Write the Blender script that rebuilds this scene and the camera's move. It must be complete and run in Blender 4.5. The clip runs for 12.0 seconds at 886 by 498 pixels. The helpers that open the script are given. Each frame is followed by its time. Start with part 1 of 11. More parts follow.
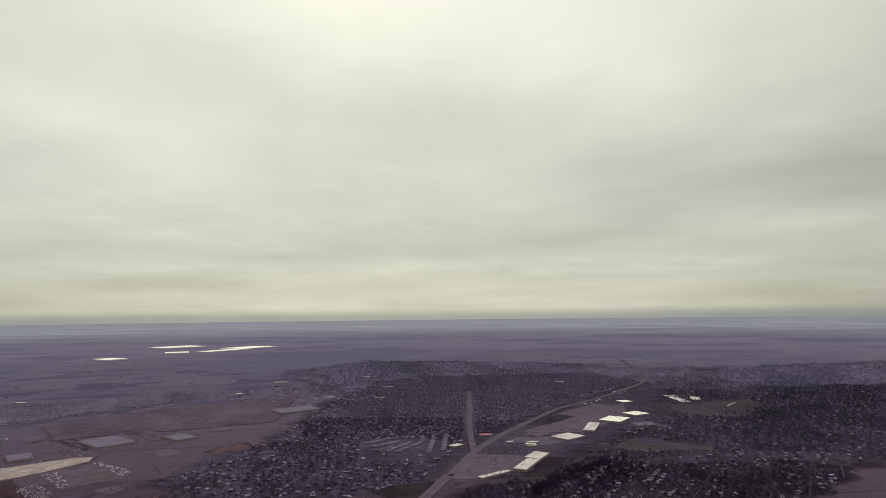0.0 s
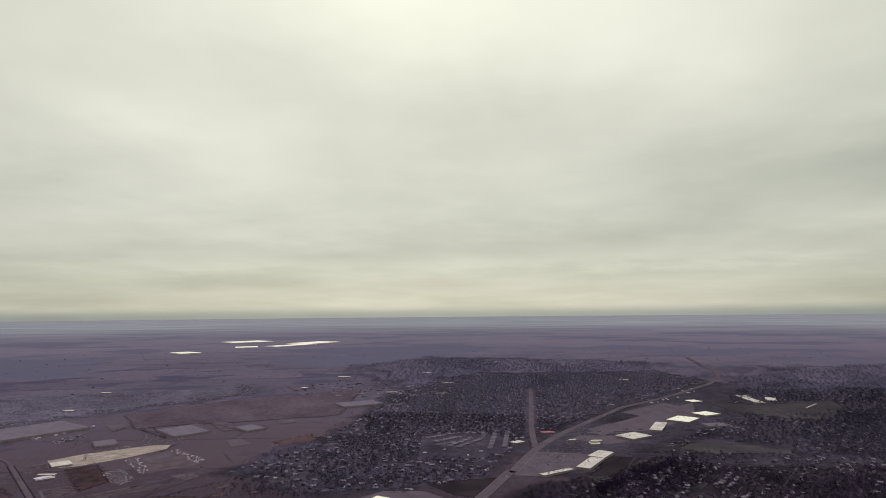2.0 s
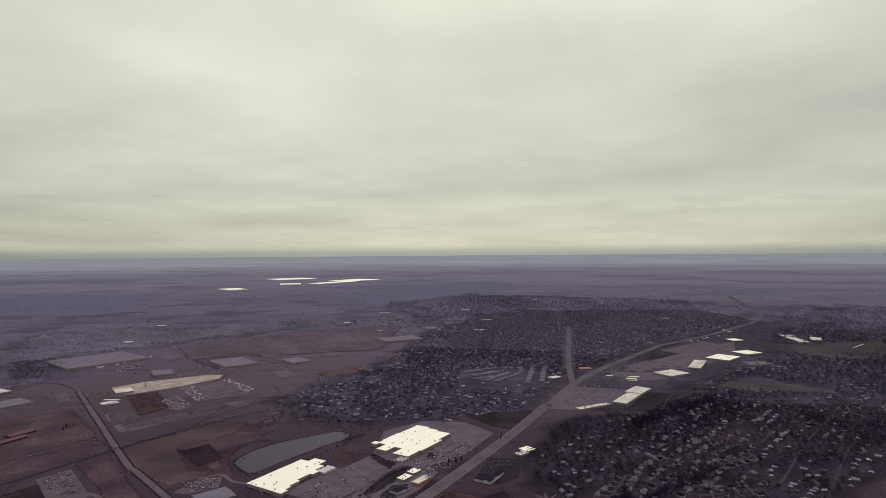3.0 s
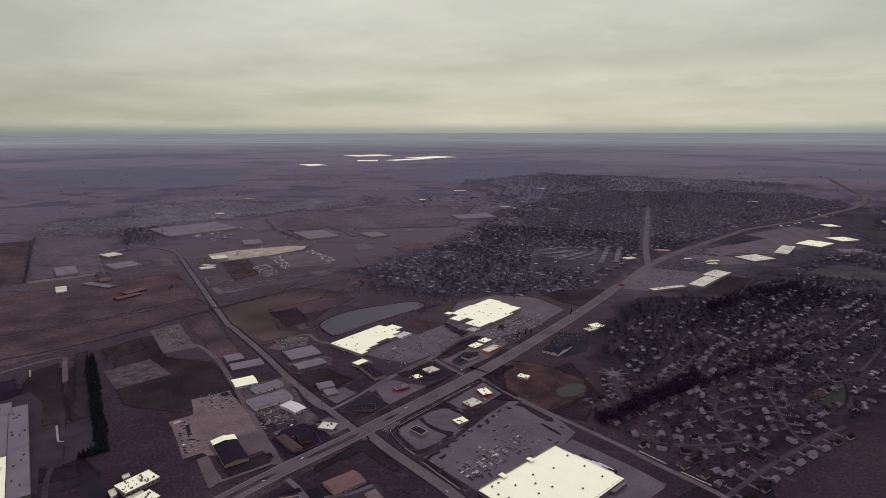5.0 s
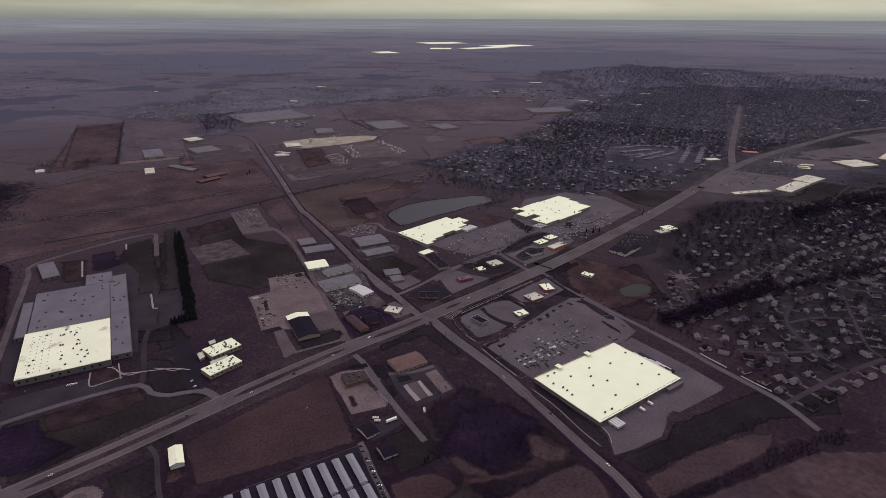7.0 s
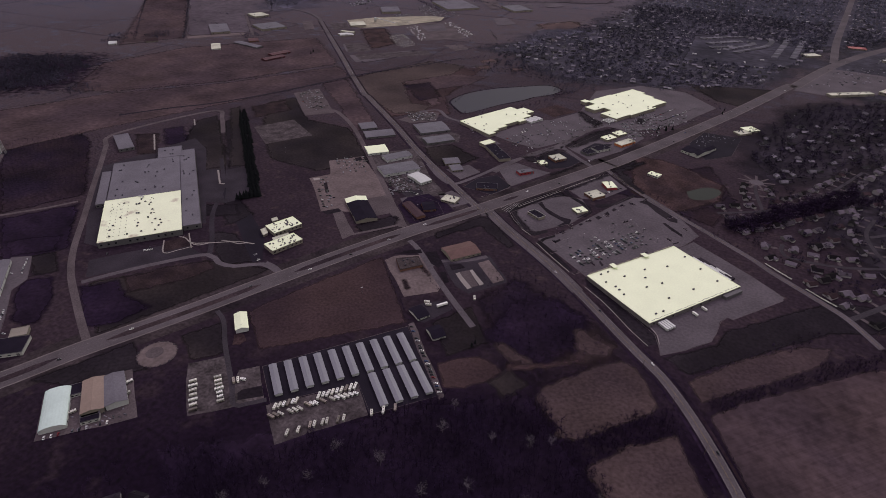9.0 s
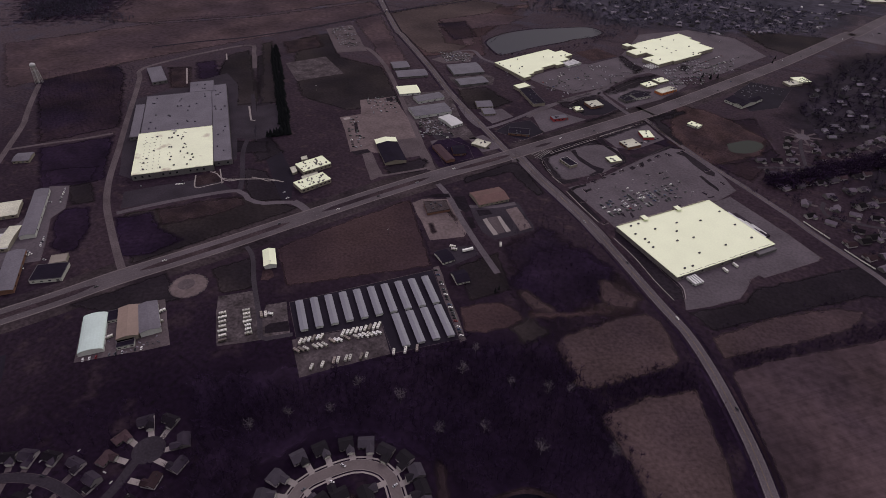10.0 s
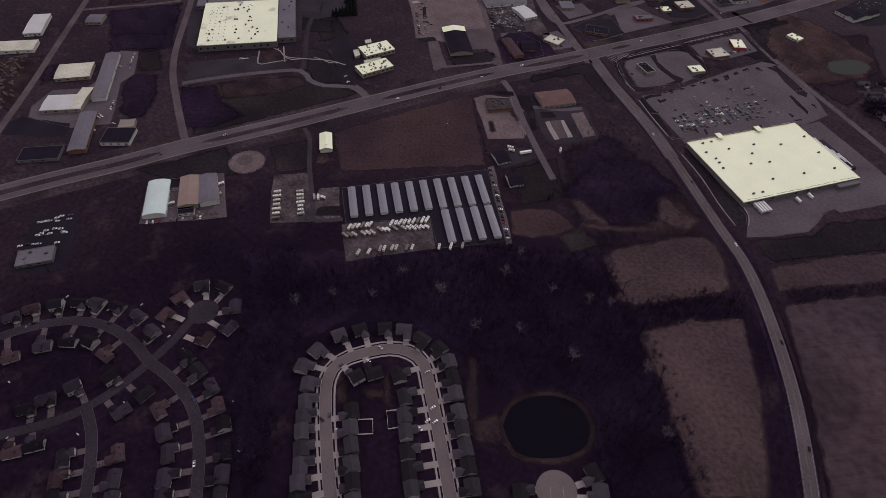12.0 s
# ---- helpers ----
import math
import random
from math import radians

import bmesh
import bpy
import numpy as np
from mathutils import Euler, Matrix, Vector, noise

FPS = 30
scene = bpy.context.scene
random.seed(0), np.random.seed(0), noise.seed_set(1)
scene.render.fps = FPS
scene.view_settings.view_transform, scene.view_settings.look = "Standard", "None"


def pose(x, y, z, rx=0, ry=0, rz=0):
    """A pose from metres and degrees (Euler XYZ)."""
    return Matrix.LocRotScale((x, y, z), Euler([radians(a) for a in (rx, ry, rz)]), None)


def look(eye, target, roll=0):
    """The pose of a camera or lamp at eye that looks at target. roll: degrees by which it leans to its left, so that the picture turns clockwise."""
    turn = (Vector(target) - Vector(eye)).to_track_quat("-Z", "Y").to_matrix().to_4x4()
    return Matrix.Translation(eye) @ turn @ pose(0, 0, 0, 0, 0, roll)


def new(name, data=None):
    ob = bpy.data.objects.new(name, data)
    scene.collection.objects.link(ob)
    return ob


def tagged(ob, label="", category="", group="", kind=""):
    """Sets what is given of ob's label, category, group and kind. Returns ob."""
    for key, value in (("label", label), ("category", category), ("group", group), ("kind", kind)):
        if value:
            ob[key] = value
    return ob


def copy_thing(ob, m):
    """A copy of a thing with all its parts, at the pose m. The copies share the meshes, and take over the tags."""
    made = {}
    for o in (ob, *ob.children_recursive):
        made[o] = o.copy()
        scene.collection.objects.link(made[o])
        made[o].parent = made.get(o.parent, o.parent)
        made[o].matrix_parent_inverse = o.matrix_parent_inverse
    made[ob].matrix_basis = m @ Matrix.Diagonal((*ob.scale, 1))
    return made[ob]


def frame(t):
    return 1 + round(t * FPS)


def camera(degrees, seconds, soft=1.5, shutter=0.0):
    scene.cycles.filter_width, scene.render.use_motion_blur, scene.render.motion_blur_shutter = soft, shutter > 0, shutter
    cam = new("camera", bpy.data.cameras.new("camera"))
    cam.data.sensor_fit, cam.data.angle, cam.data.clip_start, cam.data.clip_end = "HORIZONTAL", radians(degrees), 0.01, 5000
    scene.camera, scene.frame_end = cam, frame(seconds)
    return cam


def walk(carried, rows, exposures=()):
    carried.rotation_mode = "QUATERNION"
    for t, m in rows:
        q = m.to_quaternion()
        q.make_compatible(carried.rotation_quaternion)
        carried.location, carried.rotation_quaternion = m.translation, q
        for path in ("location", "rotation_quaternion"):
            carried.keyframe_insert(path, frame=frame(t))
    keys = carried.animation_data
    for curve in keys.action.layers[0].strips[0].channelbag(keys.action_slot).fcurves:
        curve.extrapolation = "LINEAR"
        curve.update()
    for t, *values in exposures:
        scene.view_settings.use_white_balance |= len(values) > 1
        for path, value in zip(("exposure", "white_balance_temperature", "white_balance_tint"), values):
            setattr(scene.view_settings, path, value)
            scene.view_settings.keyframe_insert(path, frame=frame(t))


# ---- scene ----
import itertools

cam = camera(73.916, 12.0, soft=0.75)
PATH = [
    (0, (119.800, -114.257, 462.487), (119.177, -14.886, 473.676), -0.624),
    (0.5, (120.258, -112.881, 460.995), (117.079, -13.549, 472.087), -0.582),
    (1, (120.737, -111.499, 459.516), (115.008, -12.273, 470.533), -0.562),
    (1.5, (121.243, -110.112, 458.056), (113.032, -11.056, 469.036), -0.525),
    (2, (121.782, -108.735, 456.628), (111.008, -9.911, 467.483), -0.515),
    (2.5, (122.348, -107.348, 455.218), (108.226, -8.578, 461.932), -0.520),
    (3, (122.941, -105.922, 453.829), (105.520, -7.453, 454.408), -0.442),
    (5, (125.246, -99.593, 448.850), (95.870, -6.063, 429.123), -0.149),
    (5.5, (126.005, -98.449, 447.713), (94.020, -6.797, 423.694), -0.083),
    (6, (126.861, -97.452, 446.580), (92.434, -7.915, 418.333), -0.003),
    (6.5, (127.810, -96.550, 445.356), (91.212, -9.354, 412.839), 0.140),
    (7, (128.733, -95.594, 444.053), (90.264, -10.903, 407.344), 0.205),
    (9, (130.244, -89.650, 438.386), (86.806, -16.851, 385.344), 0.720),
    (9.5, (130.719, -88.231, 437.142), (86.686, -18.879, 380.120), 0.896),
    (10, (131.264, -86.773, 435.836), (86.696, -20.984, 375.128), 1.130),
    (10.5, (131.930, -85.323, 434.437), (86.928, -23.125, 370.357), 1.369),
    (11, (132.722, -83.902, 432.991), (87.522, -25.300, 365.739), 1.631),
    (11.5, (133.581, -82.517, 431.520), (88.486, -27.575, 361.179), 1.908),
    (12, (134.447, -81.093, 430.011), (89.743, -29.839, 356.700), 2.234),
]
walk(cam, [(t, look(eye, aim, roll)) for t, eye, aim, roll in PATH],
     exposures=[(0, 0.1), (2, 0.1), (5, 0.0), (7, -0.08), (9, -0.18), (12, -0.36)])

# ---- light: a bright overcast, the sun behind the clouds ----
SUN_AZ, SUN_EL = radians(9), radians(38)
SUN_DIR = Vector((-math.sin(SUN_AZ) * math.cos(SUN_EL), math.cos(SUN_AZ) * math.cos(SUN_EL), math.sin(SUN_EL)))
sun = new("sun", bpy.data.lights.new("sun", "SUN"))
sun.data.energy, sun.data.angle, sun.data.color = 0.9, radians(20), (1.0, 0.96, 0.88)
sun.matrix_basis = look(SUN_DIR * 900, (0, 0, 0))


def sky_world():
    world = bpy.data.worlds.new("overcast")
    scene.world = world
    world.use_nodes = True
    nt = world.node_tree
    nt.nodes.clear()
    N, L = nt.nodes.new, nt.links.new

    def math_node(op, a, b=None, clamp=False):
        n = N("ShaderNodeMath")
        n.operation, n.use_clamp = op, clamp
        for i, v in enumerate((a, b)):
            if v is None:
                continue
            if isinstance(v, (int, float)):
                n.inputs[i].default_value = v
            else:
                L(v, n.inputs[i])
        return n.outputs[0]

    out, bg, bg_sky, mix = N("ShaderNodeOutputWorld"), N("ShaderNodeBackground"), N("ShaderNodeBackground"), N("ShaderNodeMixShader")
    sky = N("ShaderNodeTexSky")
    sky.sky_type, sky.sun_disc, sky.sun_elevation, sky.sun_rotation = "NISHITA", False, SUN_EL, -SUN_AZ
    L(sky.outputs[0], bg_sky.inputs[0])
    bg_sky.inputs[1].default_value = 0.1
    co, sep = N("ShaderNodeTexCoord"), N("ShaderNodeSeparateXYZ")
    L(co.outputs["Generated"], sep.inputs[0])
    up = math_node("MAXIMUM", sep.outputs[2], 0.0)
    depth = math_node("ADD", up, 0.11)
    comb = N("ShaderNodeCombineXYZ")
    L(math_node("DIVIDE", sep.outputs[0], depth), comb.inputs[0])
    L(math_node("DIVIDE", sep.outputs[1], depth), comb.inputs[1])

    def clouds(scale, detail, rough, off):
        n = N("ShaderNodeTexNoise")
        n.inputs["Scale"].default_value, n.inputs["Detail"].default_value, n.inputs["Roughness"].default_value = scale, detail, rough
        v = N("ShaderNodeVectorMath")
        v.inputs[1].default_value = off
        L(comb.outputs[0], v.inputs[0])
        L(v.outputs[0], n.inputs[0])
        return n.outputs["Fac"]

    big, fine = clouds(0.30, 2, 0.45, (3.1, 1.7, 0.3)), clouds(0.85, 4, 0.5, (7.3, 2.2, 1.9))
    veil = math_node("ADD", math_node("MULTIPLY", big, 0.65), math_node("MULTIPLY", fine, 0.35))
    ramp = N("ShaderNodeValToRGB")
    L(veil, ramp.inputs[0])
    ramp.color_ramp.elements[0].position, ramp.color_ramp.elements[0].color = 0.35, (0.425, 0.43, 0.353, 1)
    ramp.color_ramp.elements[1].position, ramp.color_ramp.elements[1].color = 0.62, (0.66, 0.66, 0.555, 1)
    # an overcast is brighter overhead and round the hidden sun
    dot = N("ShaderNodeVectorMath")
    dot.operation = "DOT_PRODUCT"
    L(co.outputs["Generated"], dot.inputs[0])
    dot.inputs[1].default_value = SUN_DIR
    glow = math_node("POWER", math_node("MAXIMUM", dot.outputs["Value"], 0.0), 14.0)
    gain = math_node("ADD", math_node("ADD", 0.92, math_node("MULTIPLY", up, 0.95)), math_node("MULTIPLY", glow, 0.12))
    # long banks and rifts of the deck: bearing and height in degrees, their reach, and how much brighter or darker
    wisp, drift = clouds(1.5, 5, 0.6, (1.3, 5.1, 4.4)), clouds(0.55, 4, 0.55, (9.1, 0.4, 2.6))
    bearing = math_node("ADD", math_node("ARCTAN2", sep.outputs[0], sep.outputs[1]), math_node("MULTIPLY", math_node("SUBTRACT", drift, 0.5), 0.5))
    height = math_node("ADD", math_node("ARCSINE", sep.outputs[2]), math_node("MULTIPLY", math_node("SUBTRACT", wisp, 0.5), math_node("ADD", math_node("MULTIPLY", up, 0.36), 0.03)))
    for b0, h0, reach, tall, amount in ((-9, 29, 13, 5.5, 0.09), (12, 23, 9, 4, 0.07), (1, 18, 10, 4.5, -0.06), (-24, 22, 9, 4.5, -0.09), (-35, 17, 5, 2.4, 0.10), (-30, 11, 10, 2.2, 0.05), (-4, 10, 15, 1.4, 0.09), (32, 7.6, 7, 1.0, 0.09), (14, 3.6, 13, 0.7, -0.13), (-30, 3.2, 5, 0.5, -0.08), (-24, 6.0, 10, 0.9, -0.07), (-22, 4.6, 12, 0.6, 0.06), (36, 13, 7, 4, -0.13), (26, 12, 12, 1.8, -0.07), (2, 6.3, 14, 0.8, -0.05), (22, 4.9, 8, 0.5, 0.05), (-50, 9, 8, 3.0, -0.13), (-46, 5.2, 6, 0.8, 0.08)):
        x = math_node("DIVIDE", math_node("SUBTRACT", bearing, radians(b0)), radians(reach))
        y = math_node("DIVIDE", math_node("SUBTRACT", height, radians(h0)), radians(tall))
        bump = math_node("POWER", math.e, math_node("MULTIPLY", math_node("ADD", math_node("MULTIPLY", x, x), math_node("MULTIPLY", y, y)), -1.0))
        gain = math_node("ADD", gain, math_node("MULTIPLY", bump, amount))
    gain = math_node("ADD", gain, math_node("MULTIPLY", math_node("SUBTRACT", wisp, 0.5), 0.22))
    # dimmer to both sides: the lens's edge falloff put into the sky
    side = math_node("ADD", bearing, radians(6))
    gain = math_node("SUBTRACT", gain, math_node("MINIMUM", math_node("MULTIPLY", math_node("MULTIPLY", side, side), 0.34), 0.2))
    # a dim blue-green line of distance at the horizon
    low = N("ShaderNodeMapRange")
    L(sep.outputs[2], low.inputs["Value"])
    low.inputs["From Min"].default_value, low.inputs["From Max"].default_value = -0.004, 0.015
    dim = N("ShaderNodeMix")
    dim.data_type = "RGBA"
    L(low.outputs[0], dim.inputs["Factor"])
    dim.inputs["A"].default_value = (0.315, 0.355, 0.33, 1)
    low.interpolation_type = "SMOOTHSTEP"
    pale, lift = N("ShaderNodeMix"), N("ShaderNodeMapRange")
    pale.data_type = "RGBA"
    L(sep.outputs[2], lift.inputs["Value"])
    lift.inputs["From Min"].default_value, lift.inputs["From Max"].default_value, lift.inputs["To Min"].default_value = 0.0, 0.16, 0.55
    L(lift.outputs[0], pale.inputs["Factor"])
    pale.inputs["A"].default_value = (0.62, 0.615, 0.495, 1)
    L(ramp.outputs[0], pale.inputs["B"])
    L(pale.outputs["Result"], dim.inputs["B"])
    # overhead, out of view, an added purple tint that colours the light on the ground
    high = N("ShaderNodeMapRange")
    L(sep.outputs[2], high.inputs["Value"])
    high.inputs["From Min"].default_value, high.inputs["From Max"].default_value = 0.48, 0.8
    overhead_tint = N("ShaderNodeMix")
    overhead_tint.data_type = "RGBA"
    L(high.outputs[0], overhead_tint.inputs["Factor"])
    L(dim.outputs["Result"], overhead_tint.inputs["A"])
    overhead_tint.inputs["B"].default_value = (0.70, 0.570, 0.765, 1)
    L(overhead_tint.outputs["Result"], bg.inputs[0])
    L(gain, bg.inputs[1])
    mix.inputs[0].default_value = 0.93
    L(bg_sky.outputs[0], mix.inputs[1])
    L(bg.outputs[0], mix.inputs[2])
    L(mix.outputs[0], out.inputs[0])


sky_world()


# ---- materials ----
def material(name, colour, rough=0.85, vary=0.25, scale=0.05, fine=1.5, bump=0.0, metal=0.0, per_thing=0.0, tint=None, uv=False, per_island=0.0, rows=None):
    m = bpy.data.materials.new(name)
    m.use_nodes = True
    nt = m.node_tree
    N, L = nt.nodes.new, nt.links.new
    b = nt.nodes["Principled BSDF"]
    b.inputs["Roughness"].default_value, b.inputs["Metallic"].default_value = rough, metal
    b.inputs["Specular IOR Level"].default_value = 0.04 if rough > 0.8 else 0.3
    geo = N("ShaderNodeNewGeometry")
    place = geo.outputs["Position"]

    def noise_at(s, detail):
        n = N("ShaderNodeTexNoise")
        n.inputs["Scale"].default_value, n.inputs["Detail"].default_value = s, detail
        L(place, n.inputs["Vector"])
        return n.outputs["Fac"]

    def brighten(fac, amount, before):
        r = N("ShaderNodeMapRange")
        L(fac, r.inputs["Value"])
        r.inputs["From Min"].default_value, r.inputs["From Max"].default_value = 0.3, 0.7
        r.inputs["To Min"].default_value, r.inputs["To Max"].default_value = 1 - amount, 1 + amount
        v = N("ShaderNodeVectorMath")
        v.operation = "SCALE"
        L(before, v.inputs[0])
        L(r.outputs[0], v.inputs["Scale"])
        return v.outputs[0]

    base = N("ShaderNodeRGB")
    base.outputs[0].default_value = (*colour, 1)
    c = base.outputs[0]
    broad, grain = noise_at(scale, 4), noise_at(fine, 3)
    if tint:
        mx = N("ShaderNodeMix")
        mx.data_type = "RGBA"
        r = N("ShaderNodeMapRange")
        L(noise_at(scale * 0.6, 5), r.inputs["Value"])
        r.inputs["From Min"].default_value, r.inputs["From Max"].default_value = 0.42, 0.6
        L(r.outputs[0], mx.inputs["Factor"])
        L(c, mx.inputs["A"])
        mx.inputs["B"].default_value = (*tint, 1)
        c = mx.outputs["Result"]
    c = brighten(broad, vary, c)
    c = brighten(grain, vary * 0.9, c)
    if rows:
        # faint drilled or mown rows, so many degrees from the x axis
        lay_out, line = N("ShaderNodeMapping"), N("ShaderNodeTexNoise")
        lay_out.vector_type = "TEXTURE"
        lay_out.inputs["Rotation"].default_value, lay_out.inputs["Scale"].default_value = (0, 0, radians(rows[0])), (90, 2.2, 90)
        L(place, lay_out.inputs["Vector"])
        line.inputs["Scale"].default_value, line.inputs["Detail"].default_value, line.inputs["Roughness"].default_value = 1.0, 4, 0.65
        L(lay_out.outputs[0], line.inputs["Vector"])
        c = brighten(line.outputs["Fac"], 0.3 * rows[1], c)
    if per_thing:
        info = N("ShaderNodeObjectInfo")
        c = brighten(info.outputs["Random"], per_thing, c)
    if per_island:
        c = brighten(geo.outputs["Random Per Island"], per_island, c)
    L(c, b.inputs["Base Color"])
    if bump:
        bn = N("ShaderNodeBump")
        bn.inputs["Strength"].default_value = 0.6
        bn.inputs["Distance"].default_value = bump
        L(grain, bn.inputs["Height"])
        L(bn.outputs[0], b.inputs["Normal"])
    return m


M = {}
for row in itertools.chain((("asphalt", (0.086, 0.073, 0.083), 0.9, 0.18, 0.02, 0.3, 0.02), ("road_grey", (0.083, 0.070, 0.077), 0.9, 0.2, 0.02, 0.6, 0.02), ("fresh_asphalt", (0.016, 0.013, 0.020), 0.85, 0.2, 0.03, 1.0, 0.02), ("loop_paving", (0.118, 0.098, 0.098), 0.9, 0.10, 0.04, 0.6, 0.01), ("concrete", (0.23, 0.205, 0.195), 0.9, 0.18, 0.05, 1.5, 0.01), ("gravel", (0.082, 0.066, 0.071), 0.95, 0.24, 0.03, 0.5, 0.05), ("street_dark", (0.031, 0.0255, 0.033), 0.9, 0.22, 0.03, 0.5, 0.02), ("dirt_pad", (0.118, 0.092, 0.093), 0.95, 0.22, 0.03, 0.25, 0.0), ("white_membrane", (0.76, 0.82, 0.575), 0.6, 0.04, 0.03, 0.5), ("dusty_membrane", (0.44, 0.44, 0.35), 0.7, 0.22, 0.03, 0.6),),
    (("grey_membrane", (0.125, 0.116, 0.134), 0.85, 0.14, 0.03, 0.5), ("dark_membrane", (0.013, 0.010, 0.018), 0.88, 0.2, 0.1, 1.0), ("storage_metal", (0.165, 0.162, 0.190), 0.5, 0.06, 0.05, 0.4), ("pale_metal", (0.44, 0.44, 0.44), 0.45, 0.08, 0.06, 0.6), ("green_metal", (0.46, 0.56, 0.52), 0.45, 0.05, 0.05, 0.5), ("brown_metal", (0.20, 0.145, 0.12), 0.55, 0.1, 0.06, 0.6), ("red_brown_roof", (0.100, 0.054, 0.050), 0.8, 0.15, 0.1, 0.8), ("cream_wall", (0.20, 0.175, 0.15), 0.8, 0.1, 0.08, 0.9), ("grey_wall", (0.10, 0.092, 0.10), 0.8, 0.12, 0.08, 0.9), ("white_wall", (0.40, 0.39, 0.37), 0.7, 0.06, 0.08, 0.9), ("dark_wall", (0.030, 0.023, 0.031), 0.8, 0.15, 0.1, 0.9),),
    (("brick_wall", (0.14, 0.075, 0.06), 0.85, 0.15, 0.1, 0.9), ("dark_metal", (0.042, 0.037, 0.053), 0.5, 0.15, 0.2, 1.0), ("worn_white", (0.17, 0.16, 0.16), 0.85, 0.4, 0.1, 0.8), ("worn_yellow", (0.15, 0.115, 0.07), 0.85, 0.4, 0.1, 0.8), ("store_wall", (0.13, 0.115, 0.12), 0.85, 0.15, 0.08, 0.9), ("paint_white", (0.6, 0.6, 0.55), 0.7, 0.2, 0.1, 0.8), ("red_paint", (0.26, 0.035, 0.045), 0.5, 0.08, 0.2, 1.0), ("orange_paint", (0.42, 0.13, 0.05), 0.5, 0.08, 0.2, 1.0), ("rubber", (0.008, 0.007, 0.009), 0.9, 0.1, 0.3, 1.0), ("bark", (0.022, 0.017, 0.025), 0.95, 0.25, 0.3, 2.0),),
    (("pale_bark", (0.125, 0.108, 0.122), 0.95, 0.2, 0.3, 2.0), ("lumber", (0.085, 0.064, 0.060), 0.85, 0.2, 0.2, 1.0),)):
    M[row[0]] = material(*row)
M["shingle"] = material("shingle", (0.033, 0.0285, 0.036), 0.9, 0.12, 0.2, 1.2, per_thing=0.5)
M["shingle_brown"] = material("shingle_brown", (0.046, 0.029, 0.034), 0.9, 0.12, 0.2, 1.2, per_thing=0.3)
M["siding"] = material("siding", (0.20, 0.18, 0.195), 0.8, 0.06, 0.2, 1.0, per_thing=0.5)
M["far_roof"] = material("far_roof", (0.088, 0.080, 0.095), 0.85, 0.1, 0.2, 1.0, per_island=0.8)
M["far_wall"] = material("far_wall", (0.125, 0.116, 0.134), 0.8, 0.06, 0.2, 1.0, per_island=0.6)
M["home_roof"] = material("home_roof", (0.092, 0.086, 0.104), 0.8, 0.1, 0.2, 1.0, per_island=0.4)
M["pale_roof"] = material("pale_roof", (0.27, 0.26, 0.27), 0.7, 0.1, 0.1, 0.8, per_island=0.6)
M["twigs"] = material("twigs", (0.0215, 0.0122, 0.0300), 0.95, 0.3, 0.02, 0.6, per_island=0.5)
# these seven tones grow paler and bluer the farther they stand: painted haze
M["town_twigs"] = material("town_twigs", (0.047, 0.044, 0.066), 0.95, 0.3, 0.006, 0.2, per_island=0.25)
M["town_floor"] = material("town_floor", (0.054, 0.048, 0.064), 0.95, 0.4, 0.006, 0.05, tint=(0.036, 0.033, 0.046))
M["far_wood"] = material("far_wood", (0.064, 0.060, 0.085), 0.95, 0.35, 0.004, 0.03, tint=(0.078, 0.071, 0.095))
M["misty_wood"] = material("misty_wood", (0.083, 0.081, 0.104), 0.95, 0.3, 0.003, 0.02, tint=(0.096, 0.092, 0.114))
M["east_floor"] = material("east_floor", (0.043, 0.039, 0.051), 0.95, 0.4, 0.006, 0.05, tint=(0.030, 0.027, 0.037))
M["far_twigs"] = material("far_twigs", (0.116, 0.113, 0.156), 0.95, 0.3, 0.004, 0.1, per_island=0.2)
M["east_twigs"] = material("east_twigs", (0.046, 0.042, 0.061), 0.95, 0.3, 0.006, 0.2, per_island=0.3)
M["park_grass"] = material("park_grass", (0.050, 0.047, 0.045), 0.95, 0.3, 0.008, 0.1, tint=(0.040, 0.038, 0.039))
M["suburb_floor"] = material("suburb_floor", (0.028, 0.0225, 0.030), 0.95, 0.45, 0.010, 0.08, tint=(0.016, 0.0125, 0.020))
M["bare_clay"] = material("bare_clay", (0.031, 0.0205, 0.0225), 0.95, 0.35, 0.05, 0.4, tint=(0.019, 0.0125, 0.016))
M["depot_roof"] = material("depot_roof", (0.048, 0.038, 0.040), 0.9, 0.35, 0.15, 0.6)
M["sand"] = material("sand", (0.27, 0.245, 0.19), 0.95, 0.3, 0.03, 0.2)
M["olive_field"] = material("olive_field", (0.060, 0.044, 0.043), 0.95, 0.25, 0.01, 0.2, tint=(0.046, 0.034, 0.035), rows=(50, 0.4))
M["worn_pad"] = material("worn_pad", (0.060, 0.049, 0.053), 0.95, 0.45, 0.06, 0.3)
M["verge_grass"] = material("verge_grass", (0.038, 0.029, 0.032), 0.95, 0.4, 0.02, 0.25, tint=(0.024, 0.0175, 0.0225))
M["median"] = material("median", (0.044, 0.031, 0.035), 0.95, 0.35, 0.03, 0.4, tint=(0.027, 0.019, 0.024))
M["shed_roof"] = material("shed_roof", (0.125, 0.119, 0.134), 0.85, 0.14, 0.06, 0.5)
M["red_earth"] = material("red_earth", (0.046, 0.028, 0.029), 0.95, 0.4, 0.03, 0.3, tint=(0.030, 0.019, 0.022))
M["shingle_pale"] = material("shingle_pale", (0.062, 0.052, 0.064), 0.9, 0.12, 0.2, 1.2, per_thing=0.85)
# darker copy of the shingle: lens falloff put into the roof colour
M["shingle_old"] = material("shingle_old", (0.024, 0.019, 0.027), 0.9, 0.12, 0.2, 1.2, per_thing=0.5)
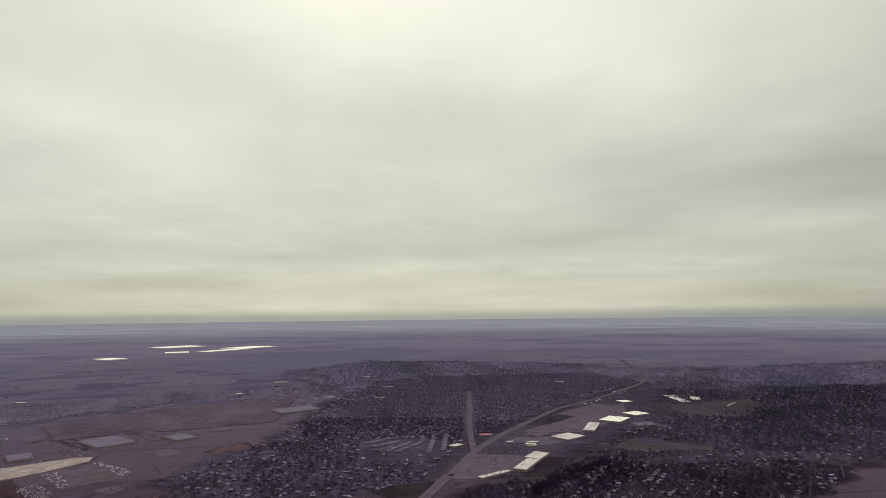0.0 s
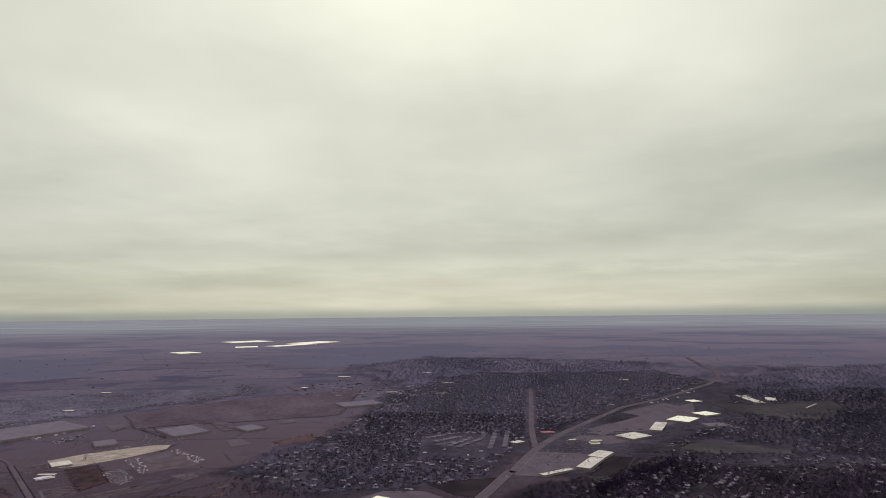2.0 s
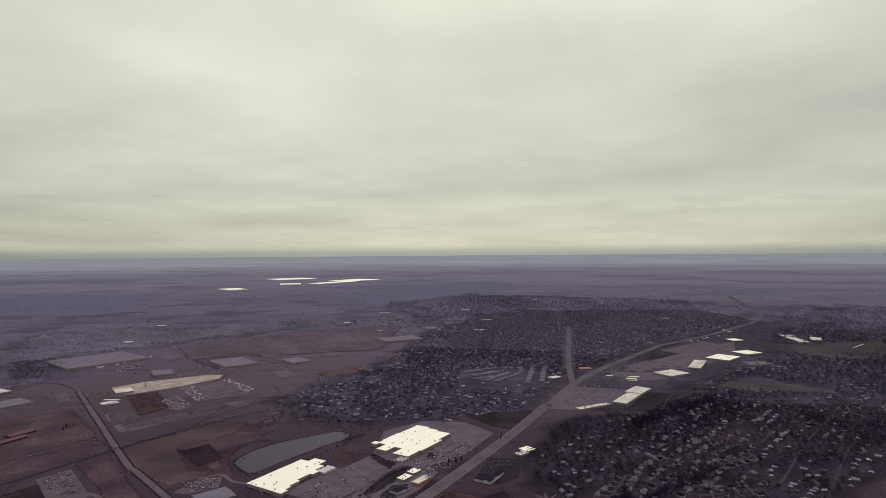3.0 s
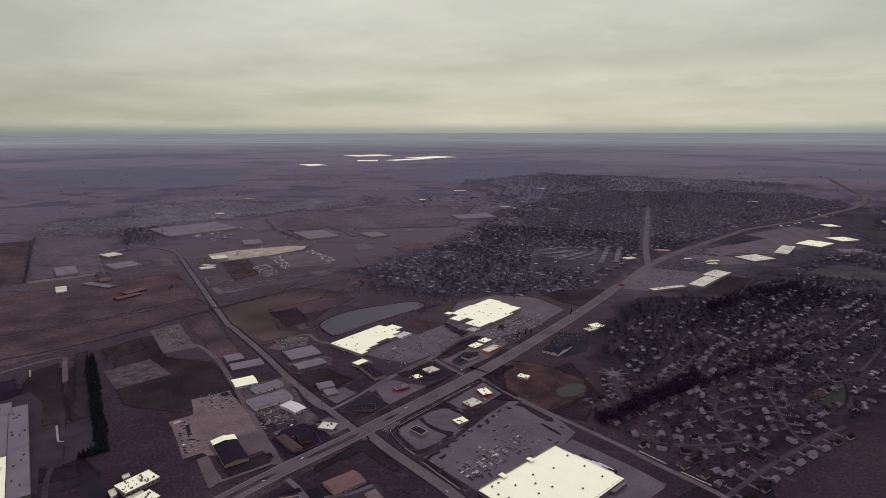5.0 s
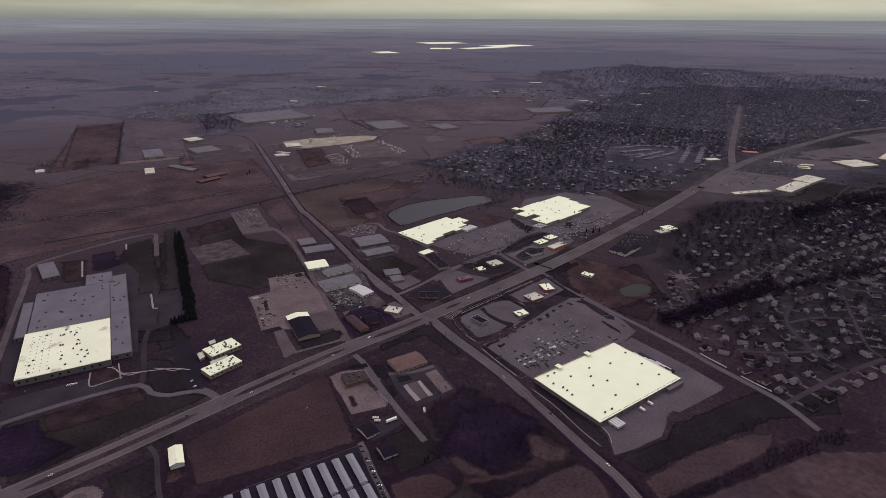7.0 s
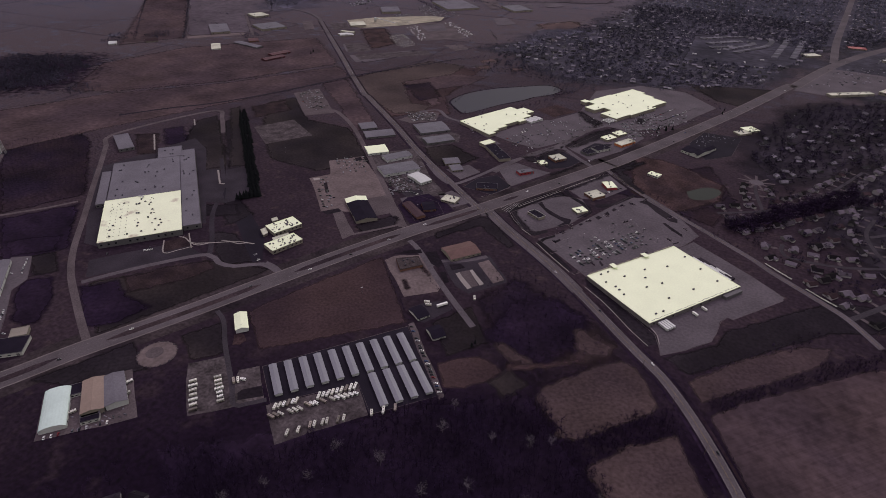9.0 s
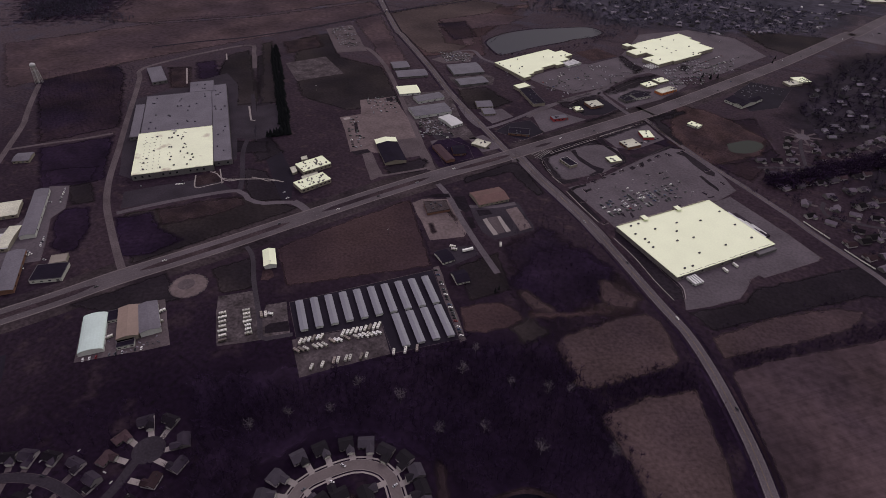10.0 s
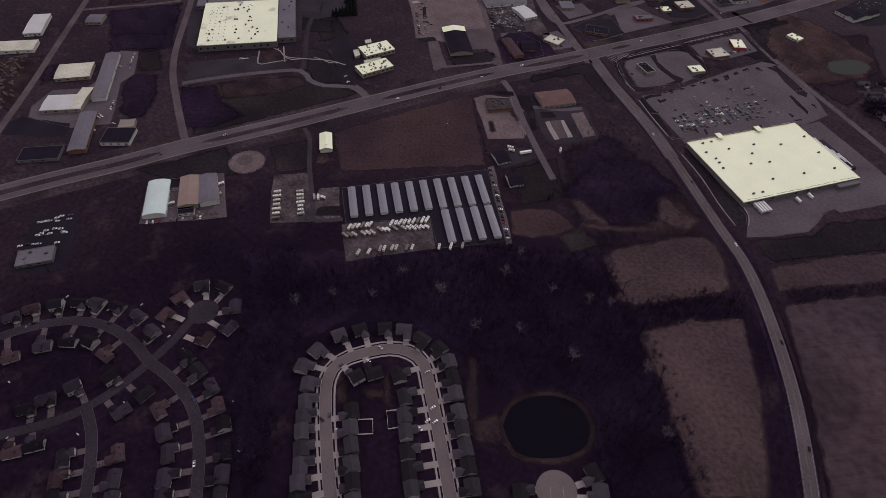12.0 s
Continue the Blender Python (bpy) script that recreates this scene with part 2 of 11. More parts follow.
M["suburb_street"] = material("suburb_street", (0.040, 0.034, 0.041), 0.9, 0.22, 0.03, 0.5)
M["suburb_twigs"] = material("suburb_twigs", (0.0195, 0.014, 0.0285), 0.95, 0.3, 0.01, 0.3, per_island=0.3)
M["barn_red"] = material("barn_red", (0.065, 0.020, 0.028), 0.7, 0.1, 0.1, 0.8)
M["clay"] = material("clay", (0.075, 0.050, 0.050), 0.95, 0.2, 0.03, 0.3)
M["evergreen"] = material("evergreen", (0.008, 0.009, 0.010), 0.95, 0.25, 0.2, 1.0)
M["lawn"] = material("lawn", (0.019, 0.015, 0.019), 0.95, 0.35, 0.012, 0.25, 0.1, tint=(0.012, 0.009, 0.013))
M["green_grass"] = material("green_grass", (0.025, 0.0195, 0.0205), 0.95, 0.35, 0.012, 0.25, 0.1, tint=(0.0155, 0.0120, 0.0155))
M["tan_grass"] = material("tan_grass", (0.049, 0.0305, 0.0325), 0.95, 0.3, 0.01, 0.3, 0.1, tint=(0.035, 0.022, 0.027), rows=(45, 0.25))
M["field_brown"] = material("field_brown", (0.063, 0.0425, 0.0465), 0.95, 0.3, 0.012, 0.11, 0.1, tint=(0.044, 0.0300, 0.0365), rows=(50, 0.4))
M["field_mauve"] = material("field_mauve", (0.082, 0.067, 0.080), 0.95, 0.2, 0.006, 0.05, 0.1, tint=(0.069, 0.055, 0.067))
M["pasture"] = material("pasture", (0.061, 0.0415, 0.0425), 0.95, 0.3, 0.012, 0.25, 0.1, tint=(0.043, 0.0290, 0.0335), rows=(42, 0.3))
M["scrub"] = material("scrub", (0.013, 0.0080, 0.0165), 0.95, 0.45, 0.012, 0.2, 0.3, tint=(0.024, 0.0145, 0.019))
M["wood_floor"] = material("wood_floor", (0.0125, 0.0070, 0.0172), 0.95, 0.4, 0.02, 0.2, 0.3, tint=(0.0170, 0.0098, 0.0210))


def thin_rim(m, scale, ragged_by=1.1):
    """Turf and earth thin out raggedly towards the rim of their sheet; what carries no rim stays whole."""
    nt = m.node_tree
    N, L = nt.nodes.new, nt.links.new
    rim, n, geo = N("ShaderNodeAttribute"), N("ShaderNodeTexNoise"), N("ShaderNodeNewGeometry")
    rim.attribute_name = "rim"
    n.inputs["Scale"].default_value, n.inputs["Detail"].default_value, n.inputs["Roughness"].default_value = scale, 7, 0.62
    L(geo.outputs["Position"], n.inputs["Vector"])

    def do(op, a, b, clamp=False):
        k = N("ShaderNodeMath")
        k.operation, k.use_clamp = op, clamp
        for i, v in enumerate((a, b)):
            if isinstance(v, (int, float)):
                k.inputs[i].default_value = v
            else:
                L(v, k.inputs[i])
        return k.outputs[0]

    rag = do("MULTIPLY", do("SUBTRACT", n.outputs["Fac"], 0.5), 4.0 * ragged_by)
    cover = do("ADD", do("MULTIPLY", do("ADD", do("SUBTRACT", rim.outputs["Fac"], 1000.0), rag), 0.7), 0.5, True)
    whole_sheet = do("LESS_THAN", rim.outputs["Fac"], 1.0)
    L(do("MAXIMUM", cover, whole_sheet), nt.nodes["Principled BSDF"].inputs["Alpha"])


for name in ("tan_grass", "pasture", "field_brown", "lawn", "green_grass", "wood_floor", "bare_clay", "scrub", "red_earth", "clay", "dirt_pad", "olive_field"):
    thin_rim(M[name], 0.06)
for name in ("field_mauve", "town_floor", "east_floor", "park_grass", "suburb_floor", "far_wood", "misty_wood"):
    thin_rim(M[name], 0.008)


def glass_material(name, colour, rough):
    m = bpy.data.materials.new(name)
    m.use_nodes = True
    b = m.node_tree.nodes["Principled BSDF"]
    b.inputs["Base Color"].default_value = (*colour, 1)
    b.inputs["Roughness"].default_value = rough
    return m


M["window_glass"] = glass_material("window_glass", (0.013, 0.013, 0.019), 0.08)
M["window_glass"].node_tree.nodes["Principled BSDF"].inputs["Specular IOR Level"].default_value = 0.2
M["window_glass"].node_tree.nodes["Principled BSDF"].inputs["Specular Tint"].default_value = (0.5, 0.5, 0.55, 1)


def water_material():
    m = glass_material("pond_water", (0.0032, 0.0026, 0.0052), 0.08)
    nt = m.node_tree
    n, bump = nt.nodes.new("ShaderNodeTexNoise"), nt.nodes.new("ShaderNodeBump")
    geo = nt.nodes.new("ShaderNodeNewGeometry")
    n.inputs["Scale"].default_value, n.inputs["Detail"].default_value = 0.6, 3
    nt.links.new(geo.outputs["Position"], n.inputs["Vector"])
    bump.inputs["Strength"].default_value, bump.inputs["Distance"].default_value = 0.25, 0.1
    nt.links.new(n.outputs["Fac"], bump.inputs["Height"])
    nt.links.new(bump.outputs[0], nt.nodes["Principled BSDF"].inputs["Normal"])
    return m


M["water"] = water_material()
M["water"].node_tree.nodes["Principled BSDF"].inputs["Specular Tint"].default_value = (0.8, 0.82, 1.0, 1)
M["water"].node_tree.nodes["Principled BSDF"].inputs["IOR"].default_value = 1.33
M["water"].node_tree.nodes["Principled BSDF"].inputs["Specular IOR Level"].default_value = 0.09
M["green_water"] = M["water"].copy()
M["green_water"].node_tree.nodes["Principled BSDF"].inputs["Base Color"].default_value = (0.015, 0.0165, 0.017, 1)
M["green_water"].node_tree.nodes["Principled BSDF"].inputs["Specular Tint"].default_value = (0.5, 0.5, 0.5, 1)
M["green_water"].node_tree.nodes["Principled BSDF"].inputs["Roughness"].default_value = 0.5
# the grey pond's sky reflection is put into this base colour
M["grey_water"] = M["water"].copy()
M["grey_water"].node_tree.nodes["Principled BSDF"].inputs["Base Color"].default_value = (0.046, 0.043, 0.056, 1)
M["grey_water"].node_tree.nodes["Principled BSDF"].inputs["Roughness"].default_value = 0.45
M["grey_water"].node_tree.nodes["Principled BSDF"].inputs["Specular IOR Level"].default_value = 0.09
M["grey_water"].node_tree.nodes["Principled BSDF"].inputs["Specular Tint"].default_value = (0.42, 0.38, 0.52, 1)


def stained_membrane():
    """White membrane with a rusty, sooty corner and small scuffs."""
    m = material("stained_membrane", (0.75, 0.80, 0.575), 0.6, 0.05, 0.03, 0.5)
    nt = m.node_tree
    N, L = nt.nodes.new, nt.links.new
    b = nt.nodes["Principled BSDF"]
    before = b.inputs["Base Color"].links[0].from_socket
    geo, n, r, mx = N("ShaderNodeNewGeometry"), N("ShaderNodeTexNoise"), N("ShaderNodeMapRange"), N("ShaderNodeMix")
    n.inputs["Scale"].default_value, n.inputs["Detail"].default_value = 0.045, 6
    L(geo.outputs["Position"], n.inputs["Vector"])
    L(n.outputs["Fac"], r.inputs["Value"])
    r.inputs["From Min"].default_value, r.inputs["From Max"].default_value = 0.60, 0.74
    r.inputs["To Max"].default_value = 0.75
    mx.data_type = "RGBA"
    L(r.outputs[0], mx.inputs["Factor"])
    L(before, mx.inputs["A"])
    mx.inputs["B"].default_value = (0.30, 0.20, 0.17, 1)
    L(mx.outputs["Result"], b.inputs["Base Color"])
    return m


M["stained_membrane"] = stained_membrane()

# ---- the lie of the land ----
# A flat plain; past FLAT metres it is drawn in along the sight lines from HUB, the camera's mean place, to fit its
# view, and so rises like a shallow bowl up to the horizon at RIM.
HUB = Vector((126.0, -100.0, 446.0))
FLAT, RIM = 2300.0, 4880.0
BOWL_R = np.linspace(FLAT, RIM - 6, 400)
BOWL_D = BOWL_R / (1 - ((BOWL_R - FLAT) / (RIM - FLAT)) ** 1.6)


def lay(v):
    """True places on the plain (n x 3) as they stand in the bowl."""
    v = np.array(v, float).reshape(-1, 3)
    hub = np.array(HUB)
    d = np.maximum(np.linalg.norm(v[:, :2] - hub[:2], axis=1), 1.0)
    r = np.where(d < FLAT, d, np.interp(d, BOWL_D, BOWL_R))
    return hub + (v - hub) * (r / d)[:, None]


# ---- mesh helpers ----
def part(name, bm, mat, parent=None, label=""):
    me = bpy.data.meshes.new(name)
    bmesh.ops.recalc_face_normals(bm, faces=bm.faces)
    bm.to_mesh(me)
    bm.free()
    me.materials.append(M[mat])
    ob = new(name, me)
    if parent:
        ob.parent = parent
    if label:
        ob["label"] = label
    return ob


def share(ob, parent, m):
    """Another piece on the same mesh."""
    o = new(ob.name.split(".")[0], ob.data)
    o.parent, o.matrix_basis = parent, m
    return o


def base(name, x, y, angle=0.0, z=0.0):
    ob = new(name)
    ob.matrix_basis = pose(x, y, z, 0, 0, angle)
    ob.empty_display_size = 2
    return ob


def box(bm, x, y, z, sx, sy, sz, angle=0.0, bevel=0.0):
    """A block that stands on height z."""
    got = bmesh.ops.create_cube(bm, size=1, matrix=pose(x, y, z + sz / 2, 0, 0, angle) @ Matrix.Diagonal((sx, sy, sz, 1)))
    if bevel:
        edges = list({e for v in got["verts"] for e in v.link_edges})
        bmesh.ops.bevel(bm, geom=edges, offset=bevel, segments=1, affect="EDGES")
    return got["verts"]


def drum(bm, x, y, z, r1, r2, h, n=12, m=None):
    bmesh.ops.create_cone(bm, cap_ends=True, segments=n, radius1=r1, radius2=r2, depth=h, matrix=(m or Matrix()) @ pose(x, y, z + h / 2))


def slab(bm, pts, z, thick=0.0):
    """A polygon as a sheet, or as a plate that is thick metres deep."""
    top = [bm.verts.new((x, y, z)) for x, y in pts]
    bm.faces.new(top)
    if thick:
        low = [bm.verts.new((x, y, z - thick)) for x, y in pts]
        for i in range(len(pts)):
            j = (i + 1) % len(pts)
            bm.faces.new((top[i], low[i], low[j], top[j]))


def smooth(pts, step=14.0):
    """A rounded line through the points."""
    P = [Vector(p) for p in pts]
    P = [P[0] * 2 - P[1]] + P + [P[-1] * 2 - P[-2]]
    line = []
    for a, b, c, d in zip(P, P[1:], P[2:], P[3:]):
        n = max(2, int((c - b).length / step))
        for i in range(n):
            t = i / n
            line.append(0.5 * (2 * b + (c - a) * t + (2 * a - 5 * b + 4 * c - d) * t ** 2 + (3 * b - a - 3 * c + d) * t ** 3))
    return line + [P[-2]]


def sides(line):
    out = []
    for i, p in enumerate(line):
        d = (line[min(i + 1, len(line) - 1)] - line[max(i - 1, 0)]).normalized()
        out.append(Vector((-d.y, d.x)))
    return out


def ribbon(bm, line, width, z, offset=0.0, thick=0.0):
    """A strip along a line; offset to its left; thick makes it a raised bar."""
    n = sides(line)
    rows = []
    for p, s in zip(line, n):
        a, b = p + s * (offset + width / 2), p + s * (offset - width / 2)
        row = [(*a, z), (*b, z)] + ([(*b, z - thick), (*a, z - thick)] if thick else [])
        rows.append([bm.verts.new(q) for q in row])
    k = len(rows[0])
    for r, s in zip(rows, rows[1:]):
        for i in range(k if thick else 1):
            j = (i + 1) % k
            bm.faces.new((r[i], r[j], s[j], s[i]))
    if thick:
        bm.faces.new(rows[0])
        bm.faces.new(rows[-1])


def dashes(bm, line, width, z, offset, on, off):
    n = sides(line)
    run, piece = 0.0, []
    for (p, s), (q, u) in zip(zip(line, n), zip(line[1:], n[1:])):
        length, t = (q - p).length, 0.0
        while t < length:
            k = (run + t) % (on + off)
            if k < on:
                e = min(length, t + on - k)
                d = (q - p) / length
                a, b = p + d * t + s * offset, p + d * e + s * offset
                w = Vector((-d.y, d.x)) * width / 2
                bm.faces.new([bm.verts.new((*v, z)) for v in (a + w, a - w, b - w, b + w)])
                t = e + 1e-4
            else:
                t += on + off - k
        run += length


def from_arrays(name, verts, tris, mat, parent=None):
    me = bpy.data.meshes.new(name)
    verts, tris = np.asarray(verts, np.float32), np.asarray(tris, np.int32)
    me.vertices.add(len(verts))
    me.vertices.foreach_set("co", verts.ravel())
    me.loops.add(tris.size)
    me.loops.foreach_set("vertex_index", tris.ravel())
    me.polygons.add(len(tris))
    me.polygons.foreach_set("loop_start", np.arange(0, tris.size, 3, dtype=np.int32))
    me.update(calc_edges=True)
    me.validate()
    me.materials.append(M[mat])
    ob = new(name, me)
    if parent:
        ob.parent = parent
    return ob


def strew(name, shape, places, scales, turns, mat, parent=None):
    """Many copies of one shape (verts, tris) joined into one mesh."""
    v, t = shape
    n, k = len(places), len(v)
    c, s = np.cos(turns), np.sin(turns)
    sc = np.asarray(scales, float).reshape(n, -1) * np.ones((1, 3))
    w = v[None] * sc[:, None]
    x = w[..., 0] * c[:, None] - w[..., 1] * s[:, None] + places[:, 0:1]
    y = w[..., 0] * s[:, None] + w[..., 1] * c[:, None] + places[:, 1:2]
    z = w[..., 2] + (places[:, 2:3] if places.shape[1] > 2 else 0)
    all_v = lay(np.stack([x, y, z], -1).reshape(-1, 3))
    all_t = (t[None] + (np.arange(n) * k)[:, None, None]).reshape(-1, 3)
    return from_arrays(name, all_v, all_t, mat, parent)


def inside(p, poly):
    x, y = p[:, 0], p[:, 1]
    hit = np.zeros(len(p), bool)
    for (x1, y1), (x2, y2) in zip(poly, poly[1:] + poly[:1]):
        cross = ((y1 > y) != (y2 > y)) & (x < (x2 - x1) * (y - y1) / ((y2 - y1) or 1e-9) + x1)
        hit ^= cross
    return hit


def ragged(poly, reach, seed):
    """The polygon with an uneven outline."""
    rng = random.Random(seed)
    out = []
    P = [Vector(p) for p in poly]
    for a, b in zip(P, P[1:] + P[:1]):
        n = max(1, int((b - a).length / (reach * 1.5)))
        for i in range(n):
            q = a.lerp(b, i / n)
            out.append((q.x + rng.uniform(-reach, reach), q.y + rng.uniform(-reach, reach)))
    return out


def sprinkle(poly, spacing, seed, keep_off=()):
    """Uneven places inside a polygon, off the polygons and lines (points, distance) in keep_off."""
    rng = np.random.default_rng(seed)
    P = np.array(poly)
    lo, hi = P.min(0), P.max(0)
    gx, gy = np.meshgrid(np.arange(lo[0], hi[0], spacing), np.arange(lo[1], hi[1], spacing))
    p = np.stack([gx.ravel(), gy.ravel()], 1)
    p = p + rng.uniform(-0.5, 0.5, p.shape) * spacing * 1.1
    p = p[inside(p, poly)]
    for off in keep_off:
        if isinstance(off, tuple):
            line, dist = off
            q = np.array([tuple(v) for v in line])
            for a, b in zip(q, q[1:]):
                ab = b - a
                t = np.clip(((p - a) @ ab) / (ab @ ab), 0, 1)
                p = p[np.linalg.norm(p - (a + t[:, None] * ab), axis=1) > dist]
        else:
            p = p[~inside(p, off)]
    return p, rng


# ---- ground ----
def ground_material():
    """Winter farmland: dark turf near, a quilt of fields and woods far off, paled by distance as painted haze, laid out
    on the true plain.
    """
    m = bpy.data.materials.new("winter_ground")
    m.use_nodes = True
    nt = m.node_tree
    N, L = nt.nodes.new, nt.links.new
    b = nt.nodes["Principled BSDF"]
    b.inputs["Roughness"].default_value = 0.95
    b.inputs["Specular IOR Level"].default_value = 0.04
    uv = N("ShaderNodeUVMap")
    uv.uv_map = "plain"
    turn = N("ShaderNodeMapping")
    turn.inputs["Rotation"].default_value = (0, 0, radians(-8))
    L(uv.outputs[0], turn.inputs["Vector"])
    stretch = N("ShaderNodeMapping")
    stretch.inputs["Scale"].default_value = (1.3, 1.9, 1)
    L(turn.outputs[0], stretch.inputs["Vector"])

    def noise_at(s, d, src):
        n = N("ShaderNodeTexNoise")
        n.inputs["Scale"].default_value, n.inputs["Detail"].default_value = s, d
        L(src, n.inputs["Vector"])
        return n.outputs["Fac"]

    def span(fac, lo, hi):
        r = N("ShaderNodeMapRange")
        L(fac, r.inputs["Value"])
        r.inputs["From Min"].default_value, r.inputs["From Max"].default_value = lo, hi
        return r.outputs[0]

    def blend(fac, a, c):
        mx = N("ShaderNodeMix")
        mx.data_type = "RGBA"
        L(fac, mx.inputs["Factor"])
        for s, v in (("A", a), ("B", c)):
            if isinstance(v, tuple):
                mx.inputs[s].default_value = (*v, 1)
            else:
                L(v, mx.inputs[s])
        return mx.outputs["Result"]

    def strips(width, height, offset, a, c, hedge, gap):
        n = N("ShaderNodeTexBrick")
        n.offset, n.squash = offset, 1.0
        L(turn.outputs[0], n.inputs["Vector"])
        for key, v in (("Scale", 1.0), ("Brick Width", width), ("Row Height", height), ("Mortar Size", gap), ("Mortar Smooth", 0.6), ("Bias", 0.0)):
            n.inputs[key].default_value = v
        for key, v in (("Color1", a), ("Color2", c), ("Mortar", hedge)):
            n.inputs[key].default_value = (*v, 1)
        return n.outputs["Color"]

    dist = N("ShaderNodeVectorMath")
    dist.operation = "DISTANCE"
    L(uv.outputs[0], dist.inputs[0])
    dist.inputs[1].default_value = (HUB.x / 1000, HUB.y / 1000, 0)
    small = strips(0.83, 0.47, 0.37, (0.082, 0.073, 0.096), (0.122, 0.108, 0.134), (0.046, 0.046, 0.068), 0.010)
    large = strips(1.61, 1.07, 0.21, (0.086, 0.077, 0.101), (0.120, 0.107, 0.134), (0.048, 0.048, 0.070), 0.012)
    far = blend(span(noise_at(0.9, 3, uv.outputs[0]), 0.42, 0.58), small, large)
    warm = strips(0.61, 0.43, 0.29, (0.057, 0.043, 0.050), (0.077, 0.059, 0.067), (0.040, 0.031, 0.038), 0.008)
    # fields turn paler and bluer with distance: haze put into the colour
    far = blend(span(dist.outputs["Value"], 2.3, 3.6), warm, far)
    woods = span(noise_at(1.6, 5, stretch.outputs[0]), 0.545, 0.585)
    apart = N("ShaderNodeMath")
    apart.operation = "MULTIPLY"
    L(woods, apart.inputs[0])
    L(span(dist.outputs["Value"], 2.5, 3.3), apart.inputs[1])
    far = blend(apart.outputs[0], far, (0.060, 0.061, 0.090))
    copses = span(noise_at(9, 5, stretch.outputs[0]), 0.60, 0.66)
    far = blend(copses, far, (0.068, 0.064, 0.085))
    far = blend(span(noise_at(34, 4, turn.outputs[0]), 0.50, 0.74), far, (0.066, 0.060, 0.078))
    # turf below the viewpoint kept darkest: lens edge falloff put into its colour
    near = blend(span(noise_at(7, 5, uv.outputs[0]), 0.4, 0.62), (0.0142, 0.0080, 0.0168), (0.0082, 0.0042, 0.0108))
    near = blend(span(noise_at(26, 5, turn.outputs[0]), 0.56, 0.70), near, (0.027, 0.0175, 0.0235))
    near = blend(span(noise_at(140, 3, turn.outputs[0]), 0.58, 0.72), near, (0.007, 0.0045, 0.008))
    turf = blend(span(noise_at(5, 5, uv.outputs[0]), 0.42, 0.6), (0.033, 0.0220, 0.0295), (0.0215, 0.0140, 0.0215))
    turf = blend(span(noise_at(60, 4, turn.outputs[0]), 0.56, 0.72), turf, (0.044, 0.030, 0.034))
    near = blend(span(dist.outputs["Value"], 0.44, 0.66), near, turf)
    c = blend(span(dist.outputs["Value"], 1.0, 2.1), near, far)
    v = N("ShaderNodeVectorMath")
    v.operation = "SCALE"
    L(c, v.inputs[0])
    r = N("ShaderNodeMapRange")
    L(noise_at(220, 3, uv.outputs[0]), r.inputs["Value"])
    r.inputs["From Min"].default_value, r.inputs["From Max"].default_value, r.inputs["To Min"].default_value, r.inputs["To Max"].default_value = 0.3, 0.7, 0.66, 1.34
    L(r.outputs[0], v.inputs["Scale"])
    L(v.outputs[0], b.inputs["Base Color"])
    return m


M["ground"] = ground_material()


def plain_uv(ob, flat):
    """Keep the true places on the plain, in kilometres, for the texture."""
    layer = ob.data.uv_layers.new(name="plain")
    idx = np.empty(len(ob.data.loops), np.int32)
    ob.data.loops.foreach_get("vertex_index", idx)
    layer.data.foreach_set("uv", (np.array(flat)[idx, :2] / 1000).astype(np.float32).ravel())
    ob.data.polygons.foreach_set("use_smooth", np.ones(len(ob.data.polygons), bool))


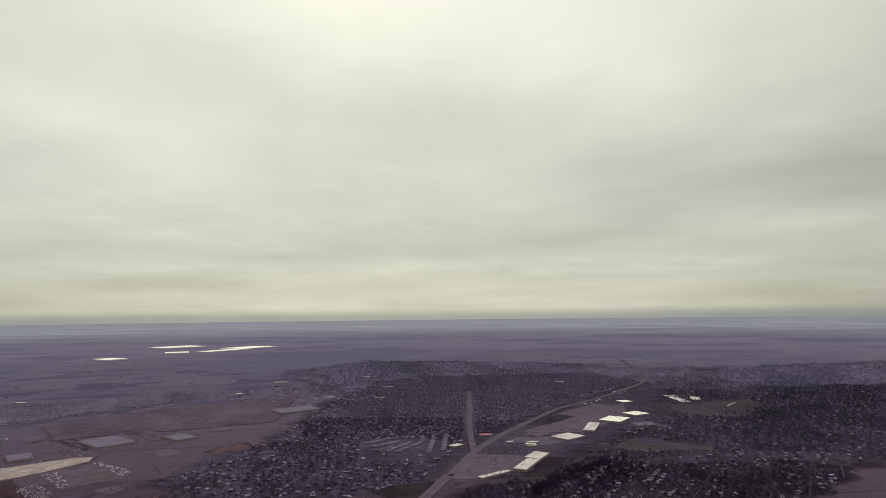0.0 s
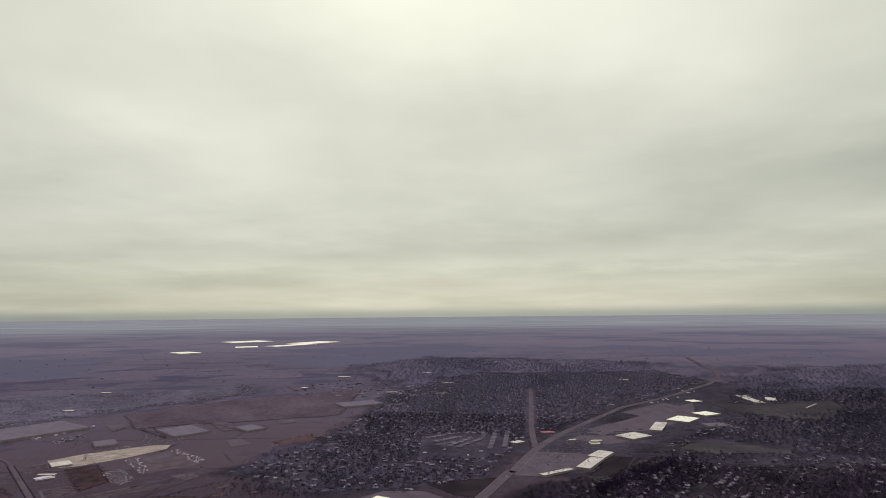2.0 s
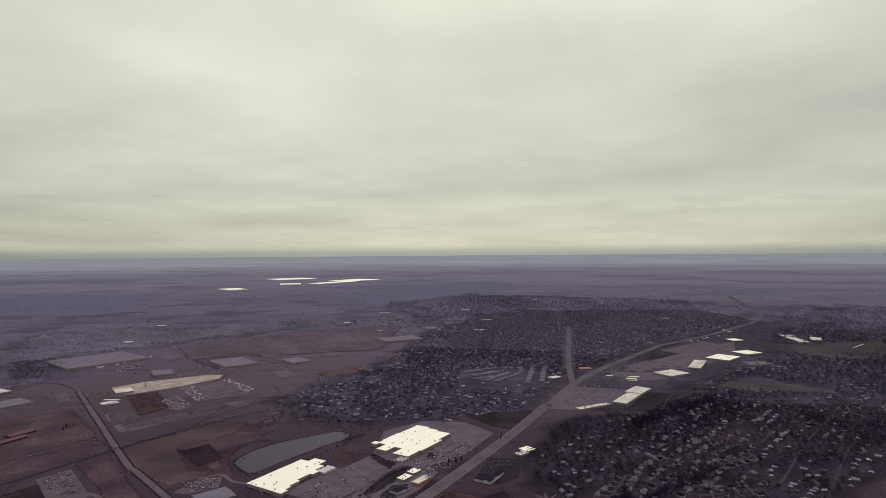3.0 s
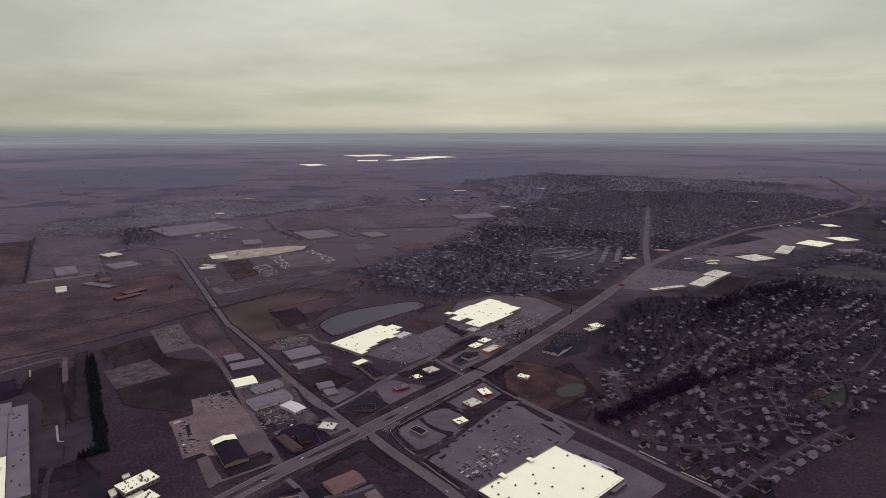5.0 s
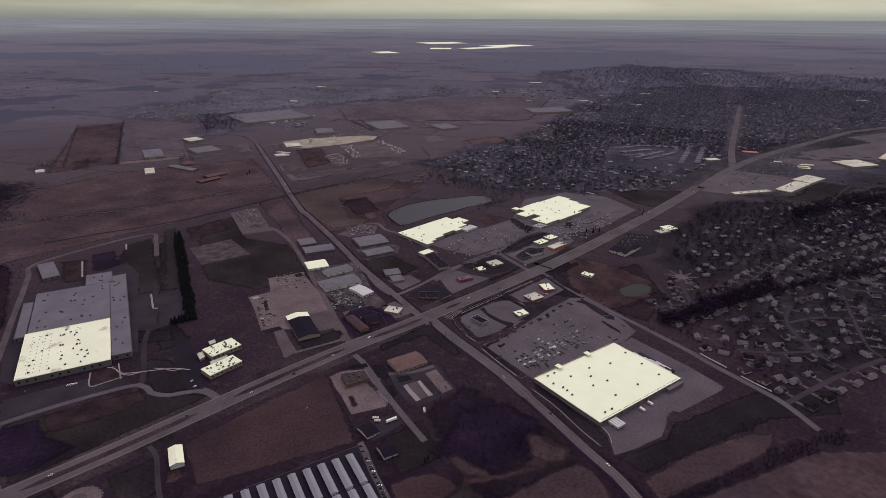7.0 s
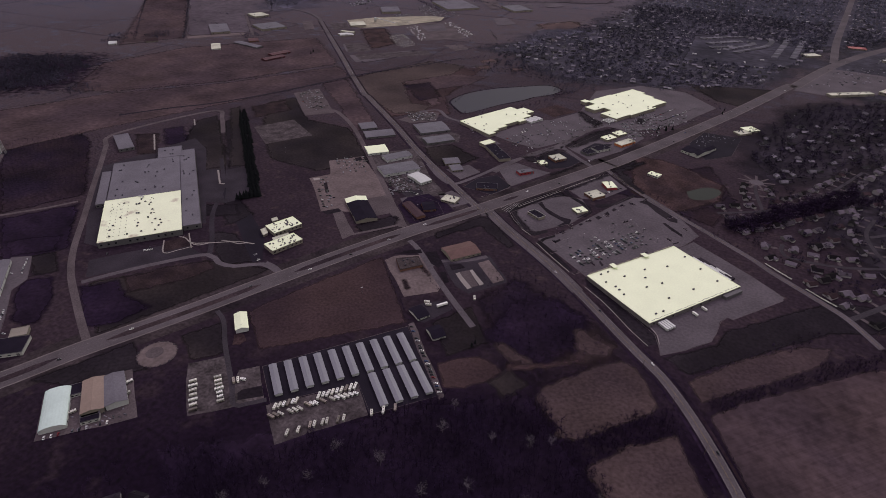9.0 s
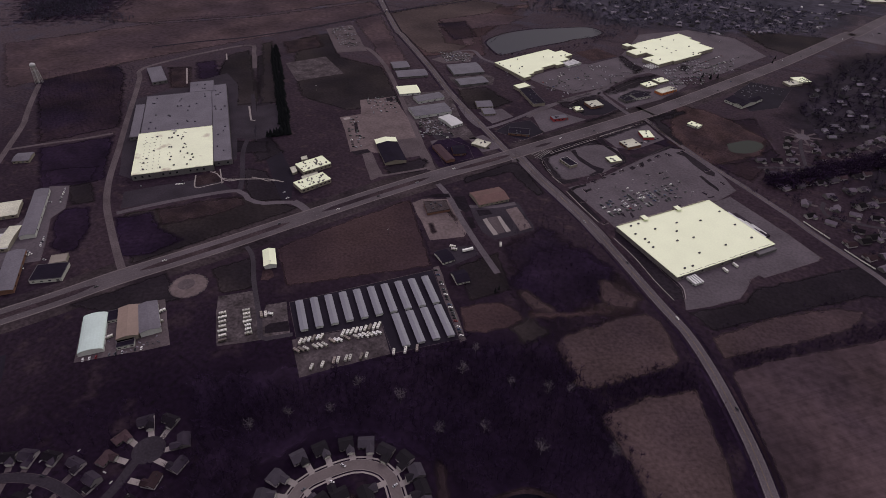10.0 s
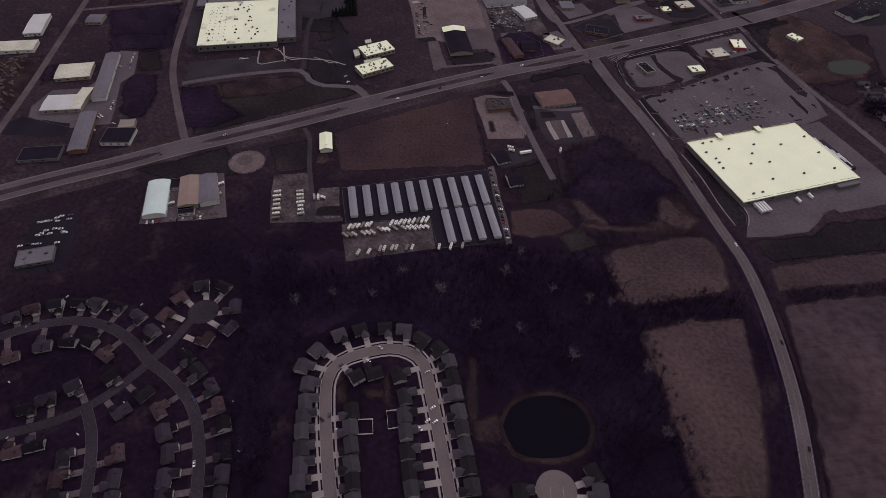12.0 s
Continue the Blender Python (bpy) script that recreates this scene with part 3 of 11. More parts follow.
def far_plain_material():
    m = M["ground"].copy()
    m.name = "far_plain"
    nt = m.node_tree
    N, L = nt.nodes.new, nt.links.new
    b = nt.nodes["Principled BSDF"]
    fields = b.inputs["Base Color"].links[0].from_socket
    # haze by distance, mixed into the base colour: first bluish, then pale teal
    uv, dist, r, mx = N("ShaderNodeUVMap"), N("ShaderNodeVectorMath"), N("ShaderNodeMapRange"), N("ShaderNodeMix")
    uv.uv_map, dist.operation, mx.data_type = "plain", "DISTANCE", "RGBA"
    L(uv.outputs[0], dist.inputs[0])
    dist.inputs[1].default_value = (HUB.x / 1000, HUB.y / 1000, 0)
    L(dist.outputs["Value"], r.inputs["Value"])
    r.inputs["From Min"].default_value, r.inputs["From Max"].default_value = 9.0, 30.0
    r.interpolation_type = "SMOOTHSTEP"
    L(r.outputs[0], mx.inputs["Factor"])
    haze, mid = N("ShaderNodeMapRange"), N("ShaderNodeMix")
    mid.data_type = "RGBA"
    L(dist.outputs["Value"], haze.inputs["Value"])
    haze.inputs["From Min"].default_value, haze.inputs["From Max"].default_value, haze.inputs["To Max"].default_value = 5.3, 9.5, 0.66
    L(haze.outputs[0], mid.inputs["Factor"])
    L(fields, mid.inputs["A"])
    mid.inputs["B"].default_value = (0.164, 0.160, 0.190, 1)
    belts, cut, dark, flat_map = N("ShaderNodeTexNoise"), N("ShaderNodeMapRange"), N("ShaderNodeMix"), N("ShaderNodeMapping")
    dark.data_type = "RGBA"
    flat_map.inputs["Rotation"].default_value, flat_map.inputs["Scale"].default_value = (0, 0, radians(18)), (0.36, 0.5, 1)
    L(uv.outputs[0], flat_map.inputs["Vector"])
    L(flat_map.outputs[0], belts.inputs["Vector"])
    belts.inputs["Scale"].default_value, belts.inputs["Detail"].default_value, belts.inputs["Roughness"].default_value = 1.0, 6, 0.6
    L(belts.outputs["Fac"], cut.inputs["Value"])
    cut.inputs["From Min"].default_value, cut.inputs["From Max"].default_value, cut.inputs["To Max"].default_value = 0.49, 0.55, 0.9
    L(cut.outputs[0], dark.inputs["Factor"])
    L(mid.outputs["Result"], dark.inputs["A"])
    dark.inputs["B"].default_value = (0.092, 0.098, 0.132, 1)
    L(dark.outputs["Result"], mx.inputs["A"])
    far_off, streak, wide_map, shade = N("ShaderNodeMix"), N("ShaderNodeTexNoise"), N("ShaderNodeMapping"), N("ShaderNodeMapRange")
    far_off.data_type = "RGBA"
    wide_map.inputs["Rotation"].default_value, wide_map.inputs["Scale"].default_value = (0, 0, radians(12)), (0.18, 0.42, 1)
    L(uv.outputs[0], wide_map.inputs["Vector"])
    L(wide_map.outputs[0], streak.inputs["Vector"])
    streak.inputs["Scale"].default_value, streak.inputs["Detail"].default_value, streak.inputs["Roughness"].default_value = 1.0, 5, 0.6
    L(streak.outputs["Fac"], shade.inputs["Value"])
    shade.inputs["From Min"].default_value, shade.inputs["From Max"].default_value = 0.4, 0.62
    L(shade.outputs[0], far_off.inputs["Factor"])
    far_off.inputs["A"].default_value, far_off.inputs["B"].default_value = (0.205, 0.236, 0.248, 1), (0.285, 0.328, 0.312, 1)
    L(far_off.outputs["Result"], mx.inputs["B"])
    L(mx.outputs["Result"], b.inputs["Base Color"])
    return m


def build_ground():
    radii = [0.0] + [60.0 * 1.17 ** i for i in range(80) if 60.0 * 1.17 ** i < FLAT] + [FLAT + 60 * i for i in range(50)] + [5300.0]
    n = 480
    flat = [(HUB.x, HUB.y, 0.0)] + [(HUB.x + r * math.cos(2 * math.pi * k / n), HUB.y + r * math.sin(2 * math.pi * k / n), 0.0) for r in radii[1:] for k in range(n)]
    tris = [(0, 1 + k, 1 + (k + 1) % n) for k in range(n)]
    for i in range(len(radii) - 2):
        a, b = 1 + i * n, 1 + (i + 1) * n
        for k in range(n):
            j = (k + 1) % n
            tris += [(a + k, b + k, b + j), (a + k, b + j, a + j)]
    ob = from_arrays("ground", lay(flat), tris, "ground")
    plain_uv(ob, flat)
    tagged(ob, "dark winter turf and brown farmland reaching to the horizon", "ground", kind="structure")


build_ground()


def build_backdrop():
    """The last miles of the plain, where it meets the sky; haze is painted into their colour."""
    n, radii = 480, [5300.0 * 1.06 ** i for i in range(54)]
    flat = [(HUB.x + r * math.cos(2 * math.pi * k / n), HUB.y + r * math.sin(2 * math.pi * k / n), 0.0) for r in radii for k in range(n)]
    tris = []
    for i in range(len(radii) - 1):
        for k in range(n):
            j = (k + 1) % n
            tris += [(i * n + k, i * n + n + k, i * n + n + j), (i * n + k, i * n + n + j, i * n + j)]
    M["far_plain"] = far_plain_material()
    ob = tagged(from_arrays("backdrop", lay(flat), tris, "far_plain"), "farmland along the horizon with haze painted into its colour", "horizon", kind="structure")
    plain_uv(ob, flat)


build_backdrop()


def far_lift(p):
    """Sheets far out lie a little higher, clear of the facets of the plain."""
    d = (p.xy - HUB.xy).length
    return max(0.0, min(1.0, (d - FLAT + 300) / 300)) * 0.0006 * d


def reach_in(p, poly):
    """How far each place (n x 2) lies inside the polygon; negative outside."""
    best = np.full(len(p), 1e9)
    q = [np.array(tuple(v)[:2], float) for v in poly]
    for a, b in zip(q, q[1:] + q[:1]):
        ab = b - a
        t = np.clip(((p - a) @ ab) / max(ab @ ab, 1e-9), 0, 1)
        best = np.minimum(best, np.linalg.norm(p - (a + t[:, None] * ab), axis=1))
    return np.where(inside(p, [tuple(v) for v in q]), best, -best)


def soft_sheet(name, mat, pts, z, soft):
    """A sheet of turf or earth that thins out over soft metres at its rim."""
    P = np.array([tuple(p)[:2] for p in pts], float)
    lo, hi = P.min(0) - 2.5 * soft, P.max(0) + 2.5 * soft
    step = max(soft * 0.8, (hi - lo).max() / 70)
    nx, ny = (int(k) for k in np.ceil((hi - lo) / step) + 1)
    gx, gy = np.meshgrid(lo[0] + np.arange(nx) * step, lo[1] + np.arange(ny) * step)
    p = np.stack([gx.ravel(), gy.ravel()], 1)
    d = reach_in(p, [tuple(v) for v in P])
    i = (np.arange(ny - 1)[:, None] * nx + np.arange(nx - 1)).ravel()
    quad = np.stack([i, i + 1, i + nx + 1, i + nx], 1)
    quad = quad[d[quad].max(1) > -1.7 * soft]
    used = np.unique(quad)
    back = np.zeros(len(p), int)
    back[used] = np.arange(len(used))
    quad, p, d = back[quad], p[used], d[used]
    v = np.concatenate([p, np.full((len(p), 1), z)], 1)
    if np.linalg.norm(p - np.array(HUB.xy), axis=1).max() > FLAT:
        v[:, 2] += [far_lift(Vector(q)) for q in v]
        v = lay(v)
    ob = from_arrays(name, v, np.concatenate([quad[:, [0, 1, 2]], quad[:, [0, 2, 3]]]), mat)
    ob.data.attributes.new("rim", "FLOAT", "POINT").data.foreach_set("value", (1000 + d / soft).astype(np.float32))
    return ob


SOFT = {"east_floor", "park_grass", "olive_field", "misty_wood", "tan_grass", "pasture", "field_brown", "field_mauve", "lawn", "green_grass", "wood_floor", "bare_clay", "scrub", "red_earth", "clay", "town_floor", "suburb_floor", "far_wood", "dirt_pad"}


def patch(name, mat, pts, z, label, category, wobble=0.0, seed=1):
    """A field or paved area as a sheet on the plain, its edge wavering by wobble metres."""
    away = max((Vector(p) - HUB.xy).length for p in pts)
    if name in ("field", "lawn") and mat in SOFT and (wobble >= 1.0 or away > 1500):
        near = min((Vector(p) - HUB.xy).length for p in pts)
        ob = soft_sheet(name, mat, pts, z, max(0.6 + wobble * 0.9, (0.04 if category in ("town ground", "woodland floor") else 0.005) * near))
        return tagged(ob, label, category, kind="structure")
    bm = bmesh.new()
    P = [Vector(p) for p in pts]
    line = []
    for a, b in zip(P, P[1:] + P[:1]):
        n = max(1, int((b - a).length / (5 if wobble else 60)))
        for i in range(n):
            q = a.lerp(b, i / n)
            if wobble:
                c = Vector((q.x, q.y, seed * 7.3))
                q = q + wobble * (noise.noise_vector(c / 38).xy * 1.6 + noise.noise_vector(c / 9).xy * 0.55)
            line.append((q.x, q.y))
    bm.faces.new([bm.verts.new((x, y, z)) for x, y in line])
    bmesh.ops.triangulate(bm, faces=bm.faces)
    if max((p - HUB.xy).length for p in P) > FLAT:
        for _ in range(8):
            long = [e for e in bm.edges if e.calc_length() > max(70, 0.02 * (e.verts[0].co.xy - HUB.xy).length)]
            if not long:
                break
            bmesh.ops.subdivide_edges(bm, edges=long, cuts=1)
            bmesh.ops.triangulate(bm, faces=bm.faces)
        for v in bm.verts:
            v.co = lay(v.co + Vector((0, 0, far_lift(v.co))))[0]
    ob = part(name, bm, mat)
    up = bmesh.new()
    up.from_mesh(ob.data)
    bmesh.ops.reverse_faces(up, faces=[f for f in up.faces if f.normal.z < 0])
    up.to_mesh(ob.data)
    up.free()
    return tagged(ob, label, category, kind="structure")


# ---- fields and turf ----
patch("field", "tan_grass", [(-291.9, 227.2), (-353.3, 268.2), (-327.4, 347.5), (-289.8, 448.7), (-227.7, 393.0), (-181.3, 350.4)], 0.06, "brown dormant hay field beside the highway", "field", 1.0, 2)
patch("field", "pasture", [(-7.2, 321.7), (-1.5, 341.4), (19.4, 374.3), (37.8, 404.3), (53.0, 417.8), (69.2, 416.6), (85.4, 400.6), (103.5, 372.0), (94.5, 351.3), (81.6, 336.9), (67.6, 314.3), (46.1, 289.7), (31.6, 286.0), (22.8, 300.1), (8.4, 307.5)], 0.06, "pale dry pasture edged by dark woods", "field", 2.5, 3)
patch("field", "pasture", [(66.3, 265.7), (91.1, 308.3), (126.8, 345.2), (168.8, 285.8), (209.9, 203.6), (173.0, 168.9), (110.4, 230.3)], 0.06, "pale dry pasture edged by dark woods", "field", 2.5, 4)
patch("field", "pasture", [(139.7, 402.5), (121.2, 425.7), (161.6, 484.9), (215.5, 546.8), (247.5, 562.6), (238.1, 525.5), (192.1, 465.2)], 0.06, "narrow strip of dry pasture between hedges", "field", 2.0, 5)
patch("field", "field_brown", [(150.4, 387.0), (172.4, 420.7), (227.0, 480.8), (284.0, 546.0), (379.4, 591.7), (377.2, 394.4), (334.3, 288.3), (288.9, 282.3), (247.6, 229.3), (200.8, 309.1)], 0.06, "large brown ploughed field beside the road", "field", 2.0, 6)
patch("lawn", "lawn", [(91.4, 448.7), (135.5, 500.1), (141.6, 531.9), (241.8, 659.8), (322.8, 687.8), (321.8, 638.2), (245.8, 592.1), (119.8, 436.6)], 0.056, "dark mown bank behind the big store", "lawn", 2.0, 51)
patch("field", "wood_floor", [(-94.1, 383.8), (-93.4, 455.2), (-55.2, 487.9), (-4.0, 468.8), (3.5, 414.1), (-17.1, 376.3), (-45.9, 359.2)], 0.07, "dark damp hollow in rough ground", "field", 9.0, 52)
patch("field", "bare_clay", [(-10.2, 383.1), (5.2, 409.7), (5.3, 462.5), (40.2, 438.7), (37.5, 409.5), (8.6, 385.0)], 0.065, "brownish dry rim of rough ground", "field", 7.0, 53)
patch("field", "tan_grass", [(-114.4, 311.2), (-98.4, 329.5), (-81.2, 344.1), (-60.0, 341.6), (-50.3, 333.8), (-56.9, 316.5), (-72.2, 296.2), (-90.4, 285.6)], 0.06, "brown dormant grass behind the storage yard", "field", 2.0, 7)
patch("field", "scrub", [(-129.9, 435.1), (-109.3, 502.5), (-7.9, 469.6), (47.8, 418.9), (-9.4, 335.5), (-90.2, 388.8)], 0.05, "dark burnt scrubland beside the road", "field", 9.0, 8)
patch("lawn", "green_grass", [(-567.9, 203.6), (-472.2, 323.9), (-393.7, 350.1), (-465.1, 149.1)], 0.05, "dull green winter lawn before the factory", "lawn", 2.0, 9)
patch("field", "field_brown", [(-1374.3, 428.3), (-1259.4, 692.7), (-1101.4, 896.1), (-968.1, 1176.5), (-870.1, 1108.7), (-977.0, 786.2), (-1058.2, 547.2), (-1121.9, 313.6)], 0.06, "brown ploughed field along a ditch", "field", 2.0, 10)
patch("field", "field_brown", [(-1528.7, 840.2), (-1489.4, 1086.1), (-1250.7, 1402.8), (-986.0, 1193.1), (-1112.9, 906.3), (-1271.5, 700.7), (-1369.2, 647.5)], 0.06, "broad brown ploughed field", "field", 2.0, 11)
patch("field", "field_mauve", [(-993.8, 1280.9), (-890.9, 1439.6), (-851.4, 1416.0), (-934.4, 1242.6)], 0.07, "pale fallow strip beside the yards", "field", 1.5, 22)
patch("field", "scrub", [(-715.4, 1126.6), (-672.9, 1180.6), (-591.5, 1098.7), (-613.4, 1043.7)], 0.08, "dark burnt patch in a rough field", "field", 3.0, 24)
for a, b, c, d in (((-666.2, 1449.8), (-639.9, 1489.7), (-624.7, 1465.8), (-650.9, 1426.8)), ((-645.7, 1387.0), (-620.5, 1410.4), (-603.5, 1383.0), (-628.4, 1360.2)), ((-562.4, 1419.0), (-536.6, 1442.7), (-518.0, 1415.8), (-543.5, 1392.8)), ((-736.2, 1999.6), (-622.5, 2131.5), (-591.9, 2055.0), (-684.9, 1959.8))):
    patch("field", "clay", [a, b, c, d], 0.08, "red clay of a ball field", "ball field", 2.0, 25)
patch("field", "field_mauve", [(-2266.2, 1726.4), (-2058.8, 1968.3), (-1688.6, 1633.6), (-1720.6, 1538.8), (-1487.1, 1345.2), (-1605.0, 1181.2)], 0.06, "mauve-brown fallow field", "field", 2.0, 12)
patch("field", "field_brown", [(-1678.9, 990.0), (-2329.6, 1556.2), (-2249.7, 1702.4), (-1598.0, 1167.9)], 0.06, "brown fallow field", "field", 2.0, 13)
patch("field", "tan_grass", [(-866.5, 1117.2), (-784.7, 1274.1), (-624.6, 1381.6), (-602.7, 1252.7), (-578.6, 1103.7), (-507.4, 998.8), (-577.9, 951.7), (-615.7, 910.1)], 0.06, "tan and green rough field beside the pond", "field", 3.0, 14)
patch("field", "field_brown", [(-895.2, 1021.4), (-873.9, 1092.4), (-596.2, 852.4), (-615.7, 794.9), (-742.6, 908.4)], 0.06, "small brown field between two roads", "field", 1.5, 15)
patch("lawn", "green_grass", [(-112.3, 1532.5), (90.0, 1597.5), (51.1, 1405.5), (-22.1, 1430.7)], 0.06, "dull green grass slope beside the highway", "lawn", 2.0, 16)
patch("lawn", "green_grass", [(412.8, 1948.6), (544.9, 2039.9), (549.5, 1888.1), (413.2, 1643.1), (330.0, 1634.6), (380.7, 1722.0)], 0.06, "dull green field behind the shopping strip", "lawn", 2.0, 17)
patch("field", "scrub", [(-61.5, 904.4), (38.1, 1014.9), (88.5, 909.9), (50.4, 820.5), (-4.5, 814.9)], 0.06, "reddish vacant ground with scrub", "field", 3.0, 18)
patch("field", "scrub", [(-135.2, 819.1), (-104.8, 915.3), (2.4, 985.5), (99.4, 896.5), (83.3, 781.3), (-3.8, 813.6)], 0.05, "dark reddish scrub beside the road", "field", 3.0, 19)
patch("field", "field_mauve", [(-1659.0, 2512.8), (-1568.2, 2731.2), (-1313.5, 3077.2), (-772.0, 3460.8), (-653.2, 2569.5), (-934.0, 2411.1), (-1233.9, 2301.5), (-1390.8, 2194.4)], 0.08, "wide mauve-brown fallow field before the town", "field", 4.0, 20)
# the thin twigs shade little, so the woods' shade is put into this floor
patch("field", "wood_floor", [(-269.8, 82.8), (-202.3, 148.3), (-81.2, 265.8), (-11.3, 322.9), (69.4, 260.3), (114.7, 227.2), (171.5, 167.4), (128.0, 126.5), (91.4, 145.5), (17.3, 141.6), (-23.8, 139.4), (-67.9, 137.1), (-124.4, 108.3), (-145.0, 55.0), (-111.6, 12.0), (-66.1, -56.3), (-144.1, -19.0), (-196.7, 38.8)], 0.04, "dark floor under bare woods, shade in its colour", "woodland floor", 4.0, 21)
patch("field", "green_grass", [(-899.2, 841.7), (-877.4, 905.8), (-745.9, 805.7), (-635.5, 812.3), (-492.9, 691.8), (-555.0, 617.1), (-658.3, 610.3), (-780.3, 703.4)], 0.05, "rough brown grass beside the service road", "field", 4.0, 41)
patch("lawn", "green_grass", [(-860.6, 614.4), (-904.1, 703.3), (-694.4, 533.8), (-705.5, 498.7)], 0.05, "dull green grass behind the factory", "lawn", 2.5, 42)
patch("lawn", "lawn", [(-883.9, 703.9), (-886.0, 744.8), (-569.2, 459.9), (-526.2, 442.9), (-535.4, 395.8), (-660.6, 500.3)], 0.05, "dark rough grass beside the shelter belt", "lawn", 3.0, 43)
patch("lawn", "green_grass", [(-449.4, 808.7), (-414.0, 851.9), (-340.2, 820.2), (-351.5, 776.2), (-386.6, 744.9)], 0.05, "dull green grass lot between shops", "lawn", 2.0, 44)
patch("lawn", "green_grass", [(-382.6, 197.1), (-363.4, 237.5), (-319.0, 204.7), (-340.3, 175.5)], 0.05, "dull green grass near the white shed", "lawn", 2.0, 46)
patch("lawn", "lawn", [(-456.1, 69.7), (-418.7, 161.3), (-368.1, 142.6), (-414.0, 86.7)], 0.045, "dark mown grass beside the highway", "lawn", 2.0, 47)
patch("lawn", "green_grass", [(-53.5, 314.6), (-46.0, 344.8), (-17.7, 332.9), (-31.7, 303.1)], 0.045, "dull grass at the edge of the woods", "lawn", 3.0, 48)
patch("lawn", "green_grass", [(-156.0, 365.4), (-130.8, 419.1), (-84.0, 368.8), (-110.6, 327.5)], 0.05, "dark yard grass round a cottage", "lawn", 2.0, 49)

patch("field", "scrub", [(-1121.1, 371.0), (-1081.8, 501.4), (-1017.2, 485.1), (-806.9, 344.3), (-836.1, 279.4), (-855.0, 239.1)], 0.055, "dark weedy plot behind the factory", "field", 3.0, 91)
patch("field", "wood_floor", [(-836.5, 229.9), (-784.1, 319.1), (-670.4, 235.9), (-687.8, 199.3), (-707.2, 165.8)], 0.052, "dark rough plot beside the factory lane", "field", 3.0, 92)
# dark sheet below the grove: its shade painted on the ground
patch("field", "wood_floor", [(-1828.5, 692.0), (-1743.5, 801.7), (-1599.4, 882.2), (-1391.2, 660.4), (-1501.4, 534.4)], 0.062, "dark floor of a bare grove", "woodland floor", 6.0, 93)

# ---- roads ----
HIGHWAY = smooth([(-528.3, -78.6), (-520.1, -48.5), (-499.7, 7.8), (-477.3, 64.1), (-457.3, 123.1), (-436.4, 173.0), (-410.5, 235.8), (-384.9, 304.0), (-357.6, 376.8), (-327.5, 453.7), (-293.4, 533.6), (-254.2, 614.8), (-231.0, 668.2), (-172.9, 800.8), (-119.4, 927.6), (-120.0, 924.2), (-78.2, 1040.1), (-45.8, 1135.3), (28.7, 1360.3), (119.4, 1668.1), (125.9, 1656.7), (196.9, 1922.9), (290.2, 2161.2), (440.9, 2453.6), (651.2, 2847.4)], 20)
HIGHWAY_FAR = smooth([(651.2, 2847.4), (956.9, 3223.8), (1188.7, 3563.0), (1397.3, 3880.1), (1552.0, 4216.6), (1669.4, 4613.8), (1754.0, 5200.2), (1890.3, 6107.5)], 40)
CROSS_ROAD = smooth([(-1449.2, 1643.1), (-1287.1, 1496.2), (-1032.9, 1265.9), (-874.0, 1119.9), (-749.7, 1009.6), (-739.8, 1006.1), (-568.4, 879.4), (-451.2, 787.6), (-325.1, 700.8), (-231.8, 637.9), (-234.4, 650.8), (-178.7, 611.8), (-121.1, 576.8), (-70.4, 544.4), (-20.6, 507.4), (25.1, 471.8), (66.0, 439.9), (94.6, 419.2), (122.4, 391.5), (148.7, 360.1), (173.1, 327.4), (191.5, 300.3), (207.0, 274.1), (222.6, 245.3), (236.2, 218.5)], 14)
STORE_ROAD = smooth([(-115.2, 896.5), (-60.3, 851.5), (17.9, 797.7), (75.1, 762.1), (149.2, 714.2), (172.8, 694.7), (240.6, 649.5), (264.6, 630.7), (295.8, 592.0)], 16)
SUBURB_ROAD = smooth([(265.0, 634.6), (312.4, 702.8), (346.4, 747.7), (399.9, 810.8), (465.7, 884.4)], 16)
FACTORY_ROAD = smooth([(-456.6, 132.8), (-491.0, 147.4), (-543.9, 171.6), (-607.8, 203.1), (-665.5, 241.8), (-743.6, 305.3), (-824.7, 369.9), (-910.3, 439.9), (-970.4, 487.7), (-1011.8, 524.3), (-992.2, 646.3), (-953.1, 741.1), (-904.6, 711.4), (-837.2, 655.3)], 14)
YARD_ROAD = smooth([(-605.0, -34.9), (-638.5, -4.2), (-701.8, 53.6), (-785.8, 126.0), (-928.9, 248.1), (-966.3, 273.8), (-1024.0, 311.9), (-1090.6, 358.6)], 14)
FIELD_DRIVE = smooth([(-871.5, 197.1), (-841.9, 245.9), (-813.8, 286.3), (-793.9, 325.2)], 14)
FACTORY_LOOP = smooth([(-577.0, 198.3), (-561.9, 229.3), (-531.9, 279.8), (-495.0, 327.4), (-466.1, 321.9), (-441.1, 327.5), (-414.3, 350.5), (-382.6, 348.0)], 12)
FACTORY_SPUR = smooth([(-492.3, 328.2), (-519.6, 356.5), (-582.4, 411.4), (-643.4, 485.3), (-738.8, 565.0)], 14)
CAMPUS_ROAD = smooth([(-374.7, 347.7), (-396.6, 354.4), (-413.1, 355.4)], 8)
SERVICE_ROAD = smooth([(-321.1, 535.1), (-383.7, 600.9), (-488.6, 694.6), (-636.8, 823.2), (-740.9, 883.4), (-759.9, 848.5)], 14)
NORTH_ROAD = smooth([(205.4, 1979.8), (204.4, 2294.6), (220.6, 2774.5), (245.0, 3500.5)], 30)
FARM_ROAD = smooth([(-1716.5, 982.4), (-1574.7, 1161.2), (-1421.0, 1301.1), (-1296.9, 1502.0)], 40)
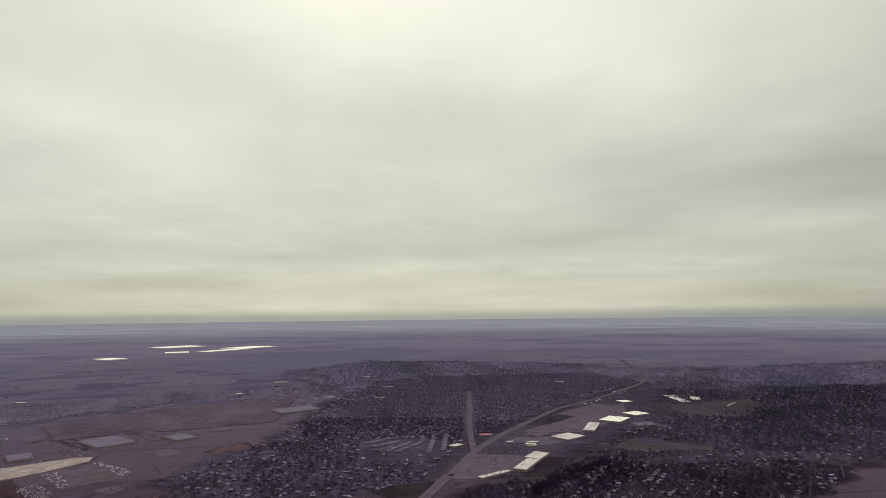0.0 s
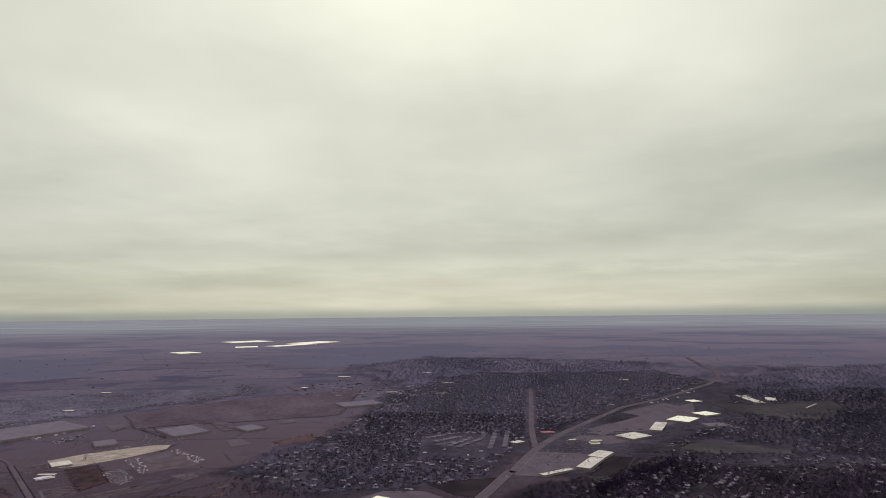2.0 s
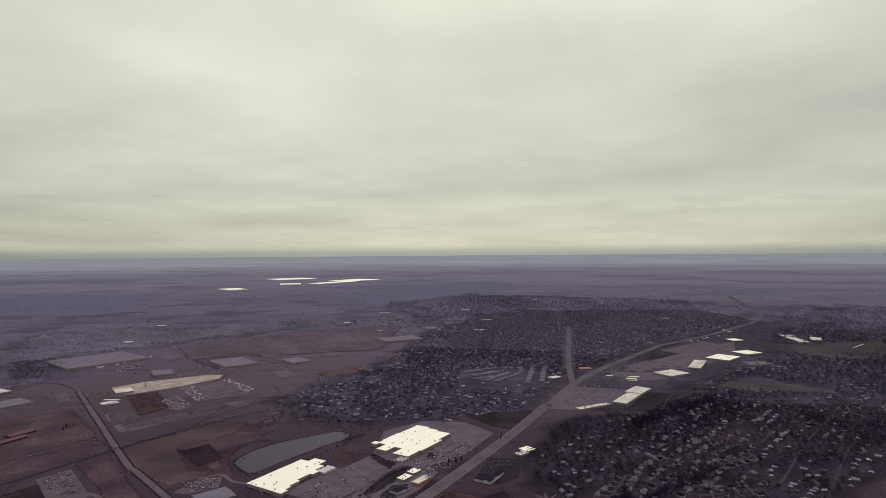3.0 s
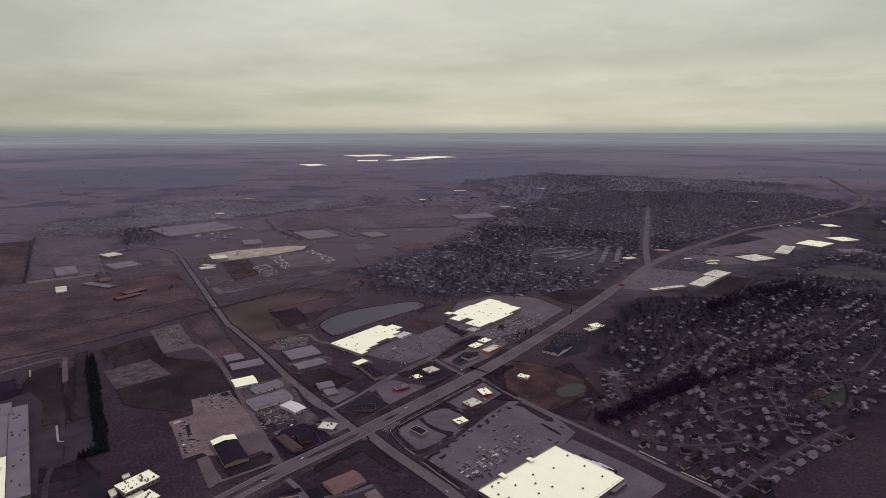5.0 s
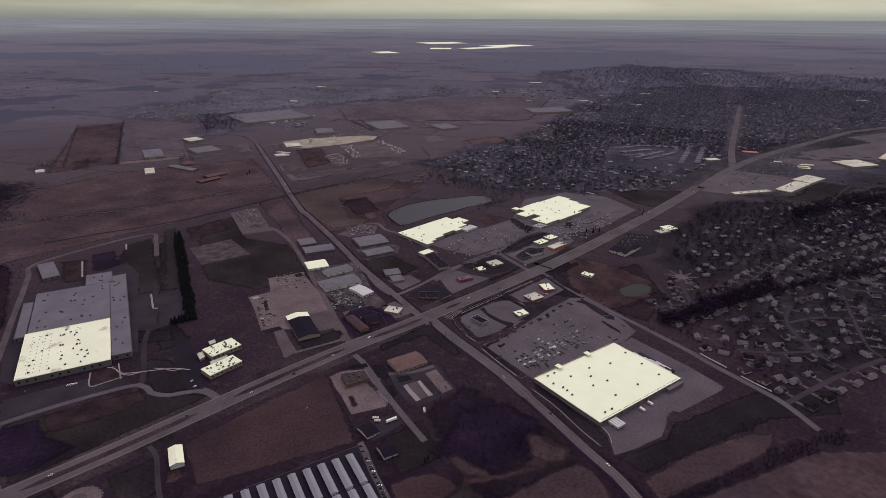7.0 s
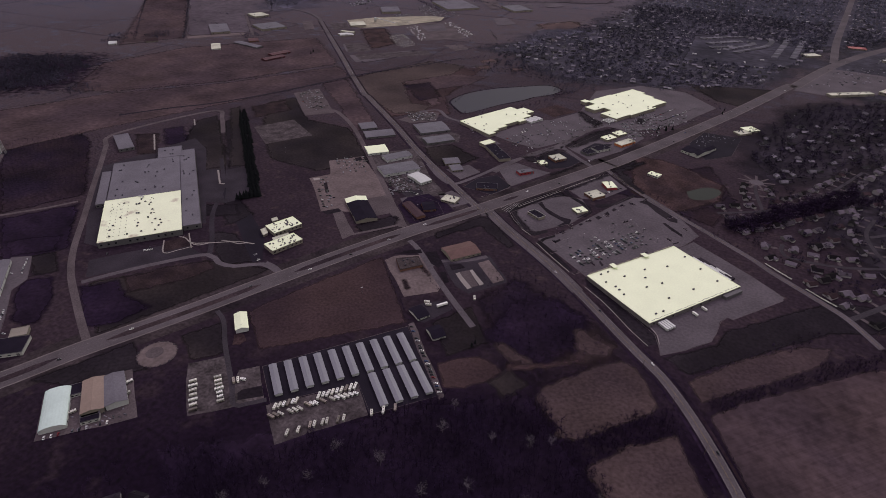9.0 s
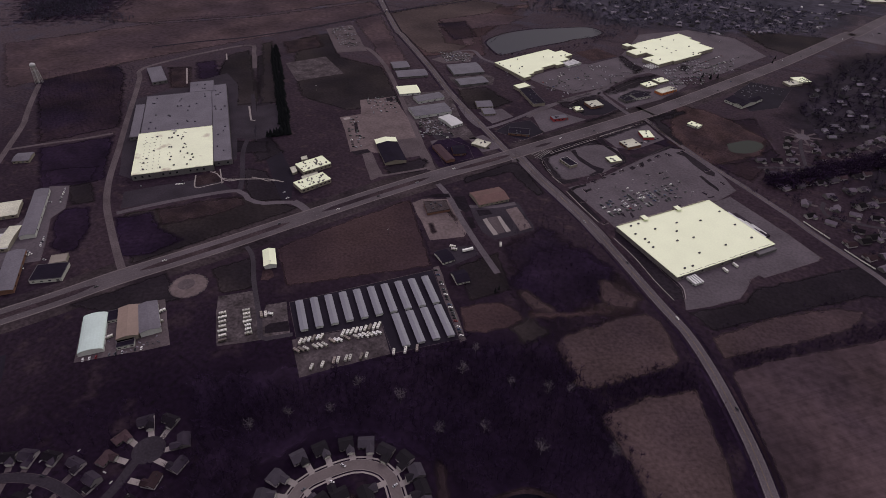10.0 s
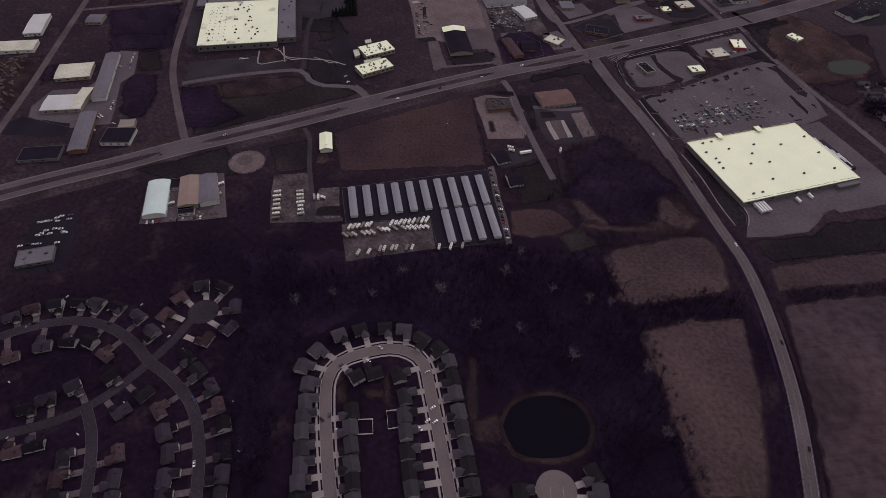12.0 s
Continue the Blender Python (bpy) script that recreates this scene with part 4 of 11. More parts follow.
PARK_ROAD = smooth([(-1449.2, 1643.1), (-1548.4, 1699.8), (-1684.4, 1723.5), (-1714.1, 1636.1), (-1700.6, 1546.5)], 30)
DITCH_ROAD = smooth([(-1107.6, 605.9), (-1054.0, 697.5), (-993.5, 784.2), (-930.8, 935.4), (-876.2, 1113.5), (-794.7, 1289.7), (-727.1, 1433.8)], 30)
LOOP_ROAD = smooth([(-8.4, -22.0), (-28.5, -8.8), (-53.0, 8.9), (-79.0, 29.3), (-96.5, 46.1), (-102.2, 63.0), (-95.1, 82.1), (-81.5, 102.2), (-66.4, 111.1), (-49.5, 111.0), (-27.2, 95.8), (-1.2, 76.7), (24.0, 57.8), (46.6, 40.2)], 7)
HILL_ROAD = smooth([(-334.7, -131.4), (-320.7, -95.4), (-302.3, -69.4), (-275.5, -52.0), (-244.4, -45.0), (-216.1, -45.0), (-191.3, -41.3), (-160.7, -41.7), (-134.9, -50.0), (-110.9, -63.8), (-84.5, -83.2)], 8)
COURT_ROAD = smooth([(-216.1, -45.0), (-220.8, -21.6), (-228.9, 1.0), (-229.9, 12.9)], 8)
LANE_ROAD = smooth([(-216.1, -45.0), (-213.0, -64.9), (-212.6, -92.3), (-219.1, -120.2), (-241.3, -160.8)], 8)
DROP_ROAD = smooth([(-213.6, -99.9), (-190.9, -106.2), (-168.1, -117.9), (-140.4, -135.8)], 8)


def road(name, line, width, mat, z, label, kerbs=0.0, centre="", edge=False, lanes=()):
    bm = bmesh.new()
    ribbon(bm, line, width, z)
    for v in bm.verts:
        v.co = lay(v.co + Vector((0, 0, 1.15 * far_lift(v.co))))[0]
    ob = tagged(part(name, bm, mat), label, "road", kind="structure")
    if kerbs:
        for s in (1, -1):
            bm = bmesh.new()
            ribbon(bm, line, kerbs, z + 0.13, s * (width / 2 + kerbs / 2), 0.3)
            tagged(part("kerb", bm, "concrete" if mat == "loop_paving" else "gravel", ob), kind="structure")
    if centre:
        bm = bmesh.new()
        for s in (0.25, -0.25):
            ribbon(bm, line, 0.2, z + 0.04, s)
        part("centre_line", bm, centre, ob, "worn double yellow centre line")
    if edge:
        for s in (1, -1):
            bm = bmesh.new()
            ribbon(bm, line, 0.25, z + 0.04, s * (width / 2 - 0.9))
            part("edge_line", bm, "worn_white", ob, "worn white edge line")
    for off in lanes:
        bm = bmesh.new()
        dashes(bm, line, 0.2, z + 0.04, off, 4, 9)
        part("lane_marks", bm, "worn_white", ob, "dashed white lane marks")
    return ob


road("road", HIGHWAY, 29.0, "road_grey", 0.16, "grey asphalt highway of five lanes with shoulders", edge=True, lanes=(5.6, -5.6))
gaps = [Vector(q) for q in ((-457.3, 123.1), (-372.0, 338.4), (-231.0, 668.2), (-293.4, 533.6))]
strip = []
for q in [q for q in smooth(HIGHWAY, 6) if q.y < 720] + [gaps[0]]:
    if min((q - g).length for g in gaps) < 20:
        if len(strip) > 4:
            bm, nn, last = bmesh.new(), sides(strip), len(strip) - 1
            pair = [[bm.verts.new((*(q + w * f * 4.1 * min(1.0, 0.15 + k / 3, 0.15 + (last - k) / 3)), 0.2)) for f in (-1, 1)] for k, (q, w) in enumerate(zip(strip, nn))]
            for (a, b), (c, d) in zip(pair, pair[1:]):
                bm.faces.new((a, c, d, b))
            tagged(part("median", bm, "median"), "dull worn median strip of the highway", "median", kind="structure")
        strip = []
        continue
    strip.append(q)
for s in (-1, 1):
    bm = bmesh.new()
    ribbon(bm, HIGHWAY, 1.8, 0.185, s * 13.4)
    tagged(part("shoulder", bm, "loop_paving"), "pale worn gravel shoulder of the highway", "road shoulder", kind="structure")
for s in (-1, 1):
    bm = bmesh.new()
    ribbon(bm, [q for q in HIGHWAY if q.y < 1250], 15.0, 0.042, s * 21.5)
    tagged(part("verge", bm, "verge_grass"), "dull brown mown verge beside the highway", "verge", kind="structure")
road("road", HIGHWAY_FAR, 30.0, "road_grey", 0.3, "far bend of the grey highway")
road("road", CROSS_ROAD, 11.5, "road_grey", 0.14, "grey two-lane road curving past the pastures", centre="worn_yellow", edge=True)
TURN_ROAD = smooth([(-221.4, 631.4), (-234.4, 650.8), (-178.7, 611.8), (-121.1, 576.8), (-70.4, 544.4), (-32.5, 516.3)], 14)
road("road", TURN_ROAD, 17.0, "road_grey", 0.12, "widened mouth of the two-lane road")
road("road", STORE_ROAD, 9.0, "asphalt", 0.13, "narrow asphalt road behind the big store", centre="worn_yellow")
road("road", SUBURB_ROAD, 7.5, "suburb_street", 0.12, "asphalt street into the suburb")
road("road", FACTORY_ROAD, 9.0, "gravel", 0.12, "worn pale lane round the factory")
road("road", YARD_ROAD, 9.0, "gravel", 0.12, "worn lane between the workshops")
road("road", FIELD_DRIVE, 6.0, "gravel", 0.11, "gravel drive between dark fields")
road("road", FACTORY_LOOP, 8.0, "asphalt", 0.11, "asphalt drive in front of the factory")
road("road", FACTORY_SPUR, 7.0, "street_dark", 0.10, "asphalt drive beside the factory")
road("road", CAMPUS_ROAD, 7.0, "asphalt", 0.118, "short asphalt entrance drive")
road("road", SERVICE_ROAD, 9.0, "gravel", 0.12, "straight service road between yards")
road("road", NORTH_ROAD, 22.0, "road_grey", 0.2, "straight grey road running to the old town")
road("road", FARM_ROAD, 6.0, "gravel", 0.12, "thin farm road between brown fields")
road("road", PARK_ROAD, 10.0, "asphalt", 0.12, "curved road round the business park")
road("road", DITCH_ROAD, 7.0, "fresh_asphalt", 0.11, "dark ditch and track between fields")
road("road", LOOP_ROAD, 9.0, "loop_paving", 0.13, "pale concrete loop street with kerbs", kerbs=0.35)
road("road", HILL_ROAD, 8.4, "street_dark", 0.13, "curving asphalt street of the older subdivision", kerbs=0.25)
road("road", COURT_ROAD, 8.0, "street_dark", 0.135, "asphalt cul-de-sac street", kerbs=0.0)
road("road", LANE_ROAD, 8.0, "street_dark", 0.12, "asphalt street of the older subdivision")
road("road", DROP_ROAD, 8.0, "street_dark", 0.11, "asphalt side street of the older subdivision", kerbs=0.25)

for pts, mat, z in (([(-74.8, 370.8), (-69.0, 375.9), (-48.6, 372.1), (-30.7, 369.3), (-30.0, 362.4), (-48.7, 356.3), (-64.8, 360.4)], "pasture", 0.073), ([(-8.3, 443.7), (2.7, 446.8), (19.1, 439.5), (40.1, 436.0), (37.6, 418.4), (21.4, 406.8), (3.9, 414.5)], "pasture", 0.074), ([(-50.2, 348.7), (-15.6, 371.5), (16.1, 400.8), (18.5, 398.2), (-13.1, 366.0), (-44.0, 342.5)], "tan_grass", 0.067), ([(-7.9, 401.4), (-5.0, 419.6), (1.4, 417.2), (-0.8, 397.5)], "tan_grass", 0.066)):
    patch("field", mat, pts, z, "streak of pale dead grass in dark rough ground", "field", 4.0, 54)


# ---- paved yards, ponds ----
def water(name, pts, label, bank="tan_grass"):
    P = smooth(list(pts) + [pts[0]], 8)[:-1]
    mid = sum(P, Vector((0, 0))) / len(P)
    tagged(soft_sheet("bank", bank, [p + (p - mid).normalized() * 5 for p in P], 0.07, 2.2), "bare sloping bank round " + label.split(" with")[0].split(" beside")[0], "bank", kind="structure")
    bm = bmesh.new()
    slab(bm, P, 0.10)
    tagged(part(name, bm, "grey_water" if "grey" in label else "green_water" if "small" in label else "water"), label, "pond", kind="structure")


def lot(mat, pts, label, z=0.10, name="pavement", kerb=True):
    if kerb and mat in ("asphalt", "fresh_asphalt"):
        bm = bmesh.new()
        P = [Vector(p) for p in pts]
        ribbon(bm, P + [P[0]], 0.5, z + 0.14, 0.0, 0.2)
        tagged(part("kerb", bm, "gravel"), "low concrete kerb round a lot", "kerb", kind="structure")
    return patch(name, mat, pts, z, label, "parking lot" if name == "pavement" else "yard", 0.9, len(label))


water("water", [(34.0, 113.4), (28.3, 129.8), (33.7, 146.7), (45.6, 161.4), (64.9, 169.4), (82.1, 162.2), (90.1, 147.4), (86.0, 130.6), (71.9, 113.7), (53.8, 103.8)], "round dark retention pond beside the woods", "bare_clay")
water("water", [(-513.8, 1042.2), (-550.5, 1081.6), (-548.3, 1149.7), (-511.8, 1220.7), (-462.3, 1272.6), (-408.9, 1321.4), (-367.2, 1303.6), (-372.7, 1258.3), (-399.8, 1216.8), (-413.0, 1181.9), (-442.8, 1123.0), (-464.8, 1061.1), (-482.4, 1024.7)], "still grey pond behind the shops", "scrub")
water("water", [(438.1, 985.1), (463.5, 1024.9), (515.7, 1074.1), (485.6, 960.1), (456.1, 959.2)], "small green pond in the suburb", "lawn")
water("water", [(23.3, 884.8), (50.4, 920.8), (73.7, 914.3), (62.9, 875.7), (36.1, 860.6)], "small silted pool on vacant ground", "scrub")

lot("fresh_asphalt", [(-269.1, 209.3), (-175.8, 345.8), (-89.1, 271.2), (-131.9, 216.6), (-167.8, 243.7), (-224.0, 176.0)], "black asphalt storage yard between sheds")
lot("worn_pad", [(-226.1, 171.6), (-166.6, 242.4), (-133.1, 215.4), (-156.7, 181.9), (-184.9, 142.1)], "gravel yard for parked motorhomes", 0.09)
lot("worn_pad", [(-318.4, 151.9), (-339.3, 170.9), (-314.9, 199.1), (-285.3, 177.9), (-259.4, 197.0), (-232.0, 175.2), (-279.4, 122.0)], "gravel yard with parked caravans", 0.09)
lot("worn_pad", [(-321.7, 157.2), (-337.8, 172.1), (-316.2, 198.7), (-293.0, 181.3)], "pale end of the caravan yard", 0.086, kerb=False)
road("road", smooth([(-385.2, 249.4), (-363.7, 240.3), (-330.1, 213.0), (-300.3, 191.3), (-274.9, 173.1), (-253.2, 156.3), (-243.5, 163.4), (-231.1, 178.0)], 5), 5.5, "suburb_street", 0.10, "dark drive from the highway to the caravan yard")
lot("worn_pad", [(-281.0, 183.4), (-286.4, 192.8), (-272.6, 208.1), (-250.5, 189.8), (-265.1, 171.9)], "worn pad beside a drive", 0.088, kerb=False)
patch("lawn", "lawn", [(-254.8, 162.1), (-262.1, 168.8), (-261.9, 174.3), (-249.3, 189.3), (-237.2, 179.4)], 0.11, "dark kerbed island of rough grass", "lawn")
lot("red_earth", [(-322.7, 217.0), (-335.1, 230.4), (-326.9, 236.1), (-315.1, 230.1), (-316.2, 221.2)], "trodden red earth behind a white shed", 0.087, kerb=False)
lot("gravel", [(-178.4, 348.9), (-174.2, 356.0), (-82.7, 275.2), (-85.7, 267.9)], "gravel strip beside the storage sheds", 0.09)
lot("gravel", [(-414.0, 86.7), (-382.0, 134.4), (-319.1, 96.0), (-372.8, 28.6), (-421.0, 64.0)], "worn asphalt round the metal buildings", 0.09)
lot("asphalt", [(-126.8, 608.5), (-105.7, 639.3), (-52.8, 812.5), (-27.6, 822.4), (40.7, 776.7), (71.0, 741.7), (58.2, 702.5), (-27.1, 571.1), (-43.8, 559.4)], "large grey asphalt car park before the big store", 0.10)
lot("asphalt", [(-43.8, 559.4), (-27.1, 571.1), (58.2, 702.5), (67.5, 720.5), (109.4, 696.0), (150.2, 671.2), (193.1, 641.3), (192.3, 632.6), (145.1, 559.3), (138.6, 560.6), (133.1, 547.9), (132.9, 525.9), (130.4, 504.3), (108.5, 473.5), (87.1, 450.6), (81.9, 463.4), (72.5, 482.3)], "grey service yard behind the big store", 0.09)
lot("dirt_pad", [(-281.1, 445.0), (-277.0, 458.7), (-270.3, 467.7), (-246.9, 481.5), (-185.5, 437.4), (-181.9, 422.6), (-200.6, 401.8), (-211.8, 390.6), (-243.1, 415.9), (-266.1, 432.2)], "pinkish gravel lot of a roadside depot", 0.09)
lot("street_dark", [(-211.2, 483.2), (-199.3, 496.0), (-183.3, 520.0), (-165.6, 531.3), (-123.7, 495.2), (-117.3, 485.9), (-146.7, 438.8), (-167.7, 443.0), (-191.9, 463.7)], "cracked asphalt round two bare slabs", 0.085)
lot("concrete", [(-183.9, 468.7), (-181.0, 474.2), (-149.2, 451.5), (-152.7, 446.1)], "pale edge strip of a removed building's slab", 0.12)
lot("gravel", [(-180.3, 474.5), (-171.2, 485.8), (-144.6, 461.4), (-149.7, 452.6)], "grey bare slab of a removed building", 0.115)
lot("concrete", [(-171.2, 485.8), (-169.0, 489.6), (-140.3, 467.3), (-144.0, 461.7)], "pale edge strip of a removed building's slab", 0.12)
lot("dirt_pad", [(-170.6, 506.3), (-161.6, 520.9), (-121.9, 489.2), (-131.0, 474.3)], "pale stained slab of a removed building", 0.12)
lot("street_dark", [(-194.3, 377.8), (-181.7, 395.1), (-163.2, 414.2), (-147.8, 402.7), (-162.9, 360.9), (-170.8, 359.3)], "worn dark yard with parked trucks", 0.07)
DEPOT_ROAD = smooth([(-281.6, 506.4), (-260.7, 495.2), (-236.5, 477.4), (-209.8, 455.4), (-182.5, 434.9), (-156.5, 416.1), (-130.7, 398.3), (-111.0, 384.8)], 6)
road("road", DEPOT_ROAD, 8.0, "asphalt", 0.095, "worn asphalt drive past the depot")
road("road", smooth([(-220.8, 467.1), (-212.5, 485.5), (-193.2, 497.4), (-177.6, 513.6), (-167.2, 527.5)], 6), 7.0, "asphalt", 0.093, "asphalt drive round the rust-roofed house")
lot("dirt_pad", [(-544.0, 586.1), (-524.4, 618.5), (-563.1, 662.3), (-525.4, 710.9), (-435.5, 644.4), (-360.3, 584.2), (-353.1, 557.8), (-366.8, 542.3), (-424.9, 520.8), (-445.6, 504.4), (-502.6, 555.1)], "wide reddish gravel lot round the hall", 0.09)
lot("sand", [(-1343.8, 1674.2), (-1287.7, 1774.6), (-1140.4, 1909.5), (-1077.5, 1926.3), (-1054.1, 1860.8), (-1121.5, 1721.5), (-1207.0, 1614.1), (-1258.3, 1589.7)], "pale sandy yard of a stone plant", 0.1, kerb=False)
lot("gravel", [(-1115.7, 1712.9), (-1074.1, 1802.6), (-1007.6, 1858.4), (-844.1, 1733.3), (-845.8, 1661.6), (-947.5, 1555.9)], "grey gravel yard full of parked trucks", 0.1)
lot("asphalt", [(-1072.5, 1744.9), (-1023.8, 1826.5), (-953.2, 1734.7), (-998.5, 1681.0)], "grey asphalt middle of a truck yard", 0.13)
lot("worn_pad", [(-1359.5, 1597.0), (-1323.3, 1648.6), (-1249.6, 1572.4), (-1279.8, 1526.4)], "worn grey pad beside a lane", 0.1)
lot("worn_pad", [(-1123.8, 1391.3), (-1072.6, 1433.0), (-998.7, 1366.6), (-1039.3, 1307.8)], "worn grey pad in brown earth", 0.1)
lot("worn_pad", [(-1013.6, 1296.8), (-859.5, 1456.9), (-817.3, 1428.3), (-961.7, 1262.1)], "long worn strip of an empty lot", 0.1)
lot("gravel", [(-853.9, 1545.4), (-808.2, 1585.0), (-761.5, 1545.3), (-782.6, 1501.5)], "pale oval pad in rough ground", 0.1)
patch("field", "red_earth", [(-1207.2, 1581.9), (-1152.2, 1651.0), (-987.9, 1473.1), (-1007.6, 1378.6)], 0.09, "bare red-brown earth of a yard", "field", 1.5, 23)
patch("field", "olive_field", [(-867.9, 1099.3), (-828.9, 1228.6), (-780.9, 1361.8), (-678.9, 1366.9), (-662.5, 1287.4), (-698.0, 1196.7), (-729.2, 1141.4), (-621.1, 1017.5), (-571.9, 1031.2), (-568.5, 988.1), (-611.6, 938.1), (-719.7, 990.1)], 0.062, "dull olive winter field beside the lane", "field", 3.0, 94)
patch("field", "field_brown", [(-735.0, 1150.1), (-659.7, 1282.4), (-576.6, 1308.8), (-576.2, 1224.6), (-632.5, 1131.7), (-564.8, 1053.1), (-571.9, 1031.2), (-685.8, 1117.4)], 0.064, "brown slope above the pond", "field", 3.0, 95)
lot("gravel", [(-901.0, 927.0), (-874.3, 988.0), (-726.6, 870.2), (-768.1, 821.2)], "pale grey gravel yard", 0.09)
lot("worn_pad", [(-808.8, 712.2), (-771.2, 789.3), (-675.3, 741.1), (-721.2, 658.0)], "worn concrete pad in rough grass", 0.08)
lot("street_dark", [(-618.5, 234.1), (-552.3, 332.1), (-504.0, 324.7), (-582.7, 208.3)], "cracked grey asphalt before the factory", 0.09)
lot("street_dark", [(-888.4, 410.0), (-859.7, 604.1), (-801.4, 582.8), (-566.9, 385.9), (-631.0, 260.6), (-665.0, 257.0)], "worn asphalt apron round the factory", 0.08)
lot("asphalt", [(-270.4, 1184.6), (-289.6, 1344.5), (-207.7, 1452.1), (-100.0, 1457.5), (-12.2, 1370.9), (-64.8, 1202.0), (-135.9, 1109.9), (-196.1, 1118.4)], "grey car park of the home store", 0.09)
lot("gravel", [(-806.0, 44.0), (-792.3, 90.1), (-685.3, 29.9), (-675.4, -3.4)], "brown timber yard", 0.09)
lot("asphalt", [(-712.2, 182.8), (-692.5, 199.1), (-641.5, 165.7), (-633.6, 142.7), (-582.6, 109.3), (-556.5, 90.3), (-569.6, 74.5), (-581.2, 54.9), (-638.4, 28.0), (-659.5, 41.1), (-677.6, 74.2), (-651.9, 106.2), (-670.0, 140.3)], "patched asphalt yard round the workshops", 0.07)
lot("fresh_asphalt", [(-405.0, -79.0), (-457.7, -39.3), (-436.1, -2.9), (-394.4, -27.6), (-366.7, -49.8), (-398.2, -84.1)], "asphalt lot full of parked cars", 0.09, kerb=False)
lot("asphalt", [(126.8, 1624.4), (224.1, 2002.8), (441.7, 2132.1), (457.7, 1990.0), (306.0, 1693.3), (193.6, 1618.6)], "grey lot of the shopping strip", 0.09)
lot("asphalt", [(335.4, 2119.7), (533.1, 2427.8), (1030.5, 3024.0), (929.0, 2639.4), (517.6, 2071.6), (448.3, 2045.0)], "grey lots along the shopping strip", 0.08)
lot("fresh_asphalt", [(-19.3, 1109.6), (-6.1, 1191.5), (66.6, 1199.4), (63.8, 1089.0), (24.2, 1040.9)], "dark asphalt lot round a shop", 0.09)

lot("asphalt", [(-375.6, 941.6), (-329.5, 1071.0), (-303.6, 1087.8), (-271.8, 1165.3), (-216.2, 1140.1), (-210.7, 1094.4), (-231.8, 986.6), (-265.3, 923.5), (-320.9, 925.8)], "grey car park of the shopping plaza", 0.09)
lot("red_earth", [(-358.1, 1136.7), (-332.2, 1191.4), (-274.5, 1172.6), (-305.3, 1108.1)], "bare brown lot between two stores", 0.11)
lot("fresh_asphalt", [(-249.9, 874.9), (-232.8, 944.3), (-170.1, 913.4), (-181.2, 870.2), (-208.7, 843.9)], "black asphalt lot round a restaurant", 0.10)
lot("asphalt", [(-284.3, 795.6), (-267.8, 838.8), (-231.2, 832.4), (-198.8, 833.0), (-236.0, 741.9)], "grey forecourt of a fuel shop", 0.09)
lot("fresh_asphalt", [(-302.3, 699.7), (-298.0, 742.0), (-275.2, 773.1), (-234.5, 745.4), (-248.3, 699.0)], "black asphalt lot of a corner shop", 0.09)
lot("asphalt", [(-215.3, 958.9), (-190.5, 1053.3), (-140.8, 1143.6), (-102.9, 1091.2), (-121.5, 999.0), (-156.8, 922.0)], "grey lots of roadside restaurants", 0.085)
lot("fresh_asphalt", [(-189.9, 961.8), (-179.2, 1009.8), (-147.0, 1023.5), (-154.8, 964.5), (-166.7, 940.8)], "black asphalt lot between two shops", 0.10)
lot("asphalt", [(-194.4, 661.5), (-156.6, 754.8), (-116.0, 763.7), (-89.9, 729.9), (-102.6, 677.2), (-136.7, 627.7), (-153.6, 620.9)], "asphalt lot of roadside shops", 0.095)
lot("asphalt", [(-149.2, 786.8), (-111.9, 882.8), (-64.2, 840.9), (-91.2, 774.7), (-116.7, 765.6)], "asphalt lot of roadside restaurants", 0.095)
lot("gravel", [(-583.2, 911.1), (-572.3, 983.8), (-531.3, 996.9), (-510.8, 949.5), (-551.0, 906.9)], "gravel yard crowded with vehicles", 0.09)
lot("worn_pad", [(-501.1, 853.3), (-448.1, 910.0), (-424.0, 902.9), (-408.6, 869.4), (-446.6, 810.5)], "asphalt yard between two workshops", 0.08)
lot("worn_pad", [(-522.8, 719.0), (-465.0, 798.7), (-359.5, 692.1), (-311.3, 659.0), (-344.9, 625.6), (-393.9, 631.3), (-439.9, 654.3)], "worn dark asphalt round grey workshops", 0.08)
lot("asphalt", [(-363.0, 745.4), (-338.5, 784.5), (-306.0, 767.5), (-320.6, 722.2)], "worn drive of two low houses", 0.08)
lot("asphalt", [(-323.1, 651.5), (-310.8, 676.6), (-263.3, 658.5), (-280.4, 624.8)], "worn lot of a small garage", 0.08)
lot("asphalt", [(-367.5, 606.5), (-354.4, 631.6), (-309.4, 629.3), (-282.1, 601.7), (-305.3, 557.4)], "dark drive round two roadside shops", 0.075)
lot("gravel", [(-1137.3, 2322.3), (-1090.4, 2375.0), (-975.8, 2206.9), (-1000.2, 2167.5)], "grey gravel pad by a warehouse", 0.1)
lot("gravel", [(-1458.6, 1562.0), (-1438.1, 1591.5), (-1340.0, 1495.2), (-1360.2, 1468.1)], "grey gravel pad by a plant", 0.1)
lot("dirt_pad", [(-1603.2, 1173.9), (-1640.2, 1216.9), (-1552.2, 1365.9), (-1474.7, 1306.0), (-1581.4, 1166.4)], "pinkish drive of a farm depot", 0.1)
PLAZA_ROAD = smooth([(-199.2, 1134.4), (-205.6, 1097.7), (-226.7, 1004.2), (-237.2, 955.1), (-263.1, 891.8), (-278.7, 825.8), (-284.8, 781.0)], 14)
road("road", PLAZA_ROAD, 9.0, "road_grey", 0.13, "curving drive of the shopping plaza")
